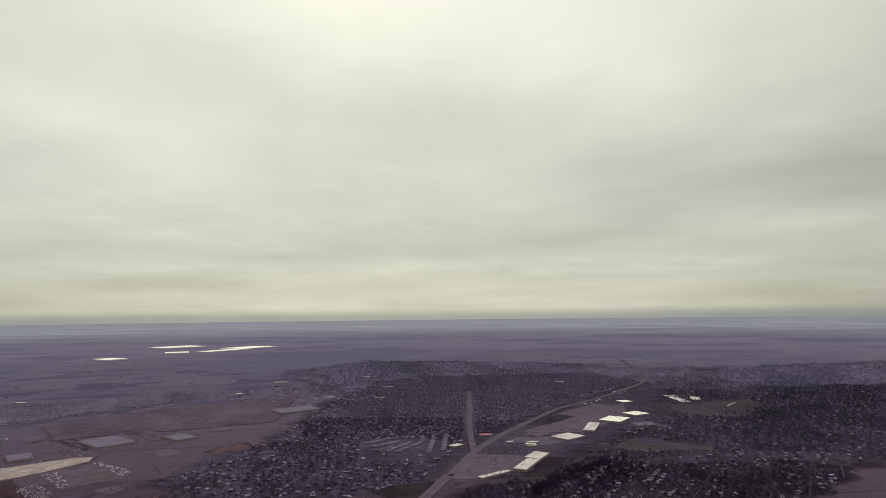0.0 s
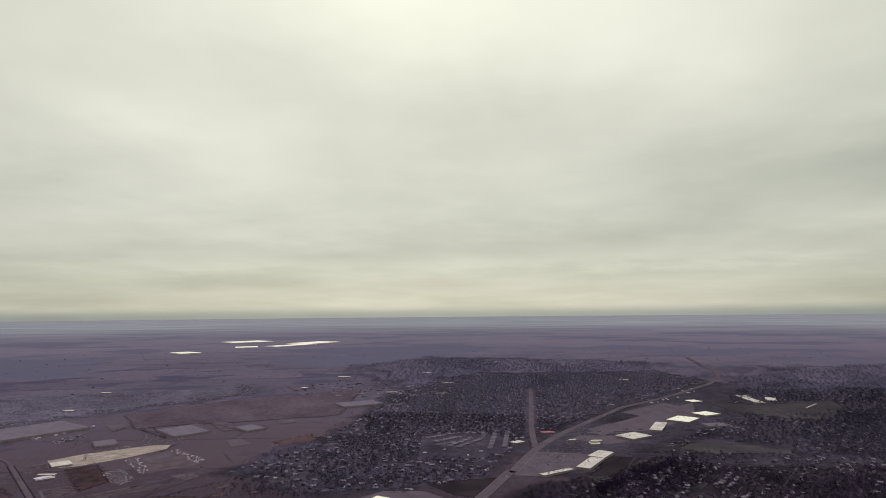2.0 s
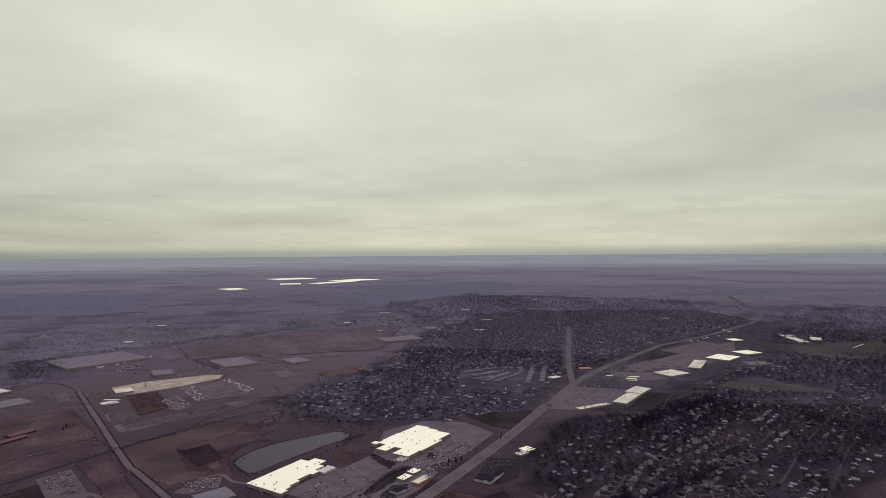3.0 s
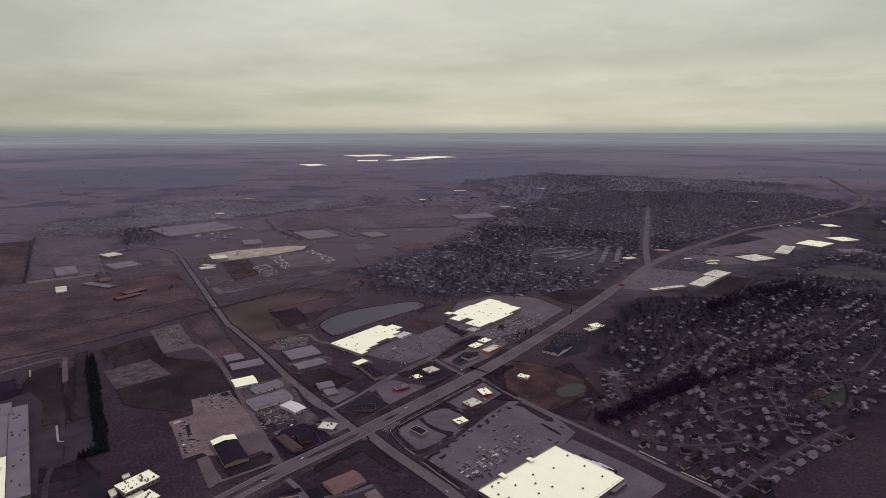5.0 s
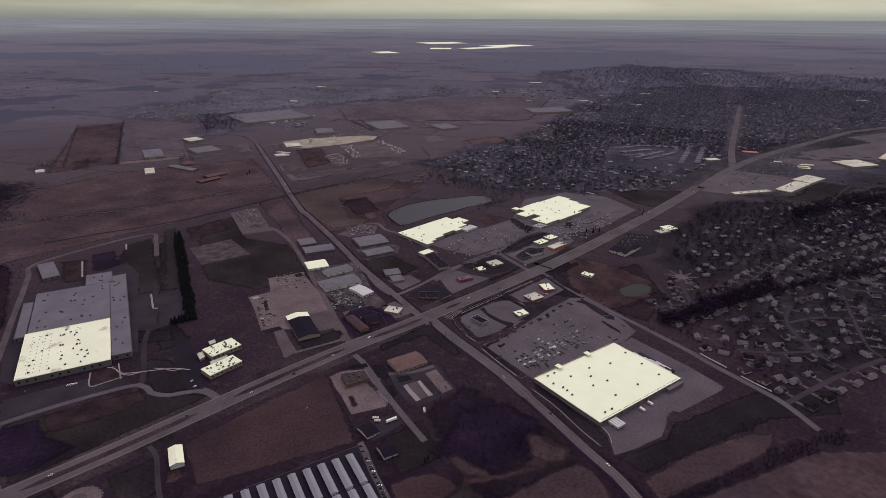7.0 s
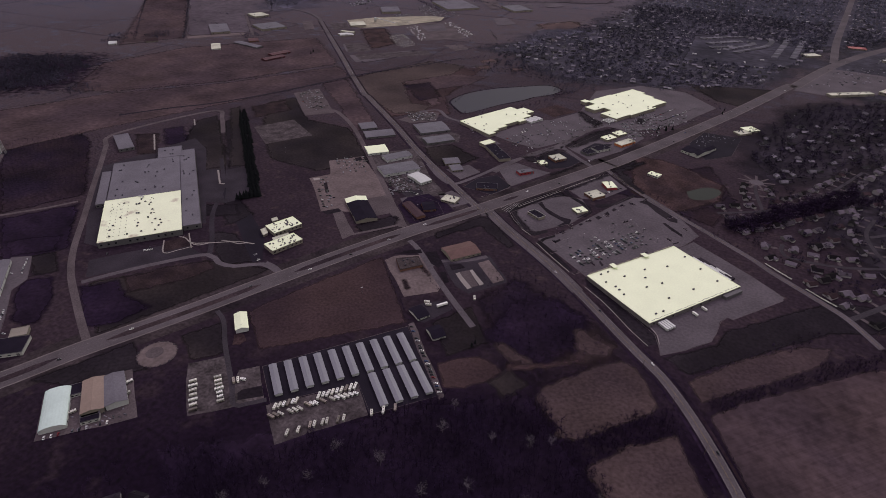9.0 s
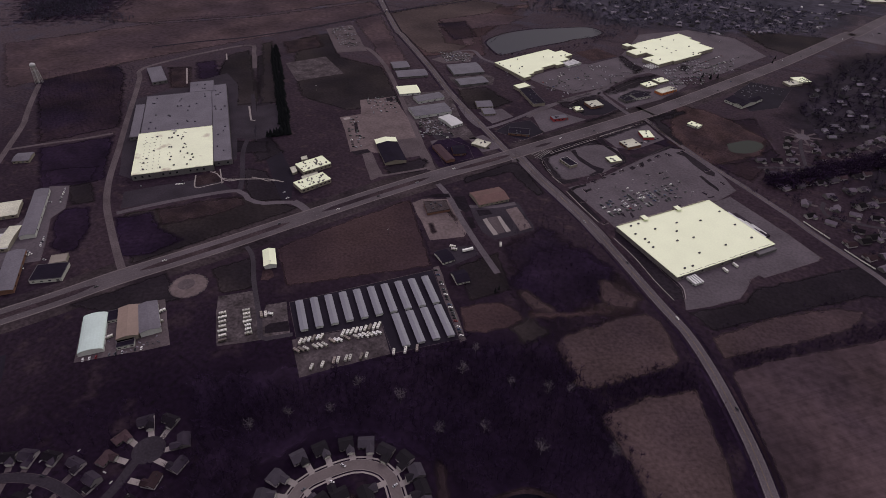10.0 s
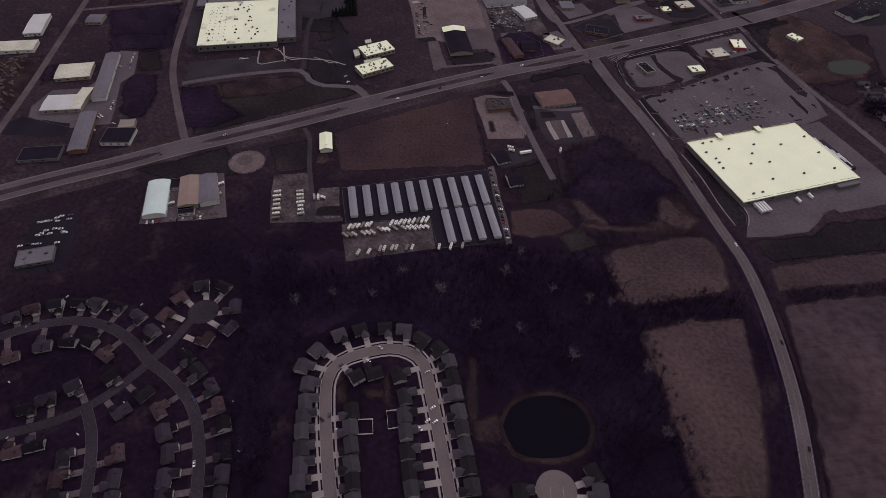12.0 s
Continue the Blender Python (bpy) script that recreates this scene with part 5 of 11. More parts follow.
LINK_ROAD = smooth([(-1738.1, 1555.1), (-1579.8, 1422.7), (-1434.2, 1304.5)], 30)
road("road", LINK_ROAD, 9.0, "gravel", 0.13, "pale lane beside a plant")


# ---- buildings ----
def rect(a, b, c):
    """Centre, size and turn of the rectangle with side a-b and the depth of c."""
    a, b, c = Vector(a), Vector(b), Vector(c)
    u = (b - a).normalized()
    v = Vector((-u.y, u.x))
    depth = (c - a).dot(v)
    mid = (a + b) / 2 + v * depth / 2
    return mid, (b - a).length, abs(depth), math.degrees(math.atan2(u.y, u.x)), (1 if depth > 0 else -1)


def unit_mesh():
    bm = bmesh.new()
    box(bm, 0, 0, 0, 2.4, 1.9, 1.3, bevel=0.12)
    drum(bm, 0.4, 0, 1.3, 0.65, 0.6, 0.35, 10)
    box(bm, -1.35, 0, 0.1, 0.5, 1.2, 0.8)
    return bm


def openings(parent, length, depth, h, n_front, door_every=4, sides_too=False):
    """Windows and doors, proud of the walls, shared between the pieces."""
    glass = door = None
    spots = []
    for k in range(n_front):
        x = -length / 2 + (k + 0.5) * length / n_front
        spots.append((x, -depth / 2 - 0.04, 0, k))
        if sides_too:
            spots.append((x, depth / 2 + 0.04, 0, k + 1))
    for x, y, a, k in spots:
        if k % door_every == door_every - 1:
            if door is None:
                bm = bmesh.new()
                box(bm, 0, 0, 0, min(3.2, length / n_front * 0.6), 0.16, min(3.4, h * 0.7))
                door = part("door", bm, "grey_wall", parent)
                door.matrix_basis = pose(x, y, 0, 0, 0, a)
            else:
                share(door, parent, pose(x, y, 0, 0, 0, a))
        else:
            if glass is None:
                bm = bmesh.new()
                box(bm, 0, 0, h * 0.35, min(2.6, length / n_front * 0.6), 0.14, h * 0.28)
                glass = part("window", bm, "window_glass", parent)
                glass.matrix_basis = pose(x, y, 0, 0, 0, a)
            else:
                share(glass, parent, pose(x, y, 0, 0, 0, a))


def flat_building(name, a, b, c, h, roof, wall, label, category, units=4, seed=1, fronts=6, unit_mat="dark_metal", group="", parapet="grey_wall"):
    mid, length, depth, turn, _ = rect(a, b, c)
    ob = tagged(base(name, mid.x, mid.y, turn), label, category, group)
    bm = bmesh.new()
    box(bm, 0, 0, 0, length - 0.3, depth - 0.3, h - 0.5)
    part("wall", bm, wall, ob)
    bm = bmesh.new()
    box(bm, 0, 0, h - 0.5, length - 0.5, depth - 0.5, 0.25)
    part("roof", bm, roof, ob)
    bm = bmesh.new()
    for s in (1, -1):
        box(bm, 0, s * (depth / 2 - 0.15), h - 0.6, length, 0.35, 0.75)
        box(bm, s * (length / 2 - 0.15), 0, h - 0.6, 0.35, depth - 0.72, 0.75)
    part("parapet", bm, roof if roof != "dark_membrane" else parapet, ob)
    rng = random.Random(seed)
    first = None
    for k in range(units):
        m = pose(rng.uniform(-0.42, 0.42) * length, rng.uniform(-0.42, 0.42) * depth, h - 0.25, 0, 0, rng.choice((0, 90)))
        if first is None:
            first = part("rooftop_unit", unit_mesh(), unit_mat, ob)
            first.matrix_basis = m
        else:
            share(first, ob, m)
    if fronts:
        openings(ob, length, depth, h, fronts)
    return ob, length, depth


def gable_building(name, a, b, c, eave, ridge, roof, wall, label, category, fronts=5, group="", across=False):
    """Ridge along a-b, or across it."""
    mid, length, depth, turn, _ = rect(a, b, c)
    if across:
        length, depth, turn = depth, length, turn + 90
    ob = tagged(base(name, mid.x, mid.y, turn), label, category, group)
    x, y = length / 2 - 0.2, depth / 2 - 0.2
    bm = bmesh.new()
    v = [bm.verts.new(p) for p in ((-x, -y, 0), (x, -y, 0), (x, y, 0), (-x, y, 0), (-x, -y, eave), (x, -y, eave), (x, y, eave), (-x, y, eave), (-x, 0, ridge), (x, 0, ridge))]
    for f in ((0, 1, 5, 4), (2, 3, 7, 6), (1, 2, 6, 9, 5), (3, 0, 4, 8, 7), (4, 5, 9, 8), (7, 8, 9, 6), (0, 3, 2, 1)):
        bm.faces.new([v[i] for i in f])
    part("wall", bm, wall, ob)
    roof_part(ob, length, depth, eave, ridge, roof)
    if fronts:
        openings(ob, length - 0.4, depth - 0.4, eave, fronts, 3)
    return ob


def roof_part(ob, length, depth, eave, ridge, roof, name="roof", over=0.4, at=None):
    x, y = length / 2 + over, depth / 2 + over
    low = eave - (ridge - eave) * over / (depth / 2)
    t = 0.22
    bm = bmesh.new()
    rows = []
    for sx in (-x, x):
        rows.append([bm.verts.new(p) for p in ((sx, -y, low + 0.06), (sx, 0, ridge + 0.06), (sx, y, low + 0.06), (sx, y, low + 0.06 + t), (sx, 0, ridge + 0.06 + t), (sx, -y, low + 0.06 + t))])
    for i in range(6):
        j = (i + 1) % 6
        bm.faces.new((rows[0][i], rows[0][j], rows[1][j], rows[1][i]))
    bm.faces.new(rows[0])
    bm.faces.new(rows[1])
    p = part(name, bm, roof, ob)
    if at:
        p.matrix_basis = at
    return p


# the big store
STORE_L, STORE_B, STORE_R = Vector((-27.0, 556.0)), Vector((63.0, 492.0)), Vector((142.0, 627.5))
su = (STORE_R - STORE_B).normalized()
sv = (STORE_L - STORE_B).normalized()
ob, ln, dp = flat_building("store", STORE_B, STORE_R, STORE_L, 6.5, "white_membrane", "store_wall", "huge flat white-roofed store beside its car park", "store", 0, 4, 10)
first = None
for s in ((-17.2, 559.3), (-11.3, 569.8), (-6.2, 545.6), (7.3, 542.6), (13.4, 538.4), (21.3, 531.8), (10.3, 571.1), (41.0, 562.7), (55.5, 581.4), (34.0, 582.4), (28.2, 601.1), (51.9, 624.7), (66.4, 661.3), (90.8, 641.6), (114.8, 624.0), (92.4, 589.2), (70.5, 553.7), (64.9, 513.6), (71.1, 523.5)):
    p = ob.matrix_basis.inverted() @ Vector((*s, 6.5))
    if first is None:
        first = part("rooftop_unit", unit_mesh(), "dark_metal", ob)
        first.matrix_basis = pose(p.x, p.y, 6.25)
    else:
        share(first, ob, pose(p.x, p.y, 6.25))
for x in (-34, 22):
    bm = bmesh.new()
    box(bm, x, dp / 2 + 1.5, 0, 8, 6, 8.6, bevel=0.15)
    part("entrance", bm, "cream_wall", ob, "taller entrance block")
    bm = bmesh.new()
    box(bm, x, dp / 2 - 1.0, 8.6, 7.4, 10, 0.3)
    part("entrance_roof", bm, "white_membrane", ob)
# raised fascias along the front
rng = random.Random(3)
x = -ln / 2 + 4
while x < ln / 2 - 10:
    w = rng.uniform(7, 16)
    bm = bmesh.new()
    box(bm, x + w / 2, dp / 2 + 0.5, 4.0, w, 1.2, 3.0 + rng.uniform(0.0, 0.9))
    part("fascia", bm, "cream_wall", ob, "raised pale fascia")
    x += w + rng.uniform(0.5, 5)
# dark wet streaks on the membrane beside the parapet
for x0, x1, y in ((-ln / 2 + 6, -ln / 2 + 40, -dp / 2 + 2.2), (-ln / 2 + 44, -ln / 2 + 78, -dp / 2 + 1.8), (-ln / 2 + 84, ln / 2 - 30, -dp / 2 + 2.4), (ln / 2 - 26, ln / 2 - 4, -dp / 2 + 2.6)):
    bm = bmesh.new()
    ribbon(bm, [Vector((x0 + (x1 - x0) * f / 14, y + rng.uniform(-0.5, 0.7))) for f in range(15)], 0.55, 6.265)
    part("wet_streak", bm, "grey_wall", ob, "dark wet streak on the membrane")
for x, y in ((-12, -dp / 2 - 9), (6, -dp / 2 - 7)):
    bm = bmesh.new()
    box(bm, x, y, 0.9, 2.5, 7.5, 2.6, bevel=0.1)
    t = tagged(part("trailer", bm, "paint_white"), "short white box trailer standing behind the store", "trailer", "docked trailers")
    t.matrix_basis = ob.matrix_basis.copy()
for x in (-64, -60.5, -57, -53.5):
    bm = bmesh.new()
    box(bm, x, -dp / 2 - 8.5, 1.1, 2.6, 15, 2.8, bevel=0.08)
    for y in (-13, -11.6, -5):
        for s in (-1, 1):
            drum(bm, 0, 0, -0.2, 0.5, 0.5, 0.4, 10, pose(x + s * 1.1, -dp / 2 + y + 0.5, 0.5, 0, 90, 0))
    t = tagged(part("trailer", bm, "pale_metal"), "grey box trailer backed up to the store's dock", "trailer", "docked trailers")
    t.matrix_basis = ob.matrix_basis.copy()
bm = bmesh.new()
box(bm, ln / 2 - 18, -dp / 2 - 3.2, 0, 30, 6, 4.5)
part("dock_wall", bm, "grey_wall", ob)
bm = bmesh.new()
box(bm, ln / 2 + 9.5, -8, 0, 11, 56, 3.0)
part("garden_shop", bm, "street_dark", ob, "lower dark garden yard")
bm = bmesh.new()
box(bm, ln / 2 + 2.0, -8, 5.4, 3.4, 62, 0.35)
for k in range(3):
    box(bm, ln / 2 + 8 + 2.4 * k, -4 - 8 * k, 3.0, 1.6, 24, 0.4)
part("garden_canopy", bm, "pale_metal", ob)

def notched_building(name, pts, h, roof, wall, label, category, units, seed):
    """A flat-roofed building on any outline."""
    P = [Vector(p) for p in pts]
    mid = sum(P, Vector((0, 0))) / len(P)
    ob = tagged(base(name, mid.x, mid.y), label, category)
    P = [p - mid for p in P]
    bm = bmesh.new()
    slab(bm, P, h - 0.4, h - 0.4)
    part("wall", bm, wall, ob)
    bm = bmesh.new()
    slab(bm, [p * 0.998 for p in P], h - 0.15, 0.2)
    part("roof", bm, roof, ob)
    for a, b in zip(P, P[1:] + P[:1]):
        bm = bmesh.new()
        ribbon(bm, [a, b], 0.45, h + 0.25, 0.0, 0.9)
        part("parapet", bm, roof, ob)
    rng, first, made = random.Random(seed), None, 0
    lo = Vector((min(p.x for p in P), min(p.y for p in P)))
    hi = Vector((max(p.x for p in P), max(p.y for p in P)))
    while made < units:
        q = Vector((rng.uniform(lo.x, hi.x), rng.uniform(lo.y, hi.y)))
        if reach_in(np.array([tuple(q)]), [tuple(p) for p in P])[0] < 4:
            continue
        made += 1
        if first is None:
            first = part("rooftop_unit", unit_mesh(), "dark_metal", ob)
            first.matrix_basis = pose(q.x, q.y, h - 0.15)
        else:
            share(first, ob, pose(q.x, q.y, h - 0.15, 0, 0, rng.choice((37, 127))))
    return ob


# shops by the pond
def laid(o, a, pts):
    """Places given along and across the line from o to a."""
    o, u = Vector(o), (Vector(a) - Vector(o)).normalized()
    return [tuple(o + u * p + Vector((-u.y, u.x)) * q) for p, q in pts]


PLAZA, HOME = ((-369.2, 928.3), (-326.2, 1046.6)), ((-203.7, 1145.1), (-124.4, 1341.6))
notched_building("store", laid(*PLAZA, [(0, 95), (-4, -1), (14, -1), (14, 7), (30, 7), (30, 13), (60, 13), (60, 21), (98, 21), (98, 14), (118, 14), (118, 26), (145, 26), (145, 42), (170, 42), (170, 74), (150, 74), (150, 95)]), 6.5, "white_membrane", "cream_wall", "long white-roofed shop with a stepped front near the pond", "store", 11, 6)
notched_building("store", laid(*HOME, [(62, 97), (62, 110), (46, 110), (46, 94), (56, 94), (56, 74), (21, 74), (21, 46), (52, 46), (52, 24), (16, 24), (16, -18), (62, -18), (62, -22), (150, -22), (150, -12), (203, -12), (203, 28), (211, 28), (211, 60), (220, 60), (220, 97), (140, 97), (140, 100), (80, 100), (80, 97)]), 7.5, "white_membrane", "cream_wall", "big white-roofed home store with stepped walls", "store", 16, 8)
# the home store's open garden yard under a grid of pale beams
garden = tagged(base("garden_canopy", *laid(*HOME, [(2, -11)])[0], math.degrees(math.atan2(196.5, 79.3))), "open grid of pale beams over a garden yard", "canopy")
for k in range(6):
    bm = bmesh.new()
    box(bm, -11 + k * 4.4, 0, 4.6, 1.6, 22, 0.4)
    part("beam", bm, "pale_metal", garden)
for x in (-11, 11):
    for y in (-10.5, 10.5):
        bm = bmesh.new()
        box(bm, x, y, 0, 0.5, 0.5, 4.6)
        part("post", bm, "pale_metal", garden)
flat_building("shop", (-367.8, 877.7), (-351.7, 870.8), (-360.2, 903.8), 6.4, "white_membrane", "cream_wall", "pale end of the dark shop row", "shop", 0, 10, 0)
flat_building("shop", (-351.7, 870.8), (-297.1, 825.0), (-348.2, 897.4), 6, "dark_membrane", "cream_wall", "long dark-roofed shop row with a pale end", "shop", 6, 9, 5)

# factory, laid out square along its own two axes
FO, FU, FV = Vector((-563.4, 342.5)), Vector((-0.6078, -0.7941)), Vector((-0.7941, 0.6078))
for u0, u1, v0, v1, h, roof, label, units, seed, fronts in (
    (0.0, 110.0, 4.0, 138.0, 9.5, "stained_membrane", "factory wing with a stained white roof", 26, 11, 12),
    (0.0, 108.0, 138.5, 291.0, 9.0, "grey_membrane", "old factory hall with a grey roof", 24, 12, 0),
    (-4.0, 37.0, 291.5, 341.0, 8.6, "grey_membrane", "rear block of the old factory", 4, 13, 3),
    (-26.0, -0.5, 16.0, 318.0, 8.0, "grey_membrane", "long side wing of the factory", 14, 14, 2),
    (110.5, 125.0, 137.0, 266.0, 6.0, "grey_membrane", "low lean-to wing of the factory", 0, 15, 2),
):
    a = FO + FU * u1 + FV * v0
    flat_building("factory", a, FO + FU * u0 + FV * v0, a + FV * (v1 - v0), h, roof, "grey_wall", label, "factory", units, seed, fronts, "dark_metal")
flat_building("warehouse", (-918.2, 480.6), (-905.9, 504.8), (-987.0, 529.1), 6, "grey_membrane", "grey_wall", "grey warehouse behind the factory", "warehouse", 0, 16, 3)

# office of two white blocks
flat_building("office", (-441.7, 381.4), (-428.9, 426.6), (-419.6, 370.8), 6.5, "white_membrane", "cream_wall", "white flat-roofed office block", "office", 9, 21, 7, "grey_wall", "office blocks")
flat_building("office", (-477.7, 419.6), (-463.8, 461.9), (-452.7, 404.6), 6.5, "white_membrane", "cream_wall", "white flat-roofed office block", "office", 9, 22, 7, "grey_wall", "office blocks")
for pts, h, label in (([(-446.0, 401.7), (-437.1, 424.2), (-426.5, 417.7), (-434.3, 394.5)], 5.0, "low pale link between two office blocks"), ([(-479.3, 411.1), (-476.7, 418.6), (-463.2, 409.8), (-463.9, 401.7)], 4.0, "small pale porch of an office"), ([(-490.2, 443.4), (-486.9, 451.8), (-479.1, 446.3), (-482.5, 438.0)], 3.5, "small white shed behind the offices")):
    notched_building("office_annexe", pts, h, "dusty_membrane", "cream_wall", label, "annexe", 0, 1)
# hall with a black roof
gable_building("hall", (-423.5, 540.8), (-375.4, 503.1), (-400.0, 564.2), 4.6, 7.6, "dark_membrane", "cream_wall", "hall with a steep black roof", "hall", 6)
gable_building("hall", (-436.0, 550.9), (-424.6, 541.6), (-412.2, 574.9), 4.9, 7.9, "white_membrane", "cream_wall", "white-roofed front of the black hall", "hall", 0)
# white shed, hangar, metal shop
gable_building("shed", (-333.5, 232.0), (-357.3, 251.3), (-323.4, 242.0), 5, 7.2, "white_membrane", "pale_metal", "white metal shed by the hay field", "shed", 3)


def barrel_building(a, b, c, eave, rise):
    mid, length, depth, turn, _ = rect(a, b, c)
    ob = tagged(base("hangar", mid.x, mid.y, turn), "barrel-roofed pale green metal hangar", "hangar")
    n = 12
    for name, r0, mat in (("wall", 0.0, "pale_metal"), ("roof", 0.22, "green_metal")):
        bm = bmesh.new()
        rows = []
        for sx in (-1, 1):
            x = sx * (length / 2 - 0.3 + r0 * 2)
            arc = [(x, (depth / 2 + r0) * math.cos(math.pi * i / n), eave + (rise + r0) * math.sin(math.pi * i / n)) for i in range(n + 1)]
            low = [(x, -depth / 2, 0), (x, depth / 2, 0)] if not r0 else [(x, (depth / 2) * math.cos(math.pi * (n - i) / n), eave + rise * math.sin(math.pi * (n - i) / n)) for i in range(n + 1)]
            rows.append([bm.verts.new(p) for p in arc + low])
        k = len(rows[0])
        for i in range(k):
            j = (i + 1) % k
            bm.faces.new((rows[0][i], rows[0][j], rows[1][j], rows[1][i]))
        if not r0:
            bm.faces.new(rows[0])
            bm.faces.new(rows[1])
        part(name, bm, mat, ob)
    openings(ob, length, depth, eave, 4, 2)


barrel_building((-376.2, 35.3), (-420.5, 66.9), (-361.5, 53.2), 3.5, 3.5)
gable_building("workshop", (-362.0, 67.8), (-401.1, 94.8), (-351.7, 85.1), 6, 8.0, "brown_metal", "cream_wall", "brown-roofed half of a metal workshop", "workshop", 4)
gable_building("workshop", (-350.8, 85.9), (-389.8, 108.5), (-340.1, 102.5), 6, 7.8, "grey_membrane", "pale_metal", "grey-roofed half of a metal workshop", "workshop", 4)
flat_building("workshop", (-360.1, 65.4), (-351.2, 78.9), (-367.8, 69.9), 4, "dark_membrane", "grey_wall", "low dark-roofed annexe of the workshop", "workshop", 0, 31, 3)

# depot, red-roofed house and pads across the highway
gable_building("house", (-201.6, 489.2), (-176.7, 526.9), (-224.1, 515.0), 4, 7.0, "red_brown_roof", "cream_wall", "low house with a wide rust-brown roof", "house", 6)
notched_building("depot", [(-267.0, 452.2), (-244.2, 473.0), (-228.4, 458.5), (-246.7, 433.3)], 4, "depot_roof", "brick_wall", "low brown-roofed depot beside a gravel lot", "depot", 5, 33)
gable_building("cottage", (-137.2, 338.9), (-127.8, 352.2), (-151.8, 354.3), 3, 6.5, "dark_membrane", "white_wall", "black-roofed cottage with white gable", "house", 4)
gable_building("garage", (-170.9, 359.8), (-163.4, 374.4), (-188.8, 374.4), 3, 5.0, "dark_membrane", "white_wall", "low dark garage in a yard", "garage", 3)

# workshops west of the cross road
for n, (a, b, c, e, r, roof, wall, label) in enumerate(itertools.chain((((-516.7, 718.4), (-491.1, 747.7), (-536.6, 751.6), 4.5, 6.0, "white_membrane", "pale_metal", "white-roofed metal workshop by the service road"), ((-469.0, 711.6), (-443.0, 756.1), (-487.8, 730.6), 4.5, 6.2, "shed_roof", "pale_metal", "grey-roofed metal workshop by the service road"), ((-436.1, 657.7), (-397.5, 713.1), (-464.5, 684.8), 5.0, 7.0, "shed_roof", "pale_metal", "long grey-roofed metal workshop by a yard"), ((-365.3, 665.4), (-357.1, 686.5), (-397.2, 696.3), 4.5, 6.0, "pale_metal", "pale_metal", "pale metal garage beside parked trucks"), ((-570.8, 782.1), (-530.7, 826.2), (-594.6, 807.4), 4.0, 5.5, "grey_membrane", "grey_wall", "dull grey workshop by the service road"), ((-607.4, 814.5), (-586.0, 840.0), (-629.9, 843.5), 4.0, 5.5, "grey_membrane", "grey_wall", "small dull grey metal workshop"), ((-491.2, 859.1), (-450.9, 907.8), (-526.4, 902.4), 4.5, 6.0, "shed_roof", "grey_wall", "grey workshop facing a trailer yard"), ((-450.5, 820.6), (-416.5, 867.0), (-472.7, 845.2), 4.5, 6.0, "shed_roof", "grey_wall", "grey workshop near the grass lot"), ((-372.9, 757.8), (-352.1, 777.1), (-388.7, 778.0), 3.5, 5.0, "grey_membrane", "cream_wall", "low grey house beside a grass lot"), ((-347.6, 739.0), (-333.1, 754.0), (-361.7, 759.0), 3.5, 5.0, "grey_membrane", "cream_wall", "low grey house beside a grass lot"),),
    (((-351.0, 589.2), (-305.9, 563.1), (-352.2, 607.0), 3.5, 5.5, "shingle_brown", "brick_wall", "brown-roofed shop beside the highway"), ((-310.0, 588.4), (-295.6, 601.8), (-325.9, 609.7), 3.5, 6.0, "dark_membrane", "brick_wall", "black-roofed shop beside the highway"),))):
    gable_building("workshop", a, b, c, e, r, roof, wall, label, "workshop", 4)

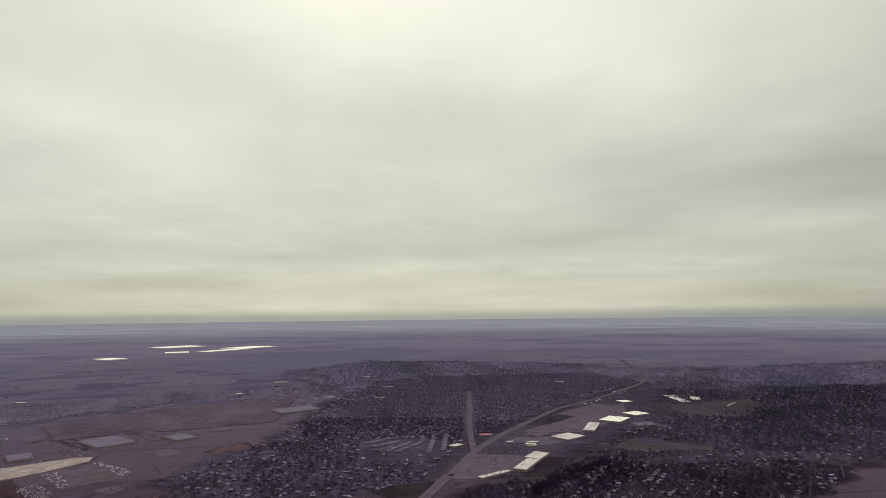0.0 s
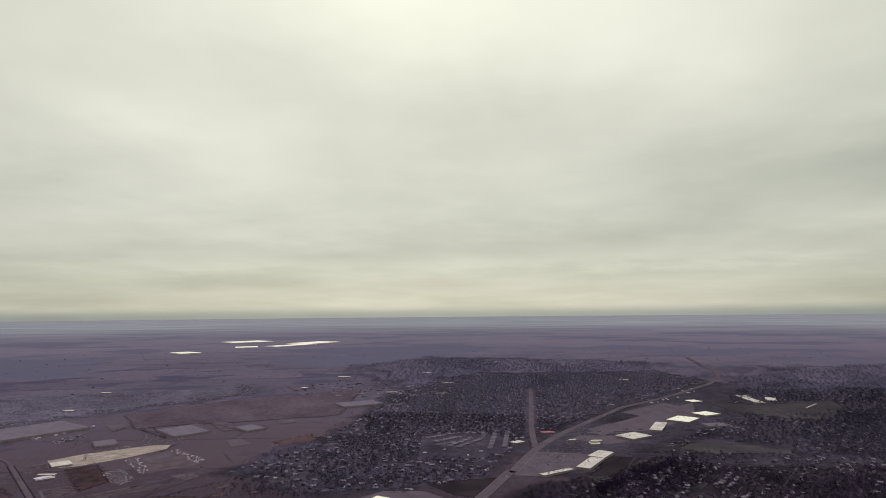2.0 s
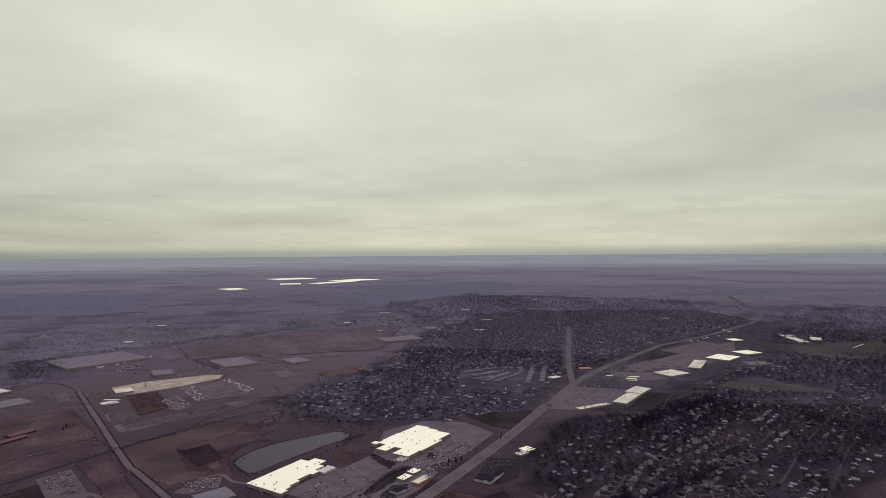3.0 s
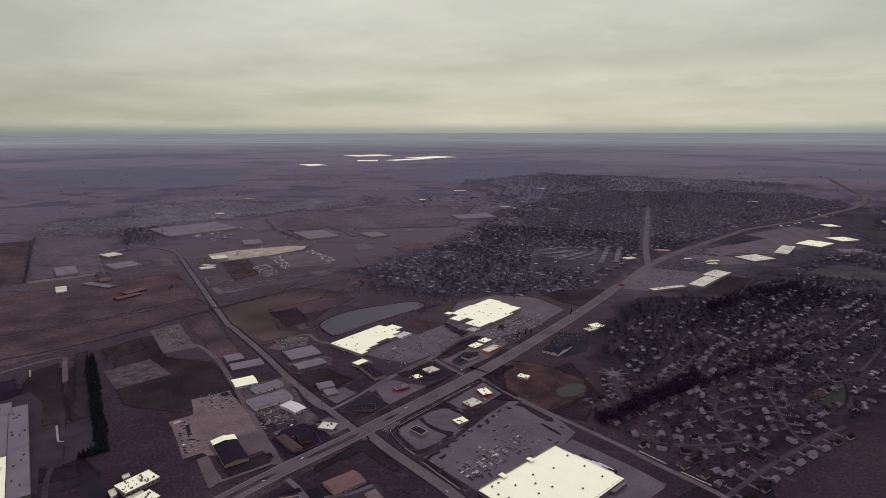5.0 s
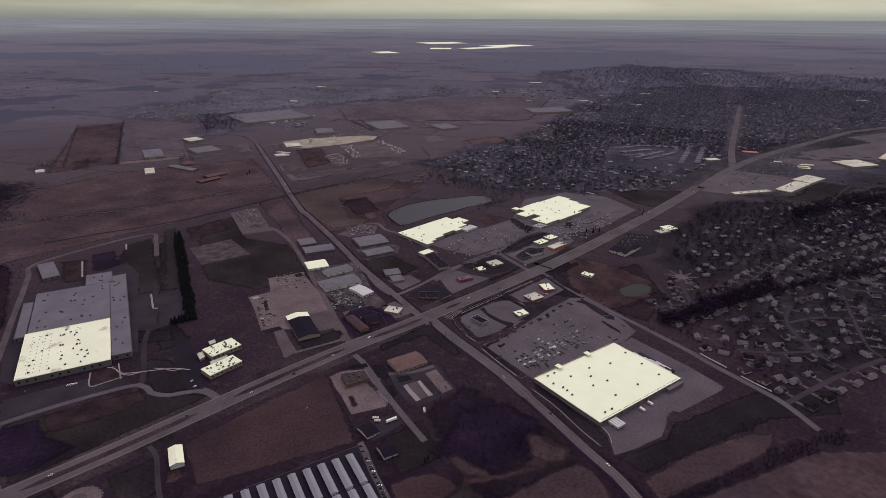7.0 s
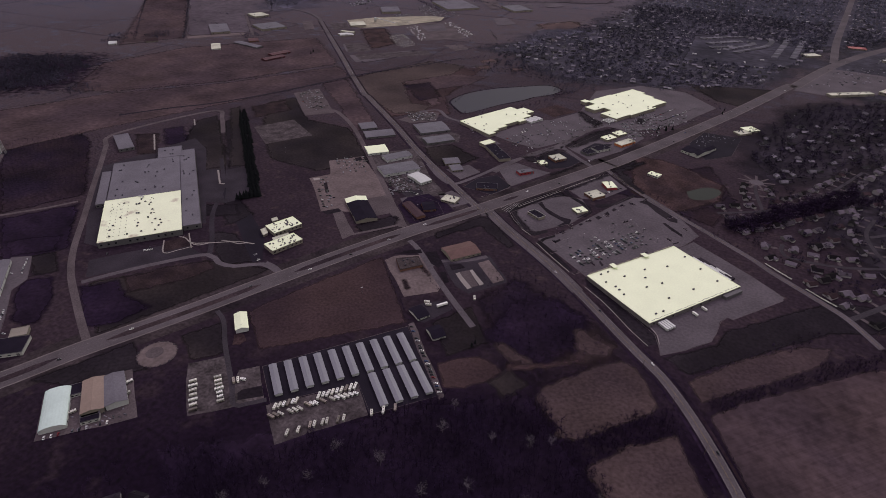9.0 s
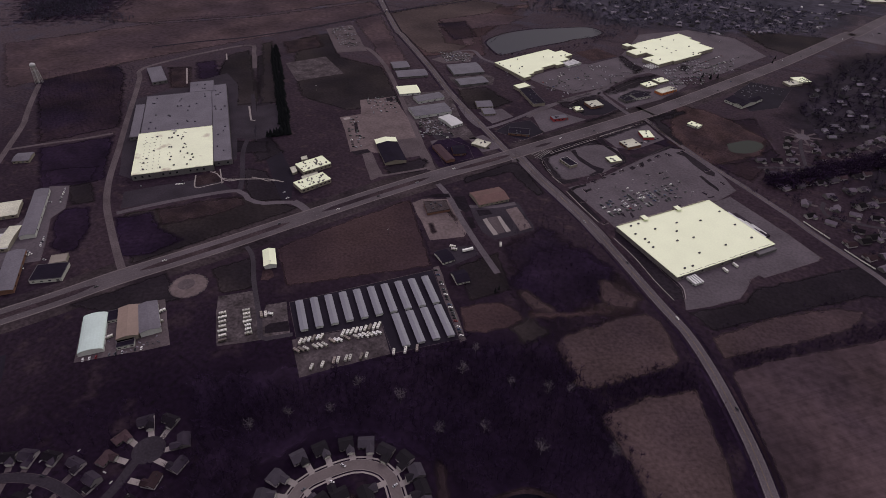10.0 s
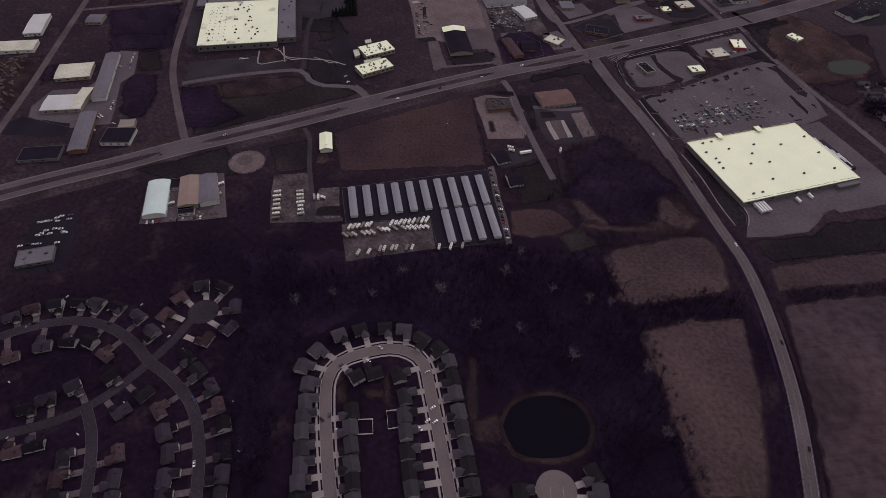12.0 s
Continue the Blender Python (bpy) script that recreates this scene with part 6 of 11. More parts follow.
# roadside shops
for n, (a, b, c, h, roof, wall, label) in enumerate(itertools.chain((((-170.7, 669.9), (-147.9, 658.8), (-166.3, 683.7), 5, "dark_membrane", "cream_wall", "dark flat-roofed corner shop with pale parapet"), ((-116.6, 717.5), (-103.8, 708.0), (-108.5, 736.1), 4, "white_membrane", "cream_wall", "small white-roofed bank by the car park"), ((-118.5, 779.4), (-99.1, 767.7), (-106.1, 802.2), 5, "dusty_membrane", "brick_wall", "flat-roofed restaurant with pale roof"), ((-107.2, 835.0), (-91.4, 816.6), (-97.7, 851.7), 5, "white_membrane", "red_paint", "white-roofed restaurant with red walls"), ((-240.3, 790.9), (-223.2, 813.0), (-248.9, 802.3), 5, "grey_membrane", "red_paint", "flat-roofed fuel shop with red walls"), ((-209.0, 878.0), (-195.2, 899.2), (-221.7, 901.1), 5, "dusty_membrane", "brick_wall", "restaurant with a pale hipped roof"), ((-224.9, 849.7), (-216.4, 861.1), (-234.5, 861.7), 4, "white_membrane", "cream_wall", "small white-roofed kiosk beside a lot"), ((-278.0, 700.5), (-246.5, 715.5), (-284.3, 722.2), 4, "dark_membrane", "brick_wall", "dark corner shop behind its lot"), ((-157.9, 964.7), (-140.3, 992.6), (-170.0, 983.7), 5, "dark_membrane", "white_wall", "dark-roofed shop with white walls"), ((-168.7, 938.2), (-157.9, 958.1), (-181.7, 956.0), 5, "dark_membrane", "grey_wall", "dark-roofed shop beside the highway"), ((-159.7, 1028.6), (-148.2, 1054.1), (-170.4, 1050.9), 5, "white_membrane", "cream_wall", "white-roofed restaurant beside the highway"),),
    (((-148.1, 1065.2), (-137.3, 1087.2), (-159.8, 1084.1), 5, "white_membrane", "cream_wall", "white-roofed restaurant beside the highway"), ((-127.1, 1014.6), (-110.4, 1053.3), (-137.0, 1036.2), 5, "dusty_membrane", "orange_paint", "orange-walled restaurant with a dusty roof"), ((-306.7, 633.5), (-281.6, 635.5), (-313.3, 653.2), 4, "dusty_membrane", "cream_wall", "small muffler shop with parked cars"), ((-50.7, 914.8), (-31.3, 909.4), (-51.1, 929.8), 4, "white_membrane", "white_wall", "small white building on vacant ground"),))):
    flat_building("shop", a, b, c, h, roof, wall, label, "shop", 3, 40 + n, 4, parapet="white_wall" if "pale parapet" in label else "grey_wall")
gable_building("shop", (-24.3, 1057.0), (9.7, 1042.9), (-11.9, 1099.0), 5, 8, "dark_membrane", "white_wall", "black-roofed shop with white walls", "shop", 5)
gable_building("shop", (9.7, 1042.9), (32.5, 1103.5), (-1.3, 1061.8), 5, 7.5, "dark_membrane", "white_wall", "black-roofed wing of a white shop", "shop", 5)
flat_building("shop", (46.2, 1221.0), (65.3, 1245.0), (54.1, 1199.6), 4, "dusty_membrane", "cream_wall", "cluttered pale shop beside the highway", "shop", 5, 61, 3)
flat_building("shop", (73.3, 1235.5), (93.0, 1255.7), (67.4, 1267.3), 4, "white_membrane", "cream_wall", "small white shop beside the highway", "shop", 2, 62, 3)

# workshops in the west yard
for n, (a, b, c, e, r, roof, wall, label) in enumerate((
    ((-843.0, 105.2), (-828.9, 124.5), (-896.4, 132.9), 5, 6.2, "pale_metal", "pale_metal", "pale metal shed by the lane"),
    ((-822.9, 52.6), (-788.1, 96.8), (-850.4, 62.6), 5, 6.0, "dusty_membrane", "pale_metal", "long white-roofed shed by the timber yard"),
    ((-693.7, 84.6), (-668.6, 119.7), (-723.3, 104.8), 5, 6.2, "dusty_membrane", "cream_wall", "cream-roofed warehouse in the yard"),
    ((-634.6, 42.1), (-603.9, 77.9), (-665.8, 56.5), 5, 6.2, "pale_metal", "cream_wall", "wide pale-roofed workshop in the yard"),
    ((-614.7, 68.9), (-605.1, 78.5), (-655.2, 92.9), 5.5, 6.6, "dusty_membrane", "cream_wall", "taller white-roofed end of the workshop"),
    ((-616.7, 96.7), (-708.6, 162.4), (-601.0, 107.1), 5, 6.6, "grey_membrane", "pale_metal", "long grey-roofed metal shed in the yard"),
    ((-533.3, 29.9), (-595.8, 74.2), (-521.1, 44.9), 5, 6.6, "grey_membrane", "brick_wall", "long dull metal shed with rusty end"),
    ((-818.0, 183.1), (-802.2, 199.4), (-839.4, 197.4), 4, 5.5, "grey_membrane", "cream_wall", "small house by the lane"),
)):
    gable_building("warehouse", a, b, c, e, r, roof, wall, label, "warehouse", 4)
flat_building("workshop", (-524.0, 62.7), (-500.0, 86.5), (-548.0, 79.1), 5, "dark_membrane", "white_wall", "black-roofed workshop with a pale parapet", "workshop", 0, 71, 4)
flat_building("workshop", (-536.0, 91.1), (-525.0, 105.2), (-549.2, 100.7), 5, "cream_wall", "cream_wall", "pale annexe of the black-roofed workshop", "workshop", 0, 72, 2)
flat_building("workshop", (-557.2, -16.1), (-529.9, 17.8), (-578.0, -3.7), 4, "dark_membrane", "grey_wall", "low dark-roofed workshop by the lane", "workshop", 0, 73, 4)
flat_building("workshop", (-398.6, -79.6), (-382.1, -51.8), (-415.4, -67.9), 4, "grey_membrane", "grey_wall", "grey-roofed car shop beside its lot", "workshop", 2, 74, 4)

# storage sheds
SG0, SGU, SGV = Vector((-262.8, 211.8)), Vector((91.0, 119.2)) / 150, Vector((0.795, -0.606))
bm = None
shed = None
for row, (first, count, start, length) in enumerate(((0, 10, 0.0, 45.5), (6, 4, 50.0, 47.0))):
    for k in range(count):
        p = SG0 + SGU * ((first + k) * 15.7 + 4.5) + SGV * (start + length / 2)
        m = pose(p.x, p.y, 0.1, 0, 0, math.degrees(math.atan2(SGV.y, SGV.x)))
        if k == 0:
            a = SG0 + SGU * (first * 15.7 + 0.8) + SGV * start
            shed = gable_building("storage_shed", a, a + SGV * length, a + SGU * 7.5, 2.7, 3.5, "storage_metal", "pale_metal", "long low storage shed with a grey metal roof", "storage shed", 0, "storage sheds")
            shed.location.z = 0.1
            door = None
            for j in range(10):
                for s in (-1, 1):
                    at = pose(-length / 2 + 2.4 + j * (length - 4.8) / 9, s * 3.62, 0)
                    if door is None:
                        bm = bmesh.new()
                        box(bm, 0, 0, 0, 3.2, 0.1, 2.2)
                        door = part("roller_door", bm, "dark_wall", shed)
                        door.matrix_basis = at
                    else:
                        share(door, shed, at)
        else:
            copy_thing(shed, m)

def settle(ob):
    """Lay a far building, built on the true plain, into the bowl."""
    home = lay((ob.location.x, ob.location.y, 0))[0]
    done = {}
    for o in ob.children_recursive:
        m = ob.matrix_basis @ o.matrix_basis
        me = o.data.copy() if o.data.users > 1 or o.data in done.values() else o.data
        co = np.empty(len(me.vertices) * 3)
        me.vertices.foreach_get("co", co)
        w = co.reshape(-1, 3) @ np.array(m.to_3x3()).T + np.array(m.translation)
        me.vertices.foreach_set("co", (lay(w) - home).astype(np.float32).ravel())
        me.update()
        o.data, o.matrix_basis = me, Matrix()
    ob.matrix_basis = Matrix.Translation(home)


# far plaza and depots, on the plain beyond
for n, (a, b, c, h, roof, label, cat, units) in enumerate(itertools.chain((((310.0, 1702.5), (347.4, 1684.7), (357.9, 1832.1), 8, "dusty_membrane", "white-roofed shop block of the far plaza", "shop", 8), ((361.7, 1840.9), (407.5, 1815.0), (390.6, 1929.1), 8, "dusty_membrane", "white-roofed shop block of the far plaza", "shop", 6), ((211.7, 1609.0), (301.6, 1681.2), (212.2, 1634.1), 6, "dusty_membrane", "long curved row of small shops", "shop", 9), ((500.5, 2159.6), (553.3, 2097.2), (557.4, 2252.9), 8, "dusty_membrane", "pale flat-roofed store of the strip", "store", 5), ((648.2, 2276.5), (691.1, 2260.2), (743.4, 2431.9), 8, "dusty_membrane", "pale flat-roofed store of the strip", "store", 6), ((769.0, 2500.0), (843.7, 2445.3), (851.7, 2593.2), 8, "white_membrane", "wide white-roofed store of the strip", "store", 6), ((920.6, 2674.9), (962.3, 2607.7), (976.0, 2758.9), 8, "white_membrane", "white-roofed store of the strip", "store", 5), ((395.5, 2017.1), (426.1, 2019.2), (403.0, 2044.4), 6, "white_membrane", "small white-roofed shop of the strip", "shop", 0), ((1028.8, 3023.8), (1084.5, 3045.5), (1060.7, 3103.2), 6, "white_membrane", "small white-roofed shop of the strip", "shop", 0), ((896.9, 2364.1), (994.4, 2381.8), (931.9, 2438.4), 7, "grey_membrane", "dull grey store behind the strip", "store", 3),),
    (((1326.0, 3005.8), (1371.8, 3008.0), (1437.2, 3187.7), 8, "dusty_membrane", "pale school block by a field", "school", 3), ((1403.7, 3085.5), (1450.4, 3068.4), (1460.0, 3188.8), 8, "dusty_membrane", "pale school block by a field", "school", 3), ((1491.6, 2856.5), (1594.9, 2982.5), (1512.9, 2891.1), 7, "dusty_membrane", "pale long shed by the woods", "shed", 0), ((1325.2, 3203.7), (1382.8, 3206.2), (1355.5, 3269.7), 7, "dusty_membrane", "pale school block by a field", "school", 0), ((-1730.0, 1913.8), (-1579.2, 2187.1), (-1936.9, 2104.0), 9, "grey_membrane", "long low grey warehouse with pale wall", "warehouse", 4), ((-1310.5, 1848.0), (-1257.0, 1894.9), (-1384.9, 1928.2), 8, "grey_membrane", "grey flat-roofed depot by the plant", "depot", 2), ((-1131.8, 2039.7), (-1046.1, 2146.0), (-1259.4, 2190.1), 7, "grey_membrane", "wide grey-roofed warehouse by open fields", "warehouse", 4), ((-899.5, 2157.9), (-848.4, 2222.0), (-961.9, 2271.8), 7, "shed_roof", "pale-roofed warehouse by a lot", "warehouse", 2),),
    (((-680.3, 2762.1), (-512.6, 2889.4), (-724.9, 2918.1), 8, "grey_membrane", "dark warehouse at the town's edge", "warehouse", 2), ((-1461.6, 1372.2), (-1428.2, 1451.7), (-1538.3, 1439.3), 7, "shed_roof", "pale-roofed plant by the business road", "plant", 2), ((-1643.6, 1514.5), (-1625.6, 1566.5), (-1698.6, 1561.6), 7, "dusty_membrane", "small white-roofed plant among fields", "plant", 1), ((-1564.3, 1244.5), (-1528.2, 1292.9), (-1670.7, 1329.6), 7, "grey_membrane", "grey-roofed farm depot with pale walls", "depot", 2), ((-1197.3, 1460.4), (-1175.0, 1496.6), (-1216.2, 1480.7), 5, "pale_metal", "small pale shed by a gravel yard", "shed", 0), ((395.4, 2023.3), (429.0, 2027.6), (401.6, 2052.1), 6, "white_membrane", "small white-roofed shop by the highway", "shop", 0), ((134.4, 2013.7), (170.4, 2046.6), (133.7, 2051.9), 5, "dusty_membrane", "low pale shop by the highway", "shop", 0), ((237.6, 2204.6), (289.0, 2213.6), (240.4, 2238.4), 5, "red_paint", "small shop with a red fascia", "shop", 0),))):
    ob, _, _ = flat_building(cat if cat != "yard" else "storage_pad", a, b, c, h, roof, "cream_wall", label, cat, units, 80 + n, 4)
    settle(ob)
for a, b, c, h, roof, label in (((-1304.7, 1636.1), (-1258.3, 1590.5), (-1277.4, 1684.2), 6, "dusty_membrane", "dusty white hall of a stone plant"), ((-1217.3, 1475.3), (-1196.7, 1456.0), (-1192.7, 1516.7), 4, "pale_roof", "small pale shed by a worn pad")):
    ob, _, _ = flat_building("plant", a, b, c, h, roof, "cream_wall", label, "plant", 0, 130, 2)
    settle(ob)
# hopper tower with its sloping conveyor
tower = tagged(base("hopper_tower", -1234.7, 1702.4), "pale hopper tower with a sloping conveyor", "hopper")
bm = bmesh.new()
box(bm, 0, 0, 9, 7, 7, 9)
drum(bm, 0, 0, 5, 1.2, 4.2, 4, 8)
part("hopper", bm, "pale_metal", tower)
for x in (-3, 3):
    for y in (-3, 3):
        bm = bmesh.new()
        box(bm, x, y, 0, 0.7, 0.7, 9)
        part("leg", bm, "grey_wall", tower)
bm = bmesh.new()
box(bm, 0, 0, -1, 75, 2.4, 2)
part("conveyor", bm, "pale_metal", tower).matrix_basis = pose(34, 14, 9.5, 0, 12, 22)
# huge white warehouses on the horizon
for n, (x, y, lx, ly, label) in enumerate((((-4411.2, 9353.5), (-3954.6, 9908.1), 130, 0, "vast white warehouse far out on the plain"), ((-3708.0, 7890.2), (-3431.7, 8013.9), 70, 0, "white warehouse far out on the plain"), ((-3192.0, 8142.5), (-2856.3, 8896.0), 60, 0, "long pale warehouse far out on the plain"), ((-2995.5, 8904.9), (-2672.9, 9606.1), 110, 0, "long white warehouse far out on the plain"), ((-3776.0, 6635.2), (-3626.4, 6831.3), 80, 0, "lone white warehouse among far fields"))):
    a, b = Vector(x), Vector(y)
    nrm = Vector((-(b - a).y, (b - a).x)).normalized()
    ob, _, _ = flat_building("warehouse", a, b, a + nrm * lx * 4.5, 14, "white_membrane", "pale_metal", label, "warehouse", 0, 120 + n, 0, group="far warehouses")
    settle(ob)


# ---- houses ----
def window_bm(w, h):
    bm = bmesh.new()
    box(bm, 0, 0, -h / 2, w, 0.12, h)
    return bm


def build_house(width, depth, eave, rise, wing, roof, label, group, chimney, plain=False):
    """A house that faces its own -y, with a garage wing in front."""
    ob = tagged(base("house", 0, 0), label, "house", group)
    x, y = width / 2, depth / 2
    bm = bmesh.new()
    v = [bm.verts.new(p) for p in ((-x, -y, 0), (x, -y, 0), (x, y, 0), (-x, y, 0), (-x, -y, eave), (x, -y, eave), (x, y, eave), (-x, y, eave), (-x, 0, eave + rise), (x, 0, eave + rise))]
    for f in ((0, 1, 5, 4), (2, 3, 7, 6), (1, 2, 6, 9, 5), (3, 0, 4, 8, 7), (4, 5, 9, 8), (7, 8, 9, 6), (0, 3, 2, 1)):
        bm.faces.new([v[i] for i in f])
    part("wall", bm, "siding", ob)
    roof_part(ob, width, depth, eave, eave + rise, roof, "roof", 0.5)
    ww, wd = wing
    gx, gy, ge = x - ww / 2, -y - wd / 2, 2.9
    bm = bmesh.new()
    v = [bm.verts.new((gx + a * ww / 2, gy + b * (wd / 2 + (0.0 if b < 0 else 2.0)), z)) for z in (0, ge) for a, b in ((-1, -1), (1, -1), (1, 1), (-1, 1))]
    p, q = bm.verts.new((gx, gy - wd / 2, ge + 1.7)), bm.verts.new((gx, gy + wd / 2 + 2.0, ge + 1.7))
    for f in ((0, 1, 5, 4), (1, 2, 6, 5), (2, 3, 7, 6), (3, 0, 4, 7)):
        bm.faces.new([v[i] for i in f])
    bm.faces.new((v[4], v[5], p))
    bm.faces.new((v[6], v[7], q))
    bm.faces.new((v[5], v[6], q, p))
    bm.faces.new((v[7], v[4], p, q))
    wingp = part("garage", bm, "siding", ob)
    roof_part(ob, wd + 4.0, ww, ge, ge + 1.7, roof, "garage_roof", 0.4, pose(gx, gy + 2.0, 0, 0, 0, 90))
    bm = bmesh.new()
    box(bm, gx, gy - wd / 2 - 0.05, 0, ww * 0.7, 0.12, 2.2)
    part("garage_door", bm, "white_wall", wingp, "white garage door")
    if plain:
        return ob
    bm = bmesh.new()
    box(bm, -x * 0.2, -y - 0.05, 0, 1.0, 0.12, 2.1)
    part("front_door", bm, "dark_wall", ob)
    first = part("window", window_bm(1.5, 1.3), "window_glass", ob)
    first.matrix_basis = pose(-x * 0.65, -y - 0.04, min(1.7, eave - 0.9))
    for px, py, a in ((x * 0.1, y + 0.04, 0),):
        share(first, ob, pose(px, py, min(1.7, eave - 0.9), 0, 0, a))
    if chimney:
        bm = bmesh.new()
        box(bm, -x * 0.5, y * 0.4, eave, 1.0, 0.8, rise + 0.6)
        part("chimney", bm, "dark_wall", ob)
    return ob


HOUSES = {}


def put_house(kind, x, y, angle, group):
    spec = {
        "new_grey": (11.5, 11.0, 3.2, 3.0, (6.2, 4.5), "shingle", "grey-shingled house with an attached garage on a new street", False),
        "new_wide": (13.0, 10.0, 3.0, 2.8, (6.2, 5.5), "shingle", "wide grey-shingled house with pale walls", False),
        "tall": (11.0, 10.0, 5.4, 3.0, (6.0, 4.5), "shingle", "two-storey house with a grey roof", False),
        "old_brown": (12.5, 8.5, 2.9, 2.6, (6.0, 4.0), "shingle_brown", "older house with a brown shingle roof", True),
        "old_grey": (13.5, 8.5, 2.9, 2.6, (6.0, 3.5), "shingle", "older low house with a dark grey roof", True),
    }[kind]
    key = (kind, group)
    if key not in HOUSES:
        w, d, e, r, wing, roof, label, ch = spec
        roof = "shingle_pale" if "large suburb" in group and roof == "shingle" else roof
        roof = "shingle_old" if roof == "shingle" and kind != "new_grey" and ("older" in group or "round the cul" in group) else roof
        HOUSES[key] = build_house(w, d, e, r, wing, roof, label, group, ch, "large suburb" in group)
        HOUSES[key].matrix_basis = pose(x, y, 0, 0, 0, angle)
        return HOUSES[key]
    return copy_thing(HOUSES[key], pose(x, y, 0, 0, 0, angle))


def nearest(line, p):
    best = None
    for a, b in zip(line, line[1:]):
        ab = b - a
        t = min(max((p - a).dot(ab) / ab.dot(ab), 0), 1)
        q = a + ab * t
        if best is None or (q - p).length < (best - p).length:
            best = q
    return best


def street(spots, line, kinds, group, half, drive_mat, seed):
    """Houses that face the street, each with its drive."""
    rng = random.Random(seed)
    for n, s in enumerate(spots):
        p = Vector(s)
        q = nearest(line, p)
        d = (q - p)
        a = math.degrees(math.atan2(d.y, d.x)) + 90 + rng.uniform(-4, 4)
        put_house(kinds[n % len(kinds)] if rng.random() < 0.7 else rng.choice(kinds), p.x, p.y, a, group)
        u = d.normalized()
        side = Vector((-u.y, u.x)) * 3.4
        start = p + side + u * 8.5
        end = p + side + u * max(9.5, d.length - half)
        bm = bmesh.new()
        ribbon(bm, [start, start.lerp(end, 0.5), end], 5.0, 0.14)
        tagged(part("driveway", bm, drive_mat), "pale concrete drive up to a garage", "driveway", kind="structure")


NEW = ["new_grey", "new_wide", "new_grey", "tall"]
OLD = ["old_grey", "old_brown", "tall", "old_grey", "new_wide"]
street([(-103.3, 31.6), (-92.1, 20.0), (-83.5, 11.5), (-74.1, 2.5), (-63.7, -6.2), (-54.1, -14.7), (-44.7, -24.0), (-34.9, -32.7), (-120.0, 39.0), (-123.7, 56.8), (-122.2, 80.5), (-113.2, 96.6), (-98.8, 112.8), (-85.8, 123.6), (-67.4, 127.4), (-49.7, 130.7), (-34.7, 126.4), (-22.2, 117.5), (-11.2, 108.0), (1.7, 97.7), (13.3, 88.5), (24.8, 79.4), (36.0, 69.8), (47.9, 60.5)], LOOP_ROAD, NEW, "houses on the loop street", 4.5, "concrete", 5)
street([(-79.6, 62.8), (-72.3, 75.6), (-55.6, 87.8), (-60.1, 40.3), (-50.1, 30.3), (-38.2, 21.0), (-27.7, 11.9), (-16.8, 3.4), (-6.4, -4.8), (-38.7, 77.6), (-27.2, 66.3), (-16.0, 56.3), (-4.6, 46.8), (6.9, 37.1), (17.6, 28.7)], LOOP_ROAD, NEW, "houses on the loop street", 4.5, "concrete", 6)
street([(-342.4, -104.2), (-339.6, -88.7), (-326.8, -72.1), (-315.7, -57.0), (-303.7, -46.3), (-287.2, -35.7), (-264.7, -27.9), (-239.4, -28.5), (-197.3, -21.3), (-178.6, -22.2), (-157.5, -22.9), (-139.4, -28.4), (-122.0, -34.7), (-104.3, -45.7), (-90.1, -57.4), (-77.4, -67.4), (-247.0, -67.3), (-267.3, -69.7), (-281.4, -82.4), (-292.6, -98.6), (-300.4, -121.3), (-168.7, -62.8), (-148.6, -69.4), (-132.4, -75.9), (-117.5, -87.1), (-105.7, -96.7)], HILL_ROAD, OLD, "houses of the older subdivision", 4.8, "gravel", 7)
street([(-249.9, -12.0), (-257.7, 6.9), (-255.6, 29.2), (-239.9, 42.4), (-212.5, 36.1), (-196.2, 19.5), (-200.3, -0.8)], COURT_ROAD, OLD, "houses round the cul-de-sac", 6, "concrete", 8)
street([(-190.1, -62.9), (-189.4, -82.5), (-235.9, -98.2), (-241.9, -117.7), (-244.5, -131.6), (-209.3, -139.7), (-215.8, -153.0), (-223.3, -74.2)], LANE_ROAD, OLD, "houses of the older subdivision", 4.5, "gravel", 9)
street([(-184.1, -130.0), (-172.2, -140.4), (-159.1, -100.6), (-143.2, -112.0), (-159.3, -148.7), (-129.6, -120.8)], DROP_ROAD, OLD, "houses of the older subdivision", 4.5, "gravel", 10)
for c, r in (((-229.8, 14.0), 13.5), ((93.4, 101.6), 15.0)):
    bm = bmesh.new()
    slab(bm, [(c[0] + r * math.cos(k * math.pi / 16), c[1] + r * math.sin(k * math.pi / 16)) for k in range(32)], 0.145)
    tagged(part("pavement", bm, "street_dark" if r < 14 else "loop_paving"), "round turning place of a cul-de-sac", "road", kind="structure")
END_ROAD = smooth([(92.0, 103.6), (104.5, 89.3), (116.7, 75.3)], 8)
road("road", END_ROAD, 9.0, "loop_paving", 0.13, "pale concrete street end", kerbs=0.35)
street([(75.9, 81.4), (106.9, 129.7), (118.2, 121.2), (86.2, 73.3)], END_ROAD, NEW, "houses round the new cul-de-sac", 14, "concrete", 11)

# the large suburb east of the store: streets and courts
EAST = [(91.8, 808.7), (153.8, 935.0), (266.8, 1124.6), (457.1, 1369.5), (648.0, 1575.1), (467.8, 892.6), (347.8, 755.9), (267.6, 646.9), (141.5, 742.0)]
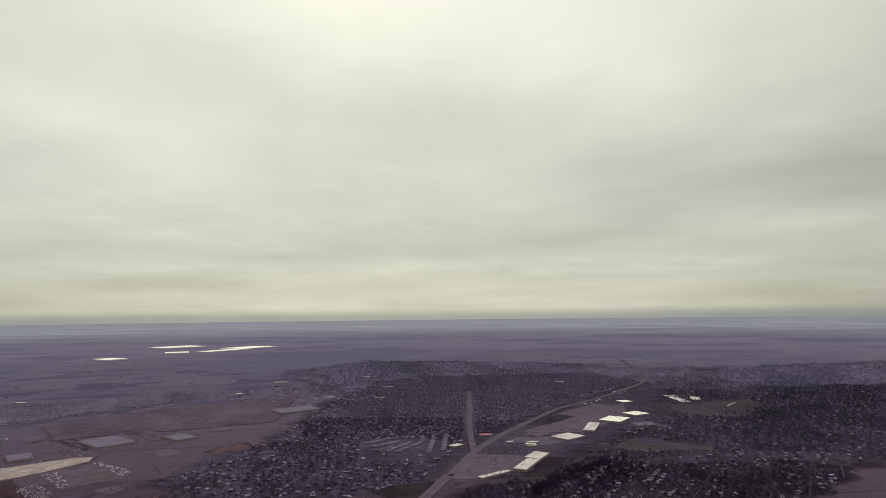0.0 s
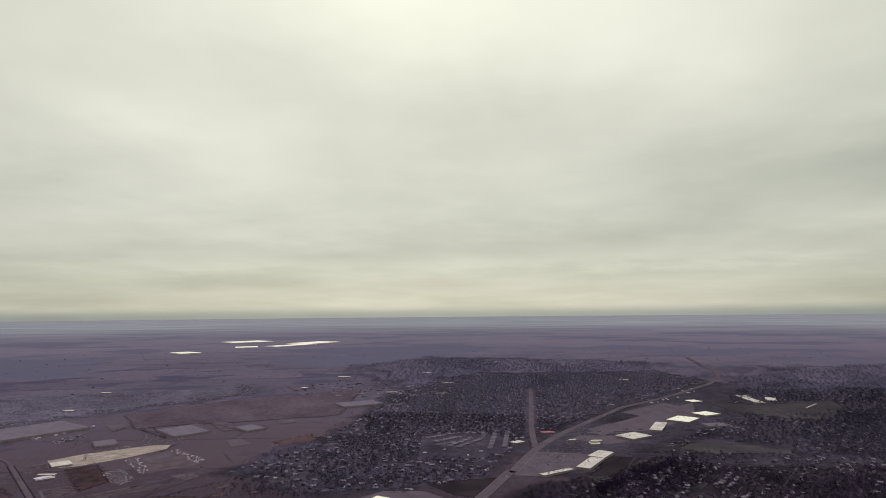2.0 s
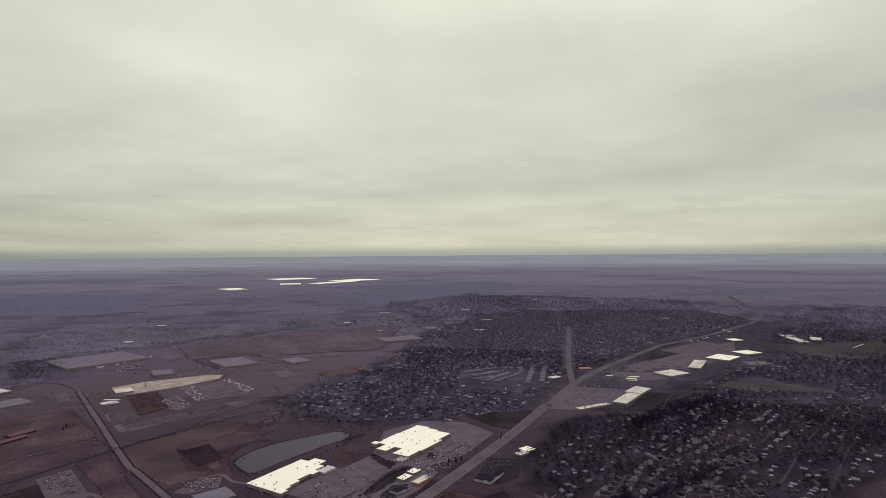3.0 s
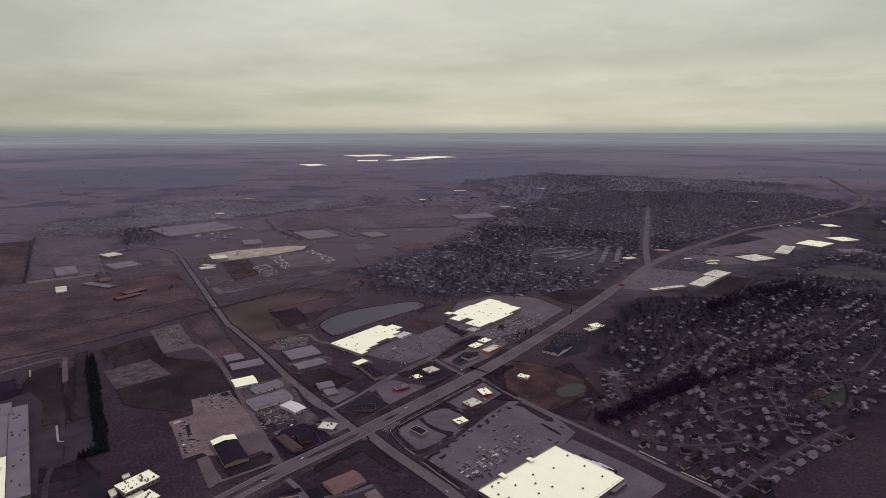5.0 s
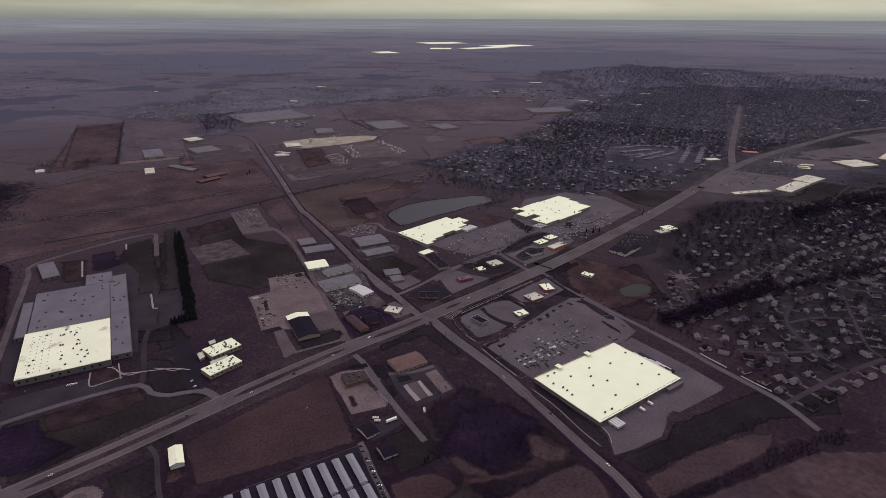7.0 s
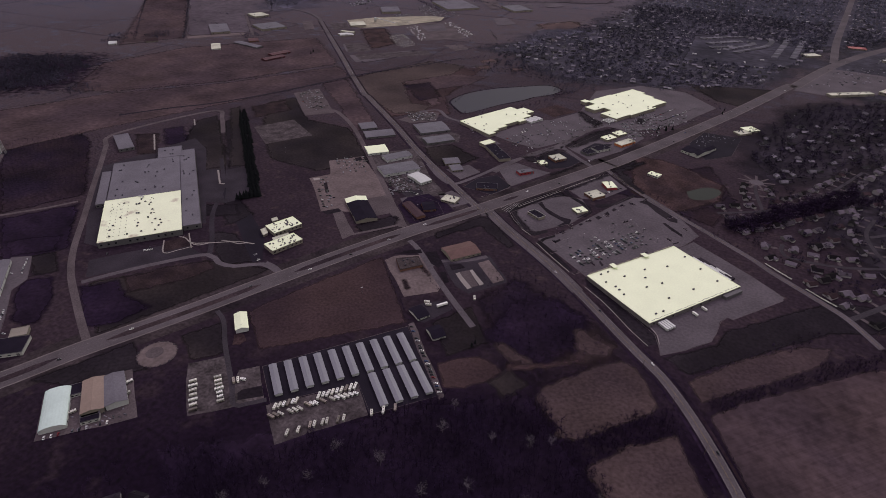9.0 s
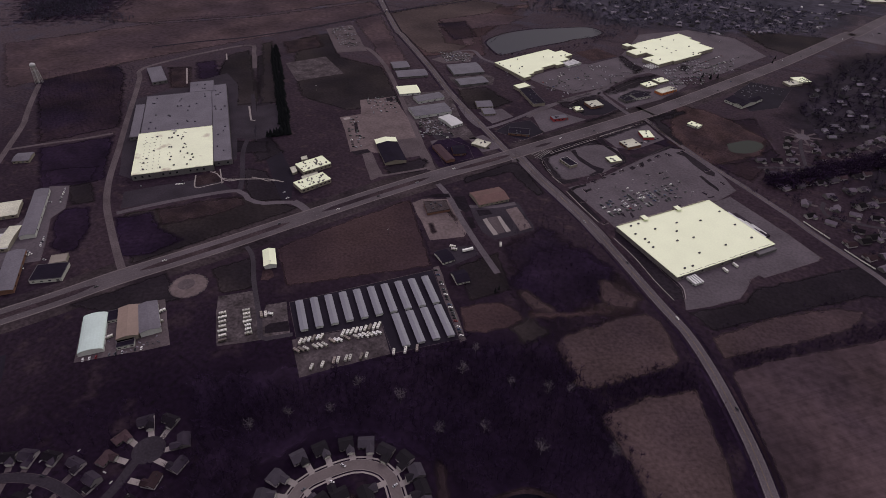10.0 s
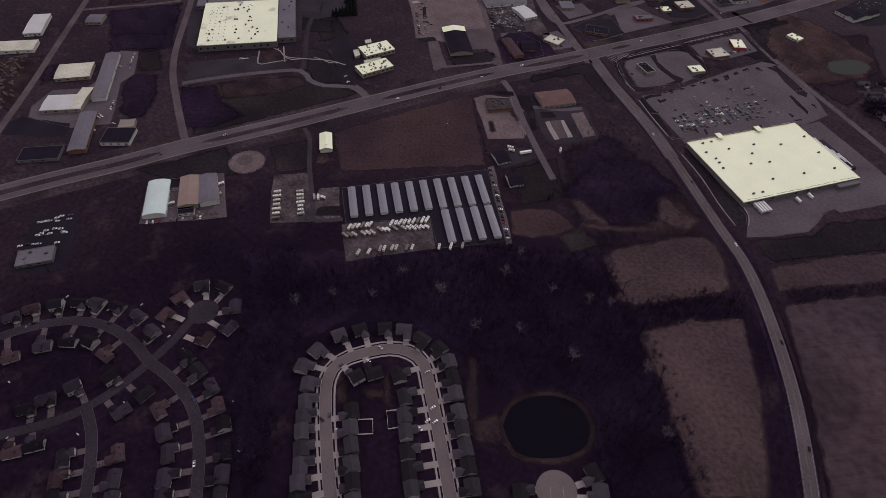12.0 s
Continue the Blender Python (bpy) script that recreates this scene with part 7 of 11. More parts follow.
EAST_ROADS = [smooth(p, 12) for p in (
    [(80.9, 832.3), (141.4, 877.8), (186.3, 930.3), (232.9, 1017.6), (278.1, 1138.5)],
    [(141.4, 877.8), (125.3, 936.7), (116.2, 986.5)],
    [(347.0, 751.0), (311.0, 789.9), (282.1, 871.6), (293.3, 940.8)],
    [(311.0, 789.9), (248.9, 757.7), (184.4, 749.8), (178.3, 783.2)],
    [(400.3, 812.6), (383.8, 835.1), (378.8, 929.5), (377.7, 1021.1)],
    [(278.1, 1138.5), (341.9, 1087.4), (401.2, 1055.6), (523.2, 1102.5)],
    [(576.2, 1303.0), (468.4, 1211.6), (396.8, 1137.7)],
    [(378.8, 929.5), (327.2, 909.7), (286.4, 873.2)],
)]
for line in EAST_ROADS:
    road("road", line, 5.6, "suburb_street", 0.12, "grey street of the large suburb")
taken = []
rng = random.Random(31)
for line in EAST_ROADS + [SUBURB_ROAD]:
    run = 0.0
    nrm = sides(line)
    for i in range(len(line) - 1):
        run += (line[i + 1] - line[i]).length
        if run < 21:
            continue
        run = 0.0
        for s in (1, -1):
            p = line[i] + nrm[i] * s * rng.uniform(19, 23)
            if any((p - o).length < 18 for o in taken) or any((nearest(r, p) - p).length < 14 for r in EAST_ROADS + [SUBURB_ROAD, STORE_ROAD]):
                continue
            taken.append(p)
            q = nearest(line, p)
            street([tuple(p)], line, OLD, "houses of the large suburb", 4.0, "gravel", len(taken))
c, s = math.cos(radians(51.2)), math.sin(radians(51.2))
lo, hi = Vector((EAST[0][0] - 300, EAST[0][1] - 300)), 0
for i in range(60):
    for j in range(40):
        a, b = i * 20.5 - 350, j * 33 - 650
        q = Vector((240 + a * c - b * s + rng.uniform(-3, 3), 650 + a * s + b * c + rng.uniform(-3, 3)))
        if len(taken) < 265 and inside(np.array([tuple(q)]), EAST)[0] and all((q - o).length > 18 for o in taken) and all((nearest(r, q) - q).length > 13 for r in EAST_ROADS + [SUBURB_ROAD, STORE_ROAD]):
            taken.append(q)
            put_house(rng.choice(OLD), q.x, q.y, 51.2 + rng.choice((0, 180)) + rng.uniform(-8, 8), "houses of the large suburb")


# ---- vehicles ----
def car_paint(name, colour):
    m = material(name, colour, 0.35, 0.03, 0.5, 2.0)
    m.node_tree.nodes["Principled BSDF"].inputs["Coat Weight"].default_value = 0.1
    m.node_tree.nodes["Principled BSDF"].inputs["Specular IOR Level"].default_value = 0.15
    return m


for name, colour in (("paint_silver", (0.42, 0.42, 0.43)), ("paint_pearl", (0.72, 0.72, 0.69)), ("paint_black", (0.015, 0.015, 0.018)), ("paint_grey", (0.09, 0.09, 0.1)), ("paint_blue", (0.03, 0.05, 0.12)), ("paint_maroon", (0.16, 0.02, 0.025))):
    M[name] = car_paint(name, colour)


def wheels(parent, xs, ys, r, w=0.25):
    bm = bmesh.new()
    for x in xs:
        for y in ys:
            drum(bm, 0, 0, -w / 2, r, r, w, 8, pose(x, y, r, 90, 0, 0))
    part("running_gear", bm, "rubber", parent)["kind"] = "stuff"


def build_car(paint, word):
    ob = tagged(base("car", 0, 0), word + " parked on asphalt", "car", "parked cars")
    bm = bmesh.new()
    prof = ((-2.25, 0.3), (2.25, 0.3), (2.3, 0.62), (1.2, 0.88), (-1.9, 0.92), (-2.3, 0.8))
    rows = [[bm.verts.new((x, s * 0.9, z)) for x, z in prof] for s in (-1, 1)]
    for i in range(6):
        j = (i + 1) % 6
        bm.faces.new((rows[0][i], rows[0][j], rows[1][j], rows[1][i]))
    bm.faces.new(rows[0])
    bm.faces.new(rows[1])
    box(bm, -0.42, 0, 1.41, 1.5, 1.3, 0.05)
    part("body", bm, paint, ob)
    bm = bmesh.new()
    low = [bm.verts.new(p) for p in ((1.15, -0.82, 0.88), (1.15, 0.82, 0.88), (-1.85, 0.82, 0.91), (-1.85, -0.82, 0.91))]
    top = [bm.verts.new(p) for p in ((0.35, -0.66, 1.4), (0.35, 0.66, 1.4), (-1.2, 0.66, 1.42), (-1.2, -0.66, 1.42))]
    for i in range(4):
        j = (i + 1) % 4
        bm.faces.new((low[i], low[j], top[j], top[i]))
    part("cabin_glass", bm, "window_glass", ob)
    wheels(ob, (-1.4, 1.4), (-0.85, 0.85), 0.33, 0.22)
    return ob


CARS = []
for paint, word in (("paint_silver", "silver saloon car"), ("paint_pearl", "white saloon car"), ("paint_black", "black saloon car"), ("paint_grey", "dark grey saloon car"), ("paint_blue", "dark blue saloon car"), ("paint_maroon", "maroon saloon car")):
    CARS.append([paint, word, None])


def put_car(x, y, angle, rng, z=0.12, mix=(2, 3, 10, 6, 2, 1)):
    spec = CARS[rng.choices(range(6), mix)[0]]
    m = pose(x, y, z, 0, 0, angle)
    if spec[2] is None:
        spec[2] = build_car(spec[0], spec[1])
        spec[2].matrix_basis = m
    else:
        copy_thing(spec[2], m)


rng = random.Random(8)
front = STORE_L
uang = math.degrees(math.atan2(su.y, su.x))
bm = bmesh.new()
for j in range(9):
    u = 10 + j * 16.5
    for k in range(26):
        for s in (-1, 1):
            p = front + su * (u + s * 2.6) + sv * (26 + k * 2.75)
            a, b = p - su * s * 0.1, p + su * s * 5.0
            w = sv * 0.06
            bm.faces.new([bm.verts.new((*q, 0.13)) for q in (a + w, a - w, b - w, b + w)])
            full = 1.1 if (k < 11 and 1 <= j <= 4) else 0.85 if k < 13 and j < 8 else 0.07
            if rng.random() < full * 0.62:
                c = p + su * s * 2.5 + sv * 1.37
                put_car(c.x, c.y, uang + rng.choice((0, 180)) + rng.uniform(-3, 3), rng)
tagged(part("bay_lines", bm, "worn_white"), "thin white parking bay lines", "road marking", kind="structure")


def row_of_cars(a, b, n, turn, seed, chance=0.7, z=0.12):
    rng = random.Random(seed)
    a, b = Vector(a), Vector(b)
    ang = math.degrees(math.atan2((b - a).y, (b - a).x)) + turn
    for k in range(n):
        if rng.random() < chance:
            p = a.lerp(b, (k + 0.5) / n)
            put_car(p.x, p.y, ang + rng.uniform(-5, 5), rng, z)


for n, (a, b, k, turn, ch) in enumerate(itertools.chain((((-173.1, 348.5), (-88.5, 275.1), 26, 70, 0.75), ((-133.3, 1184.2), (-90.8, 1315.6), 14, 90, 0.7), ((-115.4, 1161.7), (-72.5, 1288.7), 14, 90, 0.7), ((-98.9, 1143.8), (-55.5, 1267.2), 14, 90, 0.5), ((-94.3, 1220.9), (-53.5, 1344.9), 14, 90, 0.5), ((-314.2, 910.8), (-289.6, 1005.7), 12, 90, 0.5), ((-310.8, 962.1), (-261.5, 1073.3), 14, 90, 0.4), ((-337.3, 934.9), (-318.5, 1013.1), 10, 90, 0.4), ((-527.0, 585.4), (-444.5, 512.0), 14, 80, 0.5), ((-475.5, 554.7), (-454.6, 551.2), 6, 90, 0.6), ((-412.8, 658.2), (-385.9, 697.0), 10, 80, 0.7),),
    (((-385.9, 636.4), (-350.5, 634.1), 9, 80, 0.7), ((-839.9, 890.2), (-774.9, 884.5), 10, 80, 0.5), ((-570.7, 936.2), (-535.8, 985.0), 16, 60, 0.9), ((-553.7, 921.8), (-519.0, 969.7), 16, 60, 0.8), ((-621.2, 244.4), (-574.7, 300.4), 12, 90, 0.2), ((-242.5, 858.0), (-213.5, 855.5), 6, 60, 0.6), ((-308.1, 653.7), (-277.1, 640.5), 7, 60, 0.7), ((-165.7, 901.0), (-147.7, 943.4), 6, 60, 0.5), ((-371.1, 33.8), (-335.6, 79.9), 10, 90, 0.4), ((-171.9, 633.2), (-151.3, 675.1), 7, 90, 0.4), ((-91.7, 802.9), (-72.5, 839.0), 6, 90, 0.6),))):
    row_of_cars(a, b, k, turn, 60 + n, ch)
# traffic on the highway and cars by the kerbs of the streets
rng = random.Random(77)
hn = sides(HIGHWAY)
for i in range(6, len(HIGHWAY) - 12, 3):
    if rng.random() < 0.6:
        s = rng.choice((-1, 1))
        p = HIGHWAY[i] + hn[i] * s * rng.choice((4.0, 7.4))
        put_car(p.x, p.y, math.degrees(math.atan2(-hn[i].x, hn[i].y)) + (0 if s < 0 else 180), rng, 0.2)
for line in (LOOP_ROAD, HILL_ROAD, CROSS_ROAD):
    nn = sides(line)
    for i in range(4, len(line) - 2, 6):
        if rng.random() < 0.6:
            s = rng.choice((-1, 1))
            p = line[i] + nn[i] * s * 3.3
            put_car(p.x, p.y, math.degrees(math.atan2(-nn[i].x, nn[i].y)), rng, 0.16)


M["rv_cream"] = material("rv_cream", (0.50, 0.49, 0.44), 0.6, 0.15, 0.2, 1.0, per_thing=0.25)
M["rv_tan"] = material("rv_tan", (0.20, 0.17, 0.15), 0.6, 0.15, 0.2, 1.0, per_thing=0.4)


def build_rv(kind):
    long = {"motorhome": 9.0, "caravan": 7.4, "van": 6.0, "trailer": 8.2}[kind]
    word = {"motorhome": "white motorhome with dark windscreen in a gravel yard", "caravan": "white travel trailer parked in a gravel yard", "van": "small white camper parked in a gravel yard", "trailer": "dull tan travel trailer in a gravel yard"}[kind]
    ob = tagged(base(kind if kind != "van" else "camper", 0, 0), word, kind if kind != "van" else "camper", "parked motorhomes and trailers")
    bm = bmesh.new()
    box(bm, 0, 0, 0.55, long, 2.5, 2.5, bevel=0.18)
    part("body", bm, {"motorhome": "paint_white", "caravan": "rv_cream", "van": "paint_pearl", "trailer": "rv_tan"}[kind], ob)
    bm = bmesh.new()
    box(bm, long / 2 - 0.02, 0, 1.6, 0.12, 2.1, 0.9)
    part("windscreen", bm, "window_glass", ob)
    first = None
    for s in (-1, 1):
        if first is None:
            bm = bmesh.new()
            for x in (-long * 0.3, 0, long * 0.25):
                box(bm, x, 0, -0.3, 1.1, 0.12, 0.6)
            first = part("window_band", bm, "window_glass", ob)
            first.matrix_basis = pose(0, s * 1.26, 1.9)
        else:
            share(first, ob, pose(0, s * 1.26, 1.9))
    first = None
    for x in (-long * 0.22, long * 0.2):
        bm = bmesh.new()
        if first is None:
            box(bm, 0, 0, 0, 1.0, 0.8, 0.3, bevel=0.06)
            first = part("roof_vent", bm, "grey_wall", ob)
            first.matrix_basis = pose(x, 0, 3.05)
        else:
            bm.free()
            share(first, ob, pose(x, 0, 3.05))
    bm = bmesh.new()
    for s in (-1, 1):
        box(bm, 0, s * 1.25, 0.95, long * 0.94, 0.05, 0.35)
    part("stripe", bm, "brown_metal" if kind == "caravan" else "dark_metal", ob)
    wheels(ob, (-long * 0.22, long * 0.3) if kind != "caravan" else (-0.5, 0.4), (-1.1, 1.1), 0.42)
    return ob


RVS = {}


def put_rv(x, y, angle, rng):
    kind = rng.choice(("motorhome", "caravan", "caravan", "van", "trailer"))
    m = pose(x, y, 0.1, 0, 0, angle)
    if kind not in RVS:
        RVS[kind] = build_rv(kind)
        RVS[kind].matrix_basis = m
    else:
        copy_thing(RVS[kind], m)


rng = random.Random(12)
for a, b, n, c, d, ch in itertools.chain((((-217.4, 172.9), (-204.7, 190.6), 5, (-214.1, 168.7), (-218.0, 179.7), 0.9), ((-204.7, 190.6), (-203.1, 192.9), 1, (-214.1, 168.7), (-218.0, 179.7), 0.9), ((-190.8, 206.1), (-165.7, 239.6), 9, (-214.1, 168.7), (-218.0, 179.7), 0.9), ((-211.8, 161.8), (-192.2, 187.4), 7, (-213.7, 163.9), (-203.9, 164.2), 0.9), ((-192.5, 192.3), (-184.0, 200.6), 3, (-213.7, 163.9), (-203.9, 164.2), 0.9), ((-182.3, 203.7), (-180.5, 206.7), 1, (-213.7, 163.9), (-203.9, 164.2), 0.9), ((-176.9, 210.3), (-158.5, 231.5), 6, (-213.7, 163.9), (-203.9, 164.2), 0.9), ((-188.3, 151.0), (-175.3, 167.3), 4, (-184.8, 148.8), (-189.2, 156.9), 0.9),),
    (((-172.6, 173.7), (-160.0, 189.0), 5, (-184.8, 148.8), (-189.2, 156.9), 0.9), ((-155.1, 192.5), (-148.4, 200.9), 2, (-184.8, 148.8), (-189.2, 156.9), 0.9), ((-135.4, 213.6), (-111.8, 239.6), 3, (-184.8, 148.8), (-189.2, 156.9), 0.9), ((-315.0, 158.1), (-277.9, 128.1), 7, (-298.4, 138.9), (-293.0, 147.0), 0.9), ((-297.9, 174.9), (-264.9, 150.5), 7, (-285.2, 159.7), (-279.7, 167.3), 0.9), ((-279.1, 176.7), (-273.1, 182.7), 2, (-275.0, 173.4), (-283.1, 180.4), 0.9),)):
    a, b = Vector(a), Vector(b)
    lean = Vector(d) - Vector(c)
    ang = math.degrees(math.atan2(lean.y, lean.x))
    for k in range(n):
        if rng.random() < ch:
            p = a.lerp(b, (k + 0.5) / n)
            put_rv(p.x, p.y, ang + rng.uniform(-5, 5), rng)


# ---- trees ----
def prism_into(v, t, a, b, ra, rb):
    a, b = np.array(a, float), np.array(b, float)
    d = (b - a) / max(np.linalg.norm(b - a), 1e-6)
    s = np.cross(d, (0.3, 0.8, 0.52))
    s /= np.linalg.norm(s)
    u = np.cross(d, s)
    k = len(v)
    for p, r in ((a, ra), (b, rb)):
        for i in range(3):
            w = 2 * math.pi * i / 3
            v.append(p + (s * math.cos(w) + u * math.sin(w)) * r)
    for i in range(3):
        j = (i + 1) % 3
        t.extend(((k + i, k + j, k + 3 + j), (k + i, k + 3 + j, k + 3 + i)))


def blade_into(v, t, a, b, ra, rb):
    a, b = np.array(a, float), np.array(b, float)
    s = np.cross(b - a, (0.5, 0.6, -0.62))
    s /= max(np.linalg.norm(s), 1e-6)
    k = len(v)
    v.extend((a + s * ra, a - s * ra, b - s * rb, b + s * rb))
    t.extend(((k, k + 1, k + 2), (k, k + 2, k + 3)))


def bare_tree(seed, limbs=8, twigs=4, finer=0, thick=1.0, stem=1.0, fine_twigs=False):
    """A leafless tree one metre high: (trunk), (limbs and twigs)."""
    rng = random.Random(seed)
    tv, tt, v, t = [], [], [], []
    prism_into(tv, tt, (0, 0, -0.02), (0.01, 0.0, 0.45), 0.022 * stem, 0.014 * stem)
    prism_into(tv, tt, (0.01, 0, 0.45), (0.0, 0.02, 0.8), 0.014 * stem, 0.006 * stem)
    for k in range(limbs):
        h = rng.uniform(0.25, 0.7)
        w = 2.4 * k + rng.uniform(-0.4, 0.4)
        reach = rng.uniform(0.22, 0.38) * (1.15 - h * 0.5)
        tip = (math.cos(w) * reach, math.sin(w) * reach, h + rng.uniform(0.15, 0.32))
        (prism_into if fine_twigs else blade_into)(v, t, (0, 0, h), tip, 0.011 * thick, 0.005 * thick)
        for _ in range(twigs):
            f = rng.uniform(0.35, 1.0)
            s = [tip[0] * f, tip[1] * f, h + (tip[2] - h) * f]
            e = [s[0] + rng.uniform(-0.14, 0.14), s[1] + rng.uniform(-0.14, 0.14), s[2] + rng.uniform(0.04, 0.18)]
            (prism_into if fine_twigs else blade_into)(v, t, s, e, 0.006 * thick, 0.003 * thick)
            for _ in range(finer):
                g = [e[0] + rng.uniform(-0.1, 0.1), e[1] + rng.uniform(-0.1, 0.1), e[2] + rng.uniform(-0.02, 0.1)]
                prism_into(v, t, e, g, 0.004 * thick, 0.002 * thick)
    return (np.array(tv), np.array(tt)), (np.array(v), np.array(t))


def whole(seed, **kw):
    (a, b), (c, d) = bare_tree(seed, **kw)
    return np.concatenate([a, c]), np.concatenate([b, d + len(a)])


def full_crown(seed, sprays=46):
    """A grown bare tree from far off: a tapered stem under a loose crown of many twig sprays."""
    gen = np.random.default_rng(9000 + seed)
    v, t = [], []
    prism_into(v, t, Vector((0, 0, 0)), Vector((0.01, 0, 0.42)), 0.022, 0.012)
    lean = gen.normal(0, 0.05, 2)
    for k in range(sprays):
        d = gen.normal(0, 1, 3)
        d *= (0.35 + 0.65 * gen.random() ** 0.5) / np.linalg.norm(d)
        c = np.array((d[0] * 0.40 + lean[0], d[1] * 0.40 + lean[1], 0.60 + d[2] * 0.38))
        n = len(v)
        for q in range(3):
            v.append(tuple(c + gen.normal(0, 0.075, 3)))
        t.append((n, n + 1, n + 2))
    return np.array([tuple(p) for p in v], float), np.array(t)


def woods(label, poly, spacing, seed, low, high, mat="twigs", keep_off=(), kinds=3, broad=1.0, rough_edge=0, fade=0.0, crown=False, **kw):
    p, rng = sprinkle(ragged(poly, rough_edge or spacing * 1.6, seed), spacing, seed, keep_off)
    if fade:
        clump = np.array([noise.noise(Vector((x, y, seed * 3.7)) / (fade * 0.8)) for x, y in p])
        p = p[rng.random(len(p)) < np.clip(0.25 + reach_in(p, poly) / fade + clump * 1.3, 0.0, 1.0)]
    if not len(p):
        return
    pick = rng.integers(0, kinds, len(p))
    root = tagged(base("woods", 0, 0), label, "woods", kind="stuff")
    for k in range(kinds):
        q = p[pick == k]
        if len(q):
            h = rng.uniform(low, high, len(q))
            w = h * rng.uniform(0.9, 1.4, len(q)) * broad
            strew("trees", full_crown(seed * 10 + k) if crown else whole(seed * 10 + k, **kw), q, np.stack([w, w, h], 1), rng.uniform(0, 6.28, len(q)), mat, root)["kind"] = "stuff"


ALL_ROADS = [(HIGHWAY, 18), (CROSS_ROAD, 10), (STORE_ROAD, 8), (SUBURB_ROAD, 7), (HILL_ROAD, 9), (LOOP_ROAD, 28), (COURT_ROAD, 9), (LANE_ROAD, 8), (DROP_ROAD, 8), (NORTH_ROAD, 18)]
woods("bare dark winter woods between storage yard and houses", [(-262.6, 84.4), (-185.2, 133.8), (-130.1, 202.5), (-81.2, 265.8), (-11.3, 317.7), (49.3, 275.1), (90.4, 233.2), (119.6, 218.0), (171.5, 167.4), (129.5, 127.9), (100.2, 147.7), (76.3, 176.8), (34.4, 165.1), (10.6, 135.2), (-9.7, 137.7), (-45.9, 149.9), (-87.9, 143.4), (-131.4, 114.6), (-146.2, 74.5), (-135.5, 32.8), (-51.6, -42.7), (-66.1, -56.3), (-180.0, 21.5)], 5.6, 3, 8, 15, "twigs", [(LOOP_ROAD, 36)], limbs=8, twigs=4, thick=1.3)
woods("line of bare trees between two pastures", [(44.2, 283.6), (70.5, 320.7), (113.0, 368.1), (126.1, 350.6), (89.4, 311.8), (63.2, 271.1)], 4.0, 4, 5, 10, limbs=8, twigs=4, thick=1.4)
woods("dark hedge of bare trees between fields", [(113.2, 428.2), (170.3, 501.3), (245.4, 598.9), (248.8, 587.2), (171.8, 491.7), (118.7, 422.1)], 4.0, 5, 2, 5, limbs=8, twigs=4, thick=1.5)
woods("dark hedge of bare trees between fields", [(140.1, 401.0), (192.4, 462.5), (239.3, 522.3), (283.5, 572.6), (321.0, 604.1), (320.4, 577.4), (226.7, 484.4), (147.7, 390.2)], 3.6, 6, 4, 8, limbs=8, twigs=4, thick=1.5)
woods("bare trees and shrubs of a neglected plot", [(-201.2, 614.1), (-153.8, 581.4), (49.9, 420.9), (-11.4, 333.5), (-45.2, 322.8), (-136.1, 444.2), (-145.8, 534.2)], 9, 7, 3, 8, limbs=7, twigs=4, thick=1.4)
woods("bare trees round gardens", [(-425.6, -98.9), (-245.0, 65.9), (-63.2, -53.6), (-197.7, -180.3)], 13, 8, 6, 12, keep_off=ALL_ROADS, limbs=8, twigs=4, thick=1.2)
woods("bare grove beyond brown fields", [(-1828.5, 692.0), (-1743.5, 801.7), (-1599.4, 882.2), (-1391.2, 660.4), (-1501.4, 534.4)], 10, 9, 8, 13, "east_twigs", rough_edge=25, fade=60, crown=True)
woods("bare shrubs on a dark plot behind the factory", [(-1162.6, 391.6), (-1059.4, 523.4), (-994.4, 499.8), (-814.5, 339.4), (-870.4, 246.7)], 7, 10, 2, 5, limbs=7, twigs=3, thick=1.5)
woods("belt of bare trees behind the shops", [(-665.1, 1320.1), (-534.6, 1507.8), (-348.4, 1543.1), (-133.4, 1661.9), (-4.6, 1542.4), (-58.7, 1485.2), (-212.9, 1474.8), (-308.2, 1354.4), (-345.7, 1193.2), (-410.8, 1326.4), (-499.5, 1339.9)], 9, 11, 4, 9, "town_twigs", fade=40, limbs=8, twigs=4, thick=1.6, stem=0.4, broad=1.5)
woods("bare street trees of the large suburb", EAST, 19, 12, 6, 11, "suburb_twigs", [(r, 6) for r in EAST_ROADS] + [(SUBURB_ROAD, 7)], crown=True)
woods("belt of bare trees along the suburb", [(98.3, 781.0), (172.5, 905.9), (272.1, 1060.5), (272.5, 1006.2), (181.2, 853.6), (132.0, 778.5)], 6, 13, 8, 13, crown=True)
woods("bare trees beside the highway", [(77.1, 1223.4), (171.7, 1521.8), (313.8, 1604.9), (479.3, 1640.0), (751.1, 1965.6), (655.2, 1602.3), (279.3, 1155.2), (153.4, 960.4), (86.6, 1081.1)], 17, 14, 9, 15, "suburb_twigs", [(HIGHWAY, 25)], crown=True, fade=30)

TOWN = [(-408.6, 1421.1), (-120.3, 1463.4), (34.9, 1597.5), (175.6, 2133.7), (451.3, 2533.1), (985.7, 3335.6), (1431.5, 4073.9), (1218.4, 4740.6), (-57.2, 4495.8), (-495.9, 3471.6), (-534.0, 2734.3), (-552.2, 1945.0), (-711.6, 1600.7)]
EAST_TOWN = [(374.6, 1428.0), (285.0, 1135.0), (470.0, 1362.0), (660.0, 1575.0), (490.0, 930.0), (744.4, 1187.5), (1400.0, 1745.0), (640.0, 1800.0), (446.2, 1657.7)]
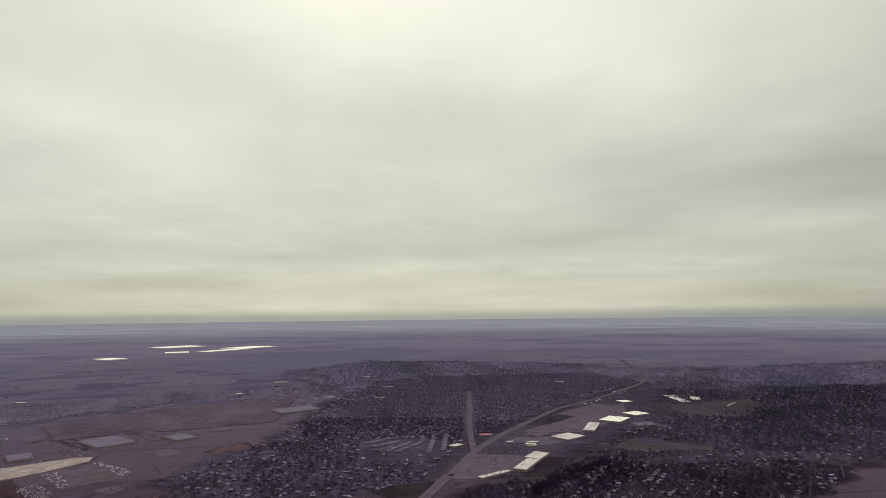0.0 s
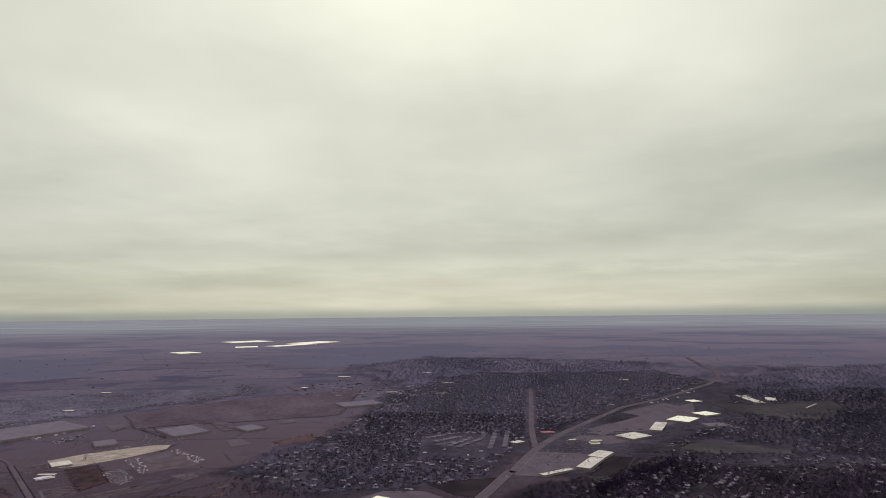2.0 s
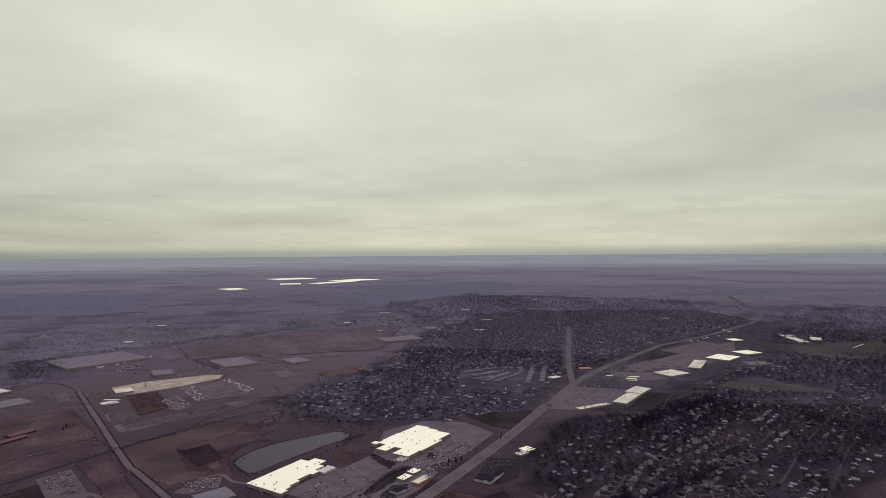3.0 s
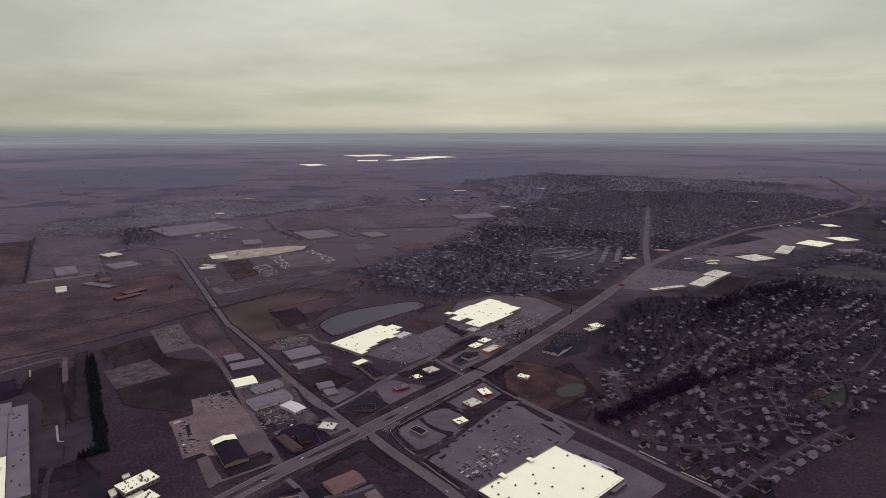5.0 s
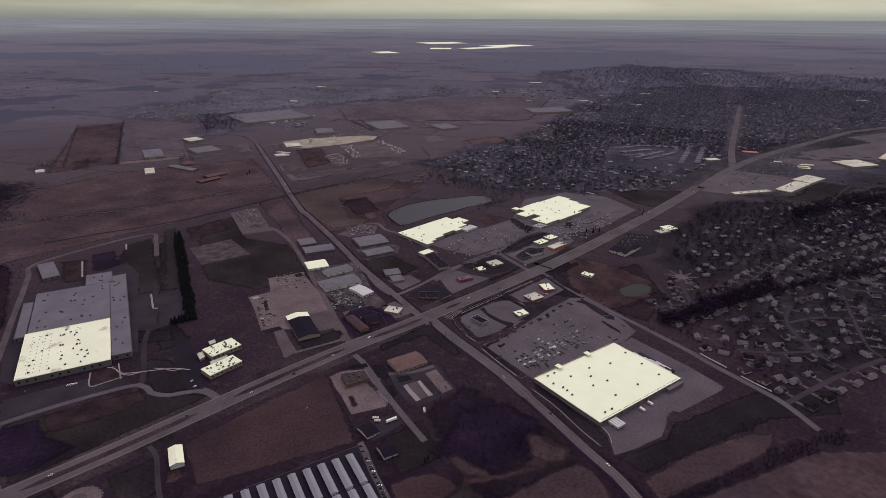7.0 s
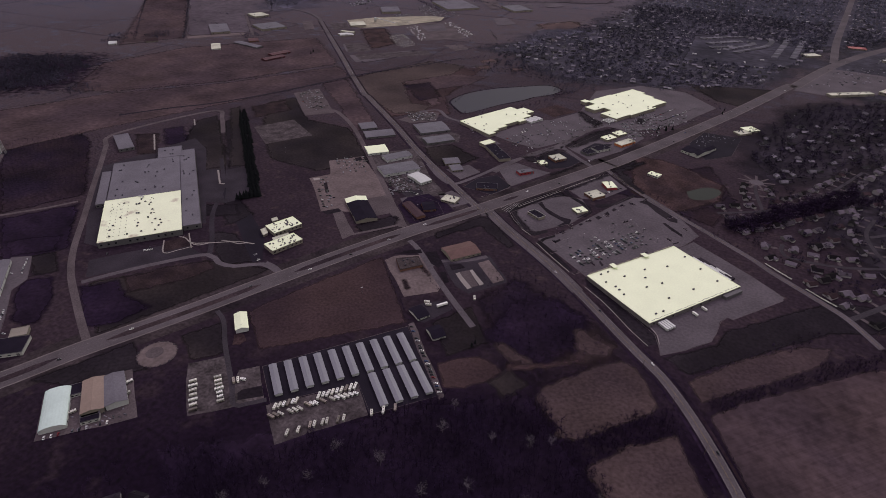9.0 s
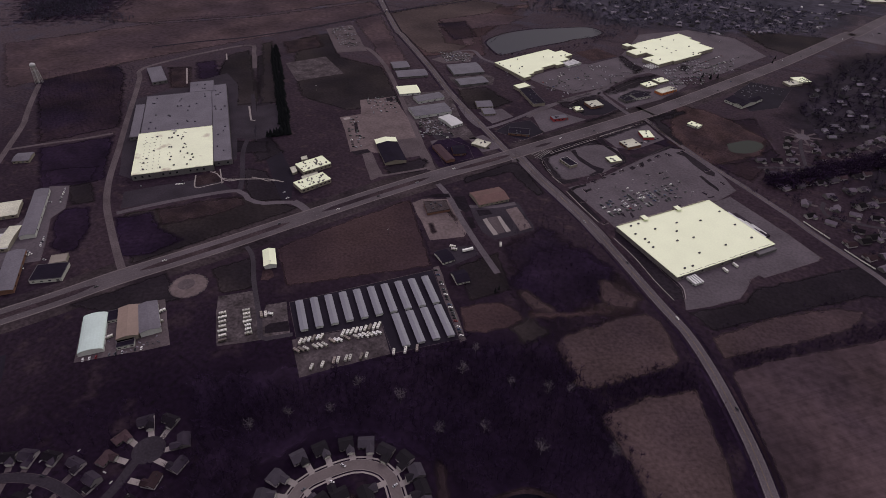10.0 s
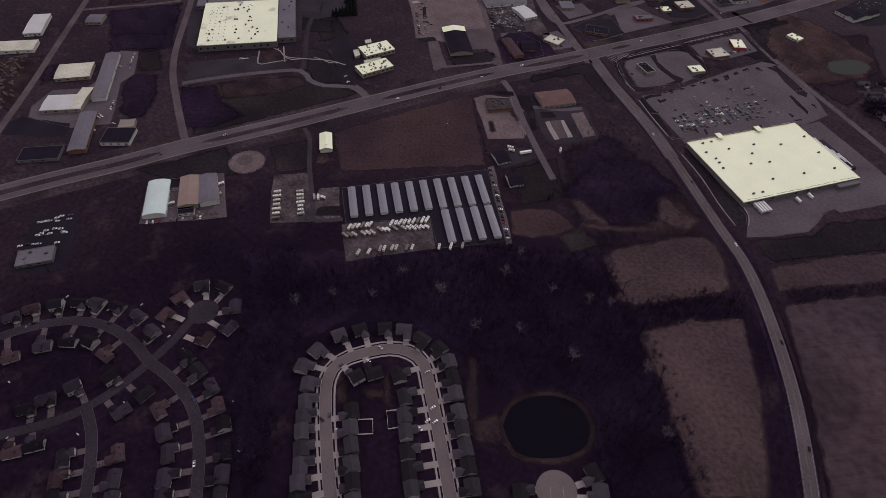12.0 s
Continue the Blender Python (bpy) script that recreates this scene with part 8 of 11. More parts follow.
EAST_FAR = [(446.2, 1657.7), (640.0, 1780.0), (1400.0, 1745.0), (3331.4, 3393.3), (3491.2, 3890.0), (1402.3, 3495.5), (1050.0, 2580.0), (720.0, 2130.0), (573.0, 1939.7)]
GREEN = [(446.8, 1921.3), (615.3, 1900.5), (570.9, 1793.6), (467.1, 1662.8), (371.3, 1561.8), (304.3, 1638.6), (390.3, 1707.4)]
MEADOW = [(671.1, 2007.3), (791.9, 2122.2), (878.3, 2113.7), (1050.6, 2016.9), (1013.3, 1934.1), (732.1, 1929.7)]
SCHOOL = [(1111.0, 3013.4), (1332.2, 2974.2), (1741.2, 3135.9), (1687.1, 2900.2), (1444.9, 2553.9), (1230.8, 2602.2), (1112.9, 2817.4)]
WEST_TOWN = [(-2652.9, 2054.1), (-2401.1, 2373.0), (-2785.5, 2768.3), (-2495.0, 3088.9), (-2043.1, 3207.0), (-1585.4, 3680.5), (-1353.2, 3249.3), (-1714.1, 2698.2), (-2034.9, 2148.6), (-2012.5, 1982.4), (-2343.4, 1805.8)]
MID_TOWN = [(-1059.4, 3088.9), (-599.1, 3467.5), (-249.5, 3764.8), (-298.7, 4284.6), (-1198.7, 3895.3), (-1333.1, 3438.9)]
PARK = [(-176.6, 1773.4), (-212.7, 2138.4), (7.0, 2194.3), (124.0, 2130.3), (113.6, 1907.4), (42.7, 1810.9)]
patch("field", "town_floor", TOWN, 0.05, "dark ground under the old town trees", "town ground", 5.0, 31)
patch("field", "east_floor", EAST_FAR, 0.026, "dark ground of the far eastern suburbs", "town ground")
patch("field", "suburb_floor", [(374.6, 1428.0), (255.0, 1100.0), (200.0, 900.0), (300.0, 760.0), (420.0, 850.0), (744.4, 1187.5), (1400.0, 1745.0), (640.0, 1800.0), (446.2, 1657.7)], 0.028, "dark ground of the eastern suburbs", "town ground")
for n, (area, label) in enumerate(((GREEN, "dull green grass behind the shopping strip"), (MEADOW, "open strip of rough meadow among suburbs"), (SCHOOL, "wide playing field beside a school"))):
    patch("field", "park_grass", area, 0.045 + 0.003 * n, label, "field", 6.0, 90 + n)
patch("field", "suburb_floor", [(77.1, 1223.4), (171.7, 1521.8), (313.8, 1604.9), (479.3, 1640.0), (751.1, 1965.6), (655.2, 1602.3), (279.3, 1155.2), (153.4, 960.4), (86.6, 1081.1)], 0.034, "dark ground under trees beside the highway", "town ground")
patch("field", "east_floor", [(113.6, 1907.4), (343.2, 2397.6), (1431.5, 4073.9), (1516.0, 3550.1), (962.9, 2342.2), (573.0, 1939.7), (446.2, 1657.7), (282.3, 1588.4)], 0.024, "dark ground between the roadside plazas", "town ground")
# pale blue tone: distance haze put into the ground of this subdivision
patch("field", "misty_wood", WEST_TOWN, 0.05, "pale ground of the western subdivision, haze in its colour", "town ground")
BEYOND = [(-2500.0, 2750.0), (-100.0, 2600.0), (2500.0, 2500.0), (2500.0, 6500.0), (-2500.0, 6500.0)]
HITHER = [(-2500.0, 2750.0), (-100.0, 2600.0), (2500.0, 2500.0), (2500.0, 900.0), (-2500.0, 900.0)]
woods("wide canopy of bare trees over the old town", TOWN, 16, 15, 8, 15, "town_twigs", [(HIGHWAY, 35), (HIGHWAY_FAR, 90), (NORTH_ROAD, 25), PARK, BEYOND], fade=200, rough_edge=110, crown=True)
# the far half of the same trees, with haze painted into the twigs
woods("far canopy of bare trees over the old town, haze in its colour", TOWN, 20, 35, 8, 15, "far_twigs", [(HIGHWAY, 35), (HIGHWAY_FAR, 90), (NORTH_ROAD, 25), HITHER], fade=200, rough_edge=110, crown=True)
woods("bare trees of the eastern suburbs", EAST_TOWN, 15, 16, 8, 14, "suburb_twigs", [EAST, GREEN, MEADOW], fade=120, rough_edge=60, crown=True)
woods("bare trees of the far eastern suburbs", EAST_FAR, 20, 26, 8, 15, "east_twigs", [GREEN, MEADOW, SCHOOL, (HIGHWAY_FAR, 90)], fade=160, rough_edge=90, crown=True)
woods("belt of bare trees behind the shopping strip", [(325.0, 1500.0), (420.0, 1620.0), (505.0, 1720.0), (612.0, 1850.0), (638.0, 1815.0), (528.0, 1675.0), (445.0, 1575.0), (355.0, 1470.0)], 8, 27, 9, 14, "suburb_twigs", rough_edge=12, crown=True)
woods("thick woods between two suburbs", [(1387.6, 2736.0), (1664.2, 2857.3), (2128.4, 2987.0), (1447.2, 1956.7), (1098.8, 1874.5), (1109.5, 2125.8)], 24, 28, 9, 16, "east_twigs", kinds=2, fade=130, rough_edge=60, crown=True)
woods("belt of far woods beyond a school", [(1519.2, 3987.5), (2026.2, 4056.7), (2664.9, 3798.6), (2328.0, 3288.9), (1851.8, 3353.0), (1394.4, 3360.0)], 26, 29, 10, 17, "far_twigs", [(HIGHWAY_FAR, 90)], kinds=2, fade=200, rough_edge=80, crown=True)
road("road", smooth([(457.4, 1929.4), (615.3, 1900.5), (721.1, 1894.5), (849.2, 1904.2), (953.1, 1898.3)], 25), 7.0, "suburb_street", 0.11, "pale lane past a meadow")
road("road", smooth([(514.6, 1872.1), (483.4, 1792.0), (446.0, 1677.5)], 15), 4.0, "suburb_street", 0.11, "curving path over grass")
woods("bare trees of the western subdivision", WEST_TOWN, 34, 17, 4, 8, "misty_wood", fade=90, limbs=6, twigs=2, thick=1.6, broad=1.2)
patch("field", "far_wood", [(-564.6, 3468.9), (-54.1, 4411.4), (1197.4, 4649.6), (1377.3, 5430.1), (116.3, 5976.0), (-713.9, 6141.0), (-1248.4, 4959.2)], 0.05, "dark floor of far woods beyond the town", "woodland floor", 260.0, 5)
patch("field", "far_wood", [(3258.6, 3618.1), (1407.4, 3597.5), (1597.7, 4445.9), (2076.8, 4992.2), (4910.2, 5548.7)], 0.055, "dark floor of far woods beyond the suburb", "woodland floor", 260.0, 5)
woods("far woods beyond the town, paled for haze", [(-564.6, 3468.9), (-57.2, 4495.8), (1218.4, 4740.6), (1405.9, 5554.2), (116.4, 6130.3), (-736.0, 6306.3), (-1248.4, 4959.2)], 40, 18, 12, 20, "far_twigs", [(HIGHWAY_FAR, 130)], fade=800, crown=True)
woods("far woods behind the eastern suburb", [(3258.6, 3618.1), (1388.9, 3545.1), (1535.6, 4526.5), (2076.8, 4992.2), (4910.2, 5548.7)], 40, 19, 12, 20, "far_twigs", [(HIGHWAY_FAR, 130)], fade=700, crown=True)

# many small houses of the town, too far to tell apart
HX, HY, HE, HR = 0.5, 0.36, 0.24, 0.42
wall_shape = (np.array([(-HX, -HY, 0), (HX, -HY, 0), (HX, HY, 0), (-HX, HY, 0), (-HX, -HY, HE), (HX, -HY, HE), (HX, HY, HE), (-HX, HY, HE), (-HX, 0, HR), (HX, 0, HR)]),
              np.array([(0, 1, 5), (0, 5, 4), (2, 3, 7), (2, 7, 6), (1, 2, 6), (1, 6, 5), (5, 6, 9), (3, 0, 4), (3, 4, 7), (4, 8, 7)]))
ox, oy, lift = 0.54, 0.42, 0.012
roof_shape = (np.array([(-ox, -oy, HE - 0.02), (ox, -oy, HE - 0.02), (ox, 0, HR + lift), (-ox, 0, HR + lift), (ox, oy, HE - 0.02), (-ox, oy, HE - 0.02)]), np.array([(0, 1, 2), (0, 2, 3), (3, 2, 4), (3, 4, 5)]))


def row_town(label, poly, spacing, seed, turn, keep_off=(), streets=True):
    """Houses back to back in rows, with a street before every other row."""
    gen = np.random.default_rng(seed)
    c, s = math.cos(turn), math.sin(turn)
    flat = np.array([(x * c + y * s, -x * s + y * c) for x, y in poly])
    lo, hi = flat.min(0), flat.max(0)
    gx, gy = np.meshgrid(np.arange(lo[0], hi[0], spacing), np.arange(lo[1], hi[1], 40.0))
    bend = 12 * np.sin(gx / 260 + gy / 900) + 5 * np.sin(gx / 110)
    gy = gy + np.where(np.round((gy - lo[1]) / 40) % 2 == 0, 6.0, -6.0) + bend
    p = np.stack([gx.ravel(), gy.ravel()], 1) + gen.normal(0, 4.0, (gx.size, 2))
    p = p[gen.random(len(p)) < np.clip(0.62 + 1.1 * np.array([noise.noise(Vector((x, y, 5.0)) / 190) for x, y in p]), 0.1, 0.95)]
    p = np.stack([p[:, 0] * c - p[:, 1] * s, p[:, 0] * s + p[:, 1] * c], 1)
    p = p[inside(p, poly)]
    for off in keep_off:
        p = p[~inside(p, off)]
    size = gen.uniform(9, 13.5, len(p))
    turns = turn + gen.choice([0, math.pi / 2], len(p), p=[0.7, 0.3]) + gen.normal(0, 0.12, len(p))
    root = tagged(base("town_houses", 0, 0), label, "houses", kind="stuff")
    strew("walls", wall_shape, p, size, turns, "far_wall", root)["kind"] = "stuff"
    strew("roofs", roof_shape, p, size, turns, "far_roof", root)["kind"] = "stuff"
    for y in np.arange(lo[1] - 20.0, hi[1], 80.0) if streets else ():
        xs = np.arange(lo[0], hi[0], 30.0)
        ys = y + 12 * np.sin(xs / 260 + y / 900) + 5 * np.sin(xs / 110)
        q = np.stack([xs * c - ys * s, xs * s + ys * c], 1)
        ok = inside(q, poly)
        for off in keep_off:
            ok &= ~inside(q, off)
        run = []
        for v, fine in list(zip(q, ok)) + [(None, False)]:
            if fine:
                run.append(Vector(v))
            else:
                if len(run) > 3:
                    road("road", run, 5.0, "suburb_street", 0.11, "far grey street between rows of houses")
                run = []


def town(label, poly, spacing, seed, turn, keep_off=(), across=1.5, roof="far_roof", sizes=(8.5, 15)):
    c, s = math.cos(turn), math.sin(turn)
    flat = [(x * c + y * s, (-x * s + y * c) / across) for x, y in poly]
    p, rng = sprinkle(flat, spacing, seed)
    p = np.stack([p[:, 0] * c - p[:, 1] * across * s, p[:, 0] * s + p[:, 1] * across * c], 1)
    for off in keep_off:
        p = p[~inside(p, off)] if not isinstance(off, tuple) else p[[(nearest(off[0], Vector(q)) - Vector(q)).length > off[1] for q in p]]
    size = rng.uniform(*sizes, len(p))
    turns = turn + rng.choice([0, math.pi / 2], len(p)) + rng.normal(0, 0.15, len(p))
    root = tagged(base("town_houses", 0, 0), label, "houses", kind="stuff")
    strew("walls", wall_shape, p, size, turns, "far_wall", root)["kind"] = "stuff"
    strew("roofs", roof_shape, p, size, turns, roof, root)["kind"] = "stuff"


town("crowded small houses of the old town among trees", TOWN, 25, 21, 0.1, [(HIGHWAY, 40), (HIGHWAY_FAR, 70), (NORTH_ROAD, 28), PARK])
row_town("suburban houses in rows among bare trees", EAST_TOWN, 19, 22, 0.99, [EAST, GREEN, MEADOW])
row_town("far suburban houses in rows among bare trees", EAST_FAR, 22, 28, 0.99, [GREEN, MEADOW, SCHOOL], False)
town("pale houses of a western subdivision", WEST_TOWN, 19, 23, 0.15, roof="home_roof", sizes=(7, 12))
town("sheds and houses at the town's edge", MID_TOWN, 75, 24, 0.1)
town("houses beside the highway under trees", [(88.9, 1228.0), (309.3, 1547.1), (712.1, 1817.8), (655.2, 1602.3), (279.3, 1155.2), (153.4, 960.4)], 26, 25, 0.6, [(HIGHWAY, 30)])


# ---- far woodlots and hedgerows ----
for k, lot_line in enumerate(itertools.chain(([(-4223.6, 3514.4), (-4217.7, 3732.0), (-4068.5, 3838.0), (-3621.3, 3421.5), (-3715.5, 3255.8), (-3849.1, 3211.2)], [(-5673.7, 5249.8), (-5643.0, 5475.6), (-5503.1, 5749.6), (-4758.2, 4879.9), (-4701.1, 4490.8), (-4875.9, 4511.1)], [(-7104.1, 7515.4), (-7073.1, 7932.2), (-6333.3, 7567.0), (-5280.7, 6190.7), (-4397.1, 4997.9), (-4603.3, 4930.5), (-5568.4, 6098.1)], [(-3711.9, 2550.2), (-3708.8, 2682.2), (-3666.2, 2800.4), (-3478.2, 2660.6), (-3459.7, 2482.2), (-3521.6, 2432.2)], [(-7164.9, 9078.5), (-6829.8, 9449.1), (-5840.4, 8113.1), (-5635.1, 7254.9)], [(-2097.8, 2020.6), (-2055.3, 2087.4), (-1993.4, 2144.4), (-1716.5, 1855.8), (-1685.9, 1771.9), (-1732.0, 1680.3)],),
    ([(-4437.2, 5447.7), (-3952.5, 5808.4), (-3325.3, 5179.7), (-2569.1, 4012.4), (-2641.0, 3570.7), (-2932.9, 3744.3), (-3644.8, 4545.8)], [(-3119.2, 2428.0), (-3123.3, 2566.1), (-3428.2, 3064.7), (-3437.7, 3180.1), (-3100.7, 2886.0), (-2906.9, 2499.4), (-2999.6, 2363.7)], [(-4046.5, 5777.8), (-4145.5, 6821.1), (-3572.3, 6740.6), (-2921.5, 6143.0), (-2489.6, 5141.1), (-2576.8, 4696.1), (-3185.6, 5065.2)], [(-2211.7, 4181.9), (-1871.4, 4453.6), (-1411.9, 4297.8), (-1328.3, 4008.3), (-1550.6, 3809.9), (-2049.3, 3944.6)], [(-4219.9, 10823.3), (-4107.0, 12537.2), (-3242.8, 9803.0), (-3435.8, 9075.7)], [(-2736.0, 9961.2), (-2443.9, 10807.3), (-1754.2, 9604.3), (-1573.1, 8226.3), (-2128.3, 8370.2)], [(-2427.6, 5016.3), (-2269.5, 5365.5), (-2018.5, 4880.2), (-2164.2, 4584.3)],),
    ([(-1593.7, 4956.4), (-1317.5, 5525.9), (-1091.5, 4823.0), (-1369.7, 4619.8)], [(-1644.1, 6557.5), (-1435.5, 7557.6), (-511.7, 6724.3), (-114.5, 6071.9), (-46.2, 4521.7), (-277.4, 4079.7), (-636.7, 4653.8), (-1089.6, 4999.2)], [(-496.2, 3085.2), (-458.4, 3219.8), (-399.6, 3117.8), (-387.6, 2943.0), (-448.8, 2922.4)], [(-432.6, 5967.7), (53.5, 5628.2), (552.4, 6139.9), (851.9, 6025.3), (1308.4, 5791.3), (1753.6, 6060.6), (2060.9, 6039.8), (1714.0, 4899.4), (1231.4, 4584.0), (773.6, 4708.8), (248.5, 4410.4), (-266.0, 4238.6)], [(-272.7, 12652.2), (520.0, 13936.0), (1030.5, 10277.6), (831.4, 6706.2), (282.2, 6202.0), (135.3, 7346.9)],),
    ([(2548.9, 18964.9), (5087.5, 21844.3), (5415.4, 17068.3), (3961.2, 12287.5), (2239.2, 10658.4), (1947.3, 12721.6)], [(-685.9, 1783.5), (-609.8, 1945.9), (-586.5, 2058.3), (-524.7, 1931.2), (-584.1, 1769.7), (-608.4, 1644.5)], [(2544.7, 11846.5), (3126.8, 10207.9), (2908.6, 8826.7), (2365.8, 7042.2), (2016.0, 7093.2), (2002.5, 8535.1)],))):
    away = max((Vector(q) - HUB.xy).length for q in lot_line)
    if away > 4500:
        continue
    patch("field", "far_wood", lot_line, 0.06 + 0.002 * k, "dark floor of a far winter woodlot", "woodland floor", 12.0 if away < 4000 else 0.0, 60 + k)
    if away < 4500:
        woods("far woodlot of bare trees among fields", lot_line, 17 if away < 3200 else 30, 300 + k, 10, 17, "town_twigs", kinds=2, rough_edge=30, limbs=6, twigs=2, thick=1.8 if away < 3200 else 2.6, broad=1.2 if away < 3200 else 1.8)

rng = random.Random(61)
HEDGE_ENDS = list(itertools.chain((((-2259.8, 1728.2), (-1598.0, 1162.6)), ((-2688.1, 2082.3), (-2386.6, 2377.9)), ((-2891.9, 2889.6), (-2386.6, 2377.9)), ((-2024.5, 2133.9), (-1777.9, 2538.5)), ((-2455.6, 1604.5), (-2271.4, 1724.3)), ((-2410.0, 1620.0), (-1996.4, 1287.3)), ((-4521.4, 3031.3), (-4221.0, 3268.6)), ((-4172.8, 3980.8), (-3903.8, 4676.8)), ((-5461.3, 3680.5), (-4842.4, 4015.2)), ((-1752.1, 2547.1), (-1417.2, 2234.3)), ((-1728.2, 2600.1), (-1358.1, 3277.9)), ((-1414.7, 2235.2), (-1137.1, 2011.6)), ((-1158.2, 2427.3), (-1025.6, 2317.2)), ((-1021.5, 2606.0), (-887.7, 2518.9)), ((-924.2, 2988.7), (-780.6, 2853.3)), ((-880.2, 1408.4), (-717.8, 1641.8)), ((-835.3, 1825.3), (-730.8, 1682.3)), ((374.2, 1713.5), (548.4, 1966.4)), ((548.4, 1966.4), (934.5, 2336.7)), ((-3348.1, 2221.0), (-3303.2, 2366.1)),),
    (((-3940.1, 3409.4), (-3629.6, 3660.3)), ((-2212.4, 7178.3), (-1644.1, 6557.5)), ((-1725.8, 2767.7), (-1567.4, 2950.3)), ((491.4, 1878.1), (830.3, 1994.1)),)))
while len(HEDGE_ENDS) < 90:
    w, d = math.radians(rng.uniform(48, 168)), rng.uniform(2300, 7000)
    c = HUB.xy + Vector((math.cos(w), math.sin(w))) * d
    if not any(inside(np.array([tuple(c)]), area)[0] for area in (TOWN, EAST_TOWN, WEST_TOWN)):
        run = Matrix.Rotation(math.radians(8 + rng.choice((0, 90)) + rng.uniform(-4, 4)), 2) @ Vector((rng.uniform(100, 340), 0))
        HEDGE_ENDS.append((tuple(c - run), tuple(c + run)))
for k, (a, b) in enumerate(HEDGE_ENDS):
    a, b = Vector(a), Vector(b)
    # hedges past 3 km are sparser and take a colour with haze in it
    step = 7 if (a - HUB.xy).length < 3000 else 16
    p = np.array([tuple(a.lerp(b, f / (b - a).length)) for f in np.arange(0, (b - a).length, step)])
    gen = np.random.default_rng(400 + k)
    p = (p + gen.normal(0, 2.5, p.shape))[gen.random(len(p)) < 0.85]
    h = gen.uniform(3, 9, len(p))
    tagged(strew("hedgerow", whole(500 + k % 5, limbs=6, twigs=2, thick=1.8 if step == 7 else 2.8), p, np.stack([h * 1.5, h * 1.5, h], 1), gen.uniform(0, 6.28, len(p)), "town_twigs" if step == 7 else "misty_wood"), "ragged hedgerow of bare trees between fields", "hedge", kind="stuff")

town("scattered farmhouses over the plain", [(-5200.0, 1500.0), (-2600.0, 1700.0), (-900.0, 3300.0), (1500.0, 4900.0), (4500.0, 4300.0), (3500.0, 8000.0), (-1500.0, 9000.0), (-6000.0, 6000.0)], 330, 26, 0.14, [WEST_TOWN], roof="home_roof")
for a, b, c, d in itertools.chain((((-1295.1, 2225.8), (-1198.1, 2325.7), (-1072.3, 2206.3), (-1143.7, 2064.6)), ((-1140.5, 2328.1), (-1120.4, 2352.0), (-985.6, 2220.6), (-999.0, 2186.0)), ((-1111.2, 2498.7), (-1052.9, 2537.3), (-995.1, 2446.7), (-1030.3, 2382.5)), ((-987.4, 2313.9), (-927.8, 2383.5), (-870.5, 2305.8), (-923.2, 2226.7)), ((-895.2, 2428.3), (-846.0, 2462.2), (-783.6, 2399.3), (-832.9, 2334.3)), ((-913.1, 2009.2), (-875.9, 2047.5), (-798.0, 1962.3), (-841.3, 1900.8)), ((-513.9, 2879.3), (-410.7, 2956.6), (-376.1, 2844.2), (-461.5, 2756.6)), ((-1333.2, 3652.8), (-1147.1, 3540.6), (-1084.1, 3561.7), (-1167.6, 3403.8)), ((-674.3, 2591.2), (-634.4, 2660.1), (-624.4, 2644.8), (-656.3, 2597.3)), ((-1361.1, 1603.7), (-1329.1, 1656.8), (-1267.3, 1594.9), (-1296.7, 1535.9)),),
    (((-1460.7, 1569.7), (-1443.7, 1596.4), (-1345.7, 1500.1), (-1364.3, 1475.0)), ((-1121.6, 1379.1), (-1085.1, 1423.4), (-1010.3, 1363.9), (-1053.3, 1312.7)), ((-1017.4, 1283.1), (-897.8, 1432.5), (-874.0, 1395.8), (-954.0, 1232.4)), ((-1561.4, 2254.8), (-1524.8, 2303.1), (-1439.7, 2226.7), (-1453.5, 2139.6)), ((421.6, 2297.6), (526.7, 2437.5), (565.5, 2346.6), (457.9, 2174.0)), ((616.6, 2063.4), (683.7, 2103.5), (693.3, 2048.1), (624.4, 1992.4)), ((622.7, 2707.7), (880.5, 3013.5), (948.6, 2892.6), (699.9, 2609.9)), ((925.7, 2447.5), (984.3, 2500.5), (958.6, 2416.0), (919.8, 2402.8)),)):
    patch("pavement", "asphalt", [a, b, c, d], 0.075, "grey paved pad of a far business lot", "parking lot")
patch("field", "clay", [(-718.8, 1989.2), (-651.7, 2123.8), (-588.0, 2069.9), (-590.9, 2009.3), (-664.2, 1927.4)], 0.09, "orange-brown bare earth beside the town trees", "field", 3.0, 71)
for place, wide, deep, turn in (((-830.9, 3171.6), 30, 12, 8), ((-562.3, 3315.4), 60, 22, 8), ((-267.7, 3284.0), 70, 20, 8), ((-505.7, 4458.2), 80, 30, 8), ((-273.7, 3800.1), 60, 20, 8), ((-1075.1, 4135.5), 90, 40, 8), ((-1150.6, 3506.2), 40, 30, 8), ((13.0, 5486.4), 60, 20, 8), ((883.1, 4000.2), 60, 25, 8), ((422.1, 2067.1), 40, 14, 8), ((340.0, 2076.0), 25, 12, 8), ((-2276.4, 3230.6), 60, 30, 8), ((-3033.7, 2567.5), 25, 18, 8), ((-1999.9, 2578.0), 50, 35, 8), ((-1205.0, 1502.0), 50, 14, 8)):
    o, u, w = Vector(place), Vector((math.cos(math.radians(turn)), math.sin(math.radians(turn)))) * wide, Vector((-math.sin(math.radians(turn)), math.cos(math.radians(turn)))) * deep
    settle(flat_building("warehouse", tuple(o - u / 2), tuple(o + u / 2), tuple(o - u / 2 + w), 7, "dusty_membrane" if wide > 28 else "pale_metal", "cream_wall", "small far pale-roofed commercial building", "warehouse", 0, 90, 0)[0])


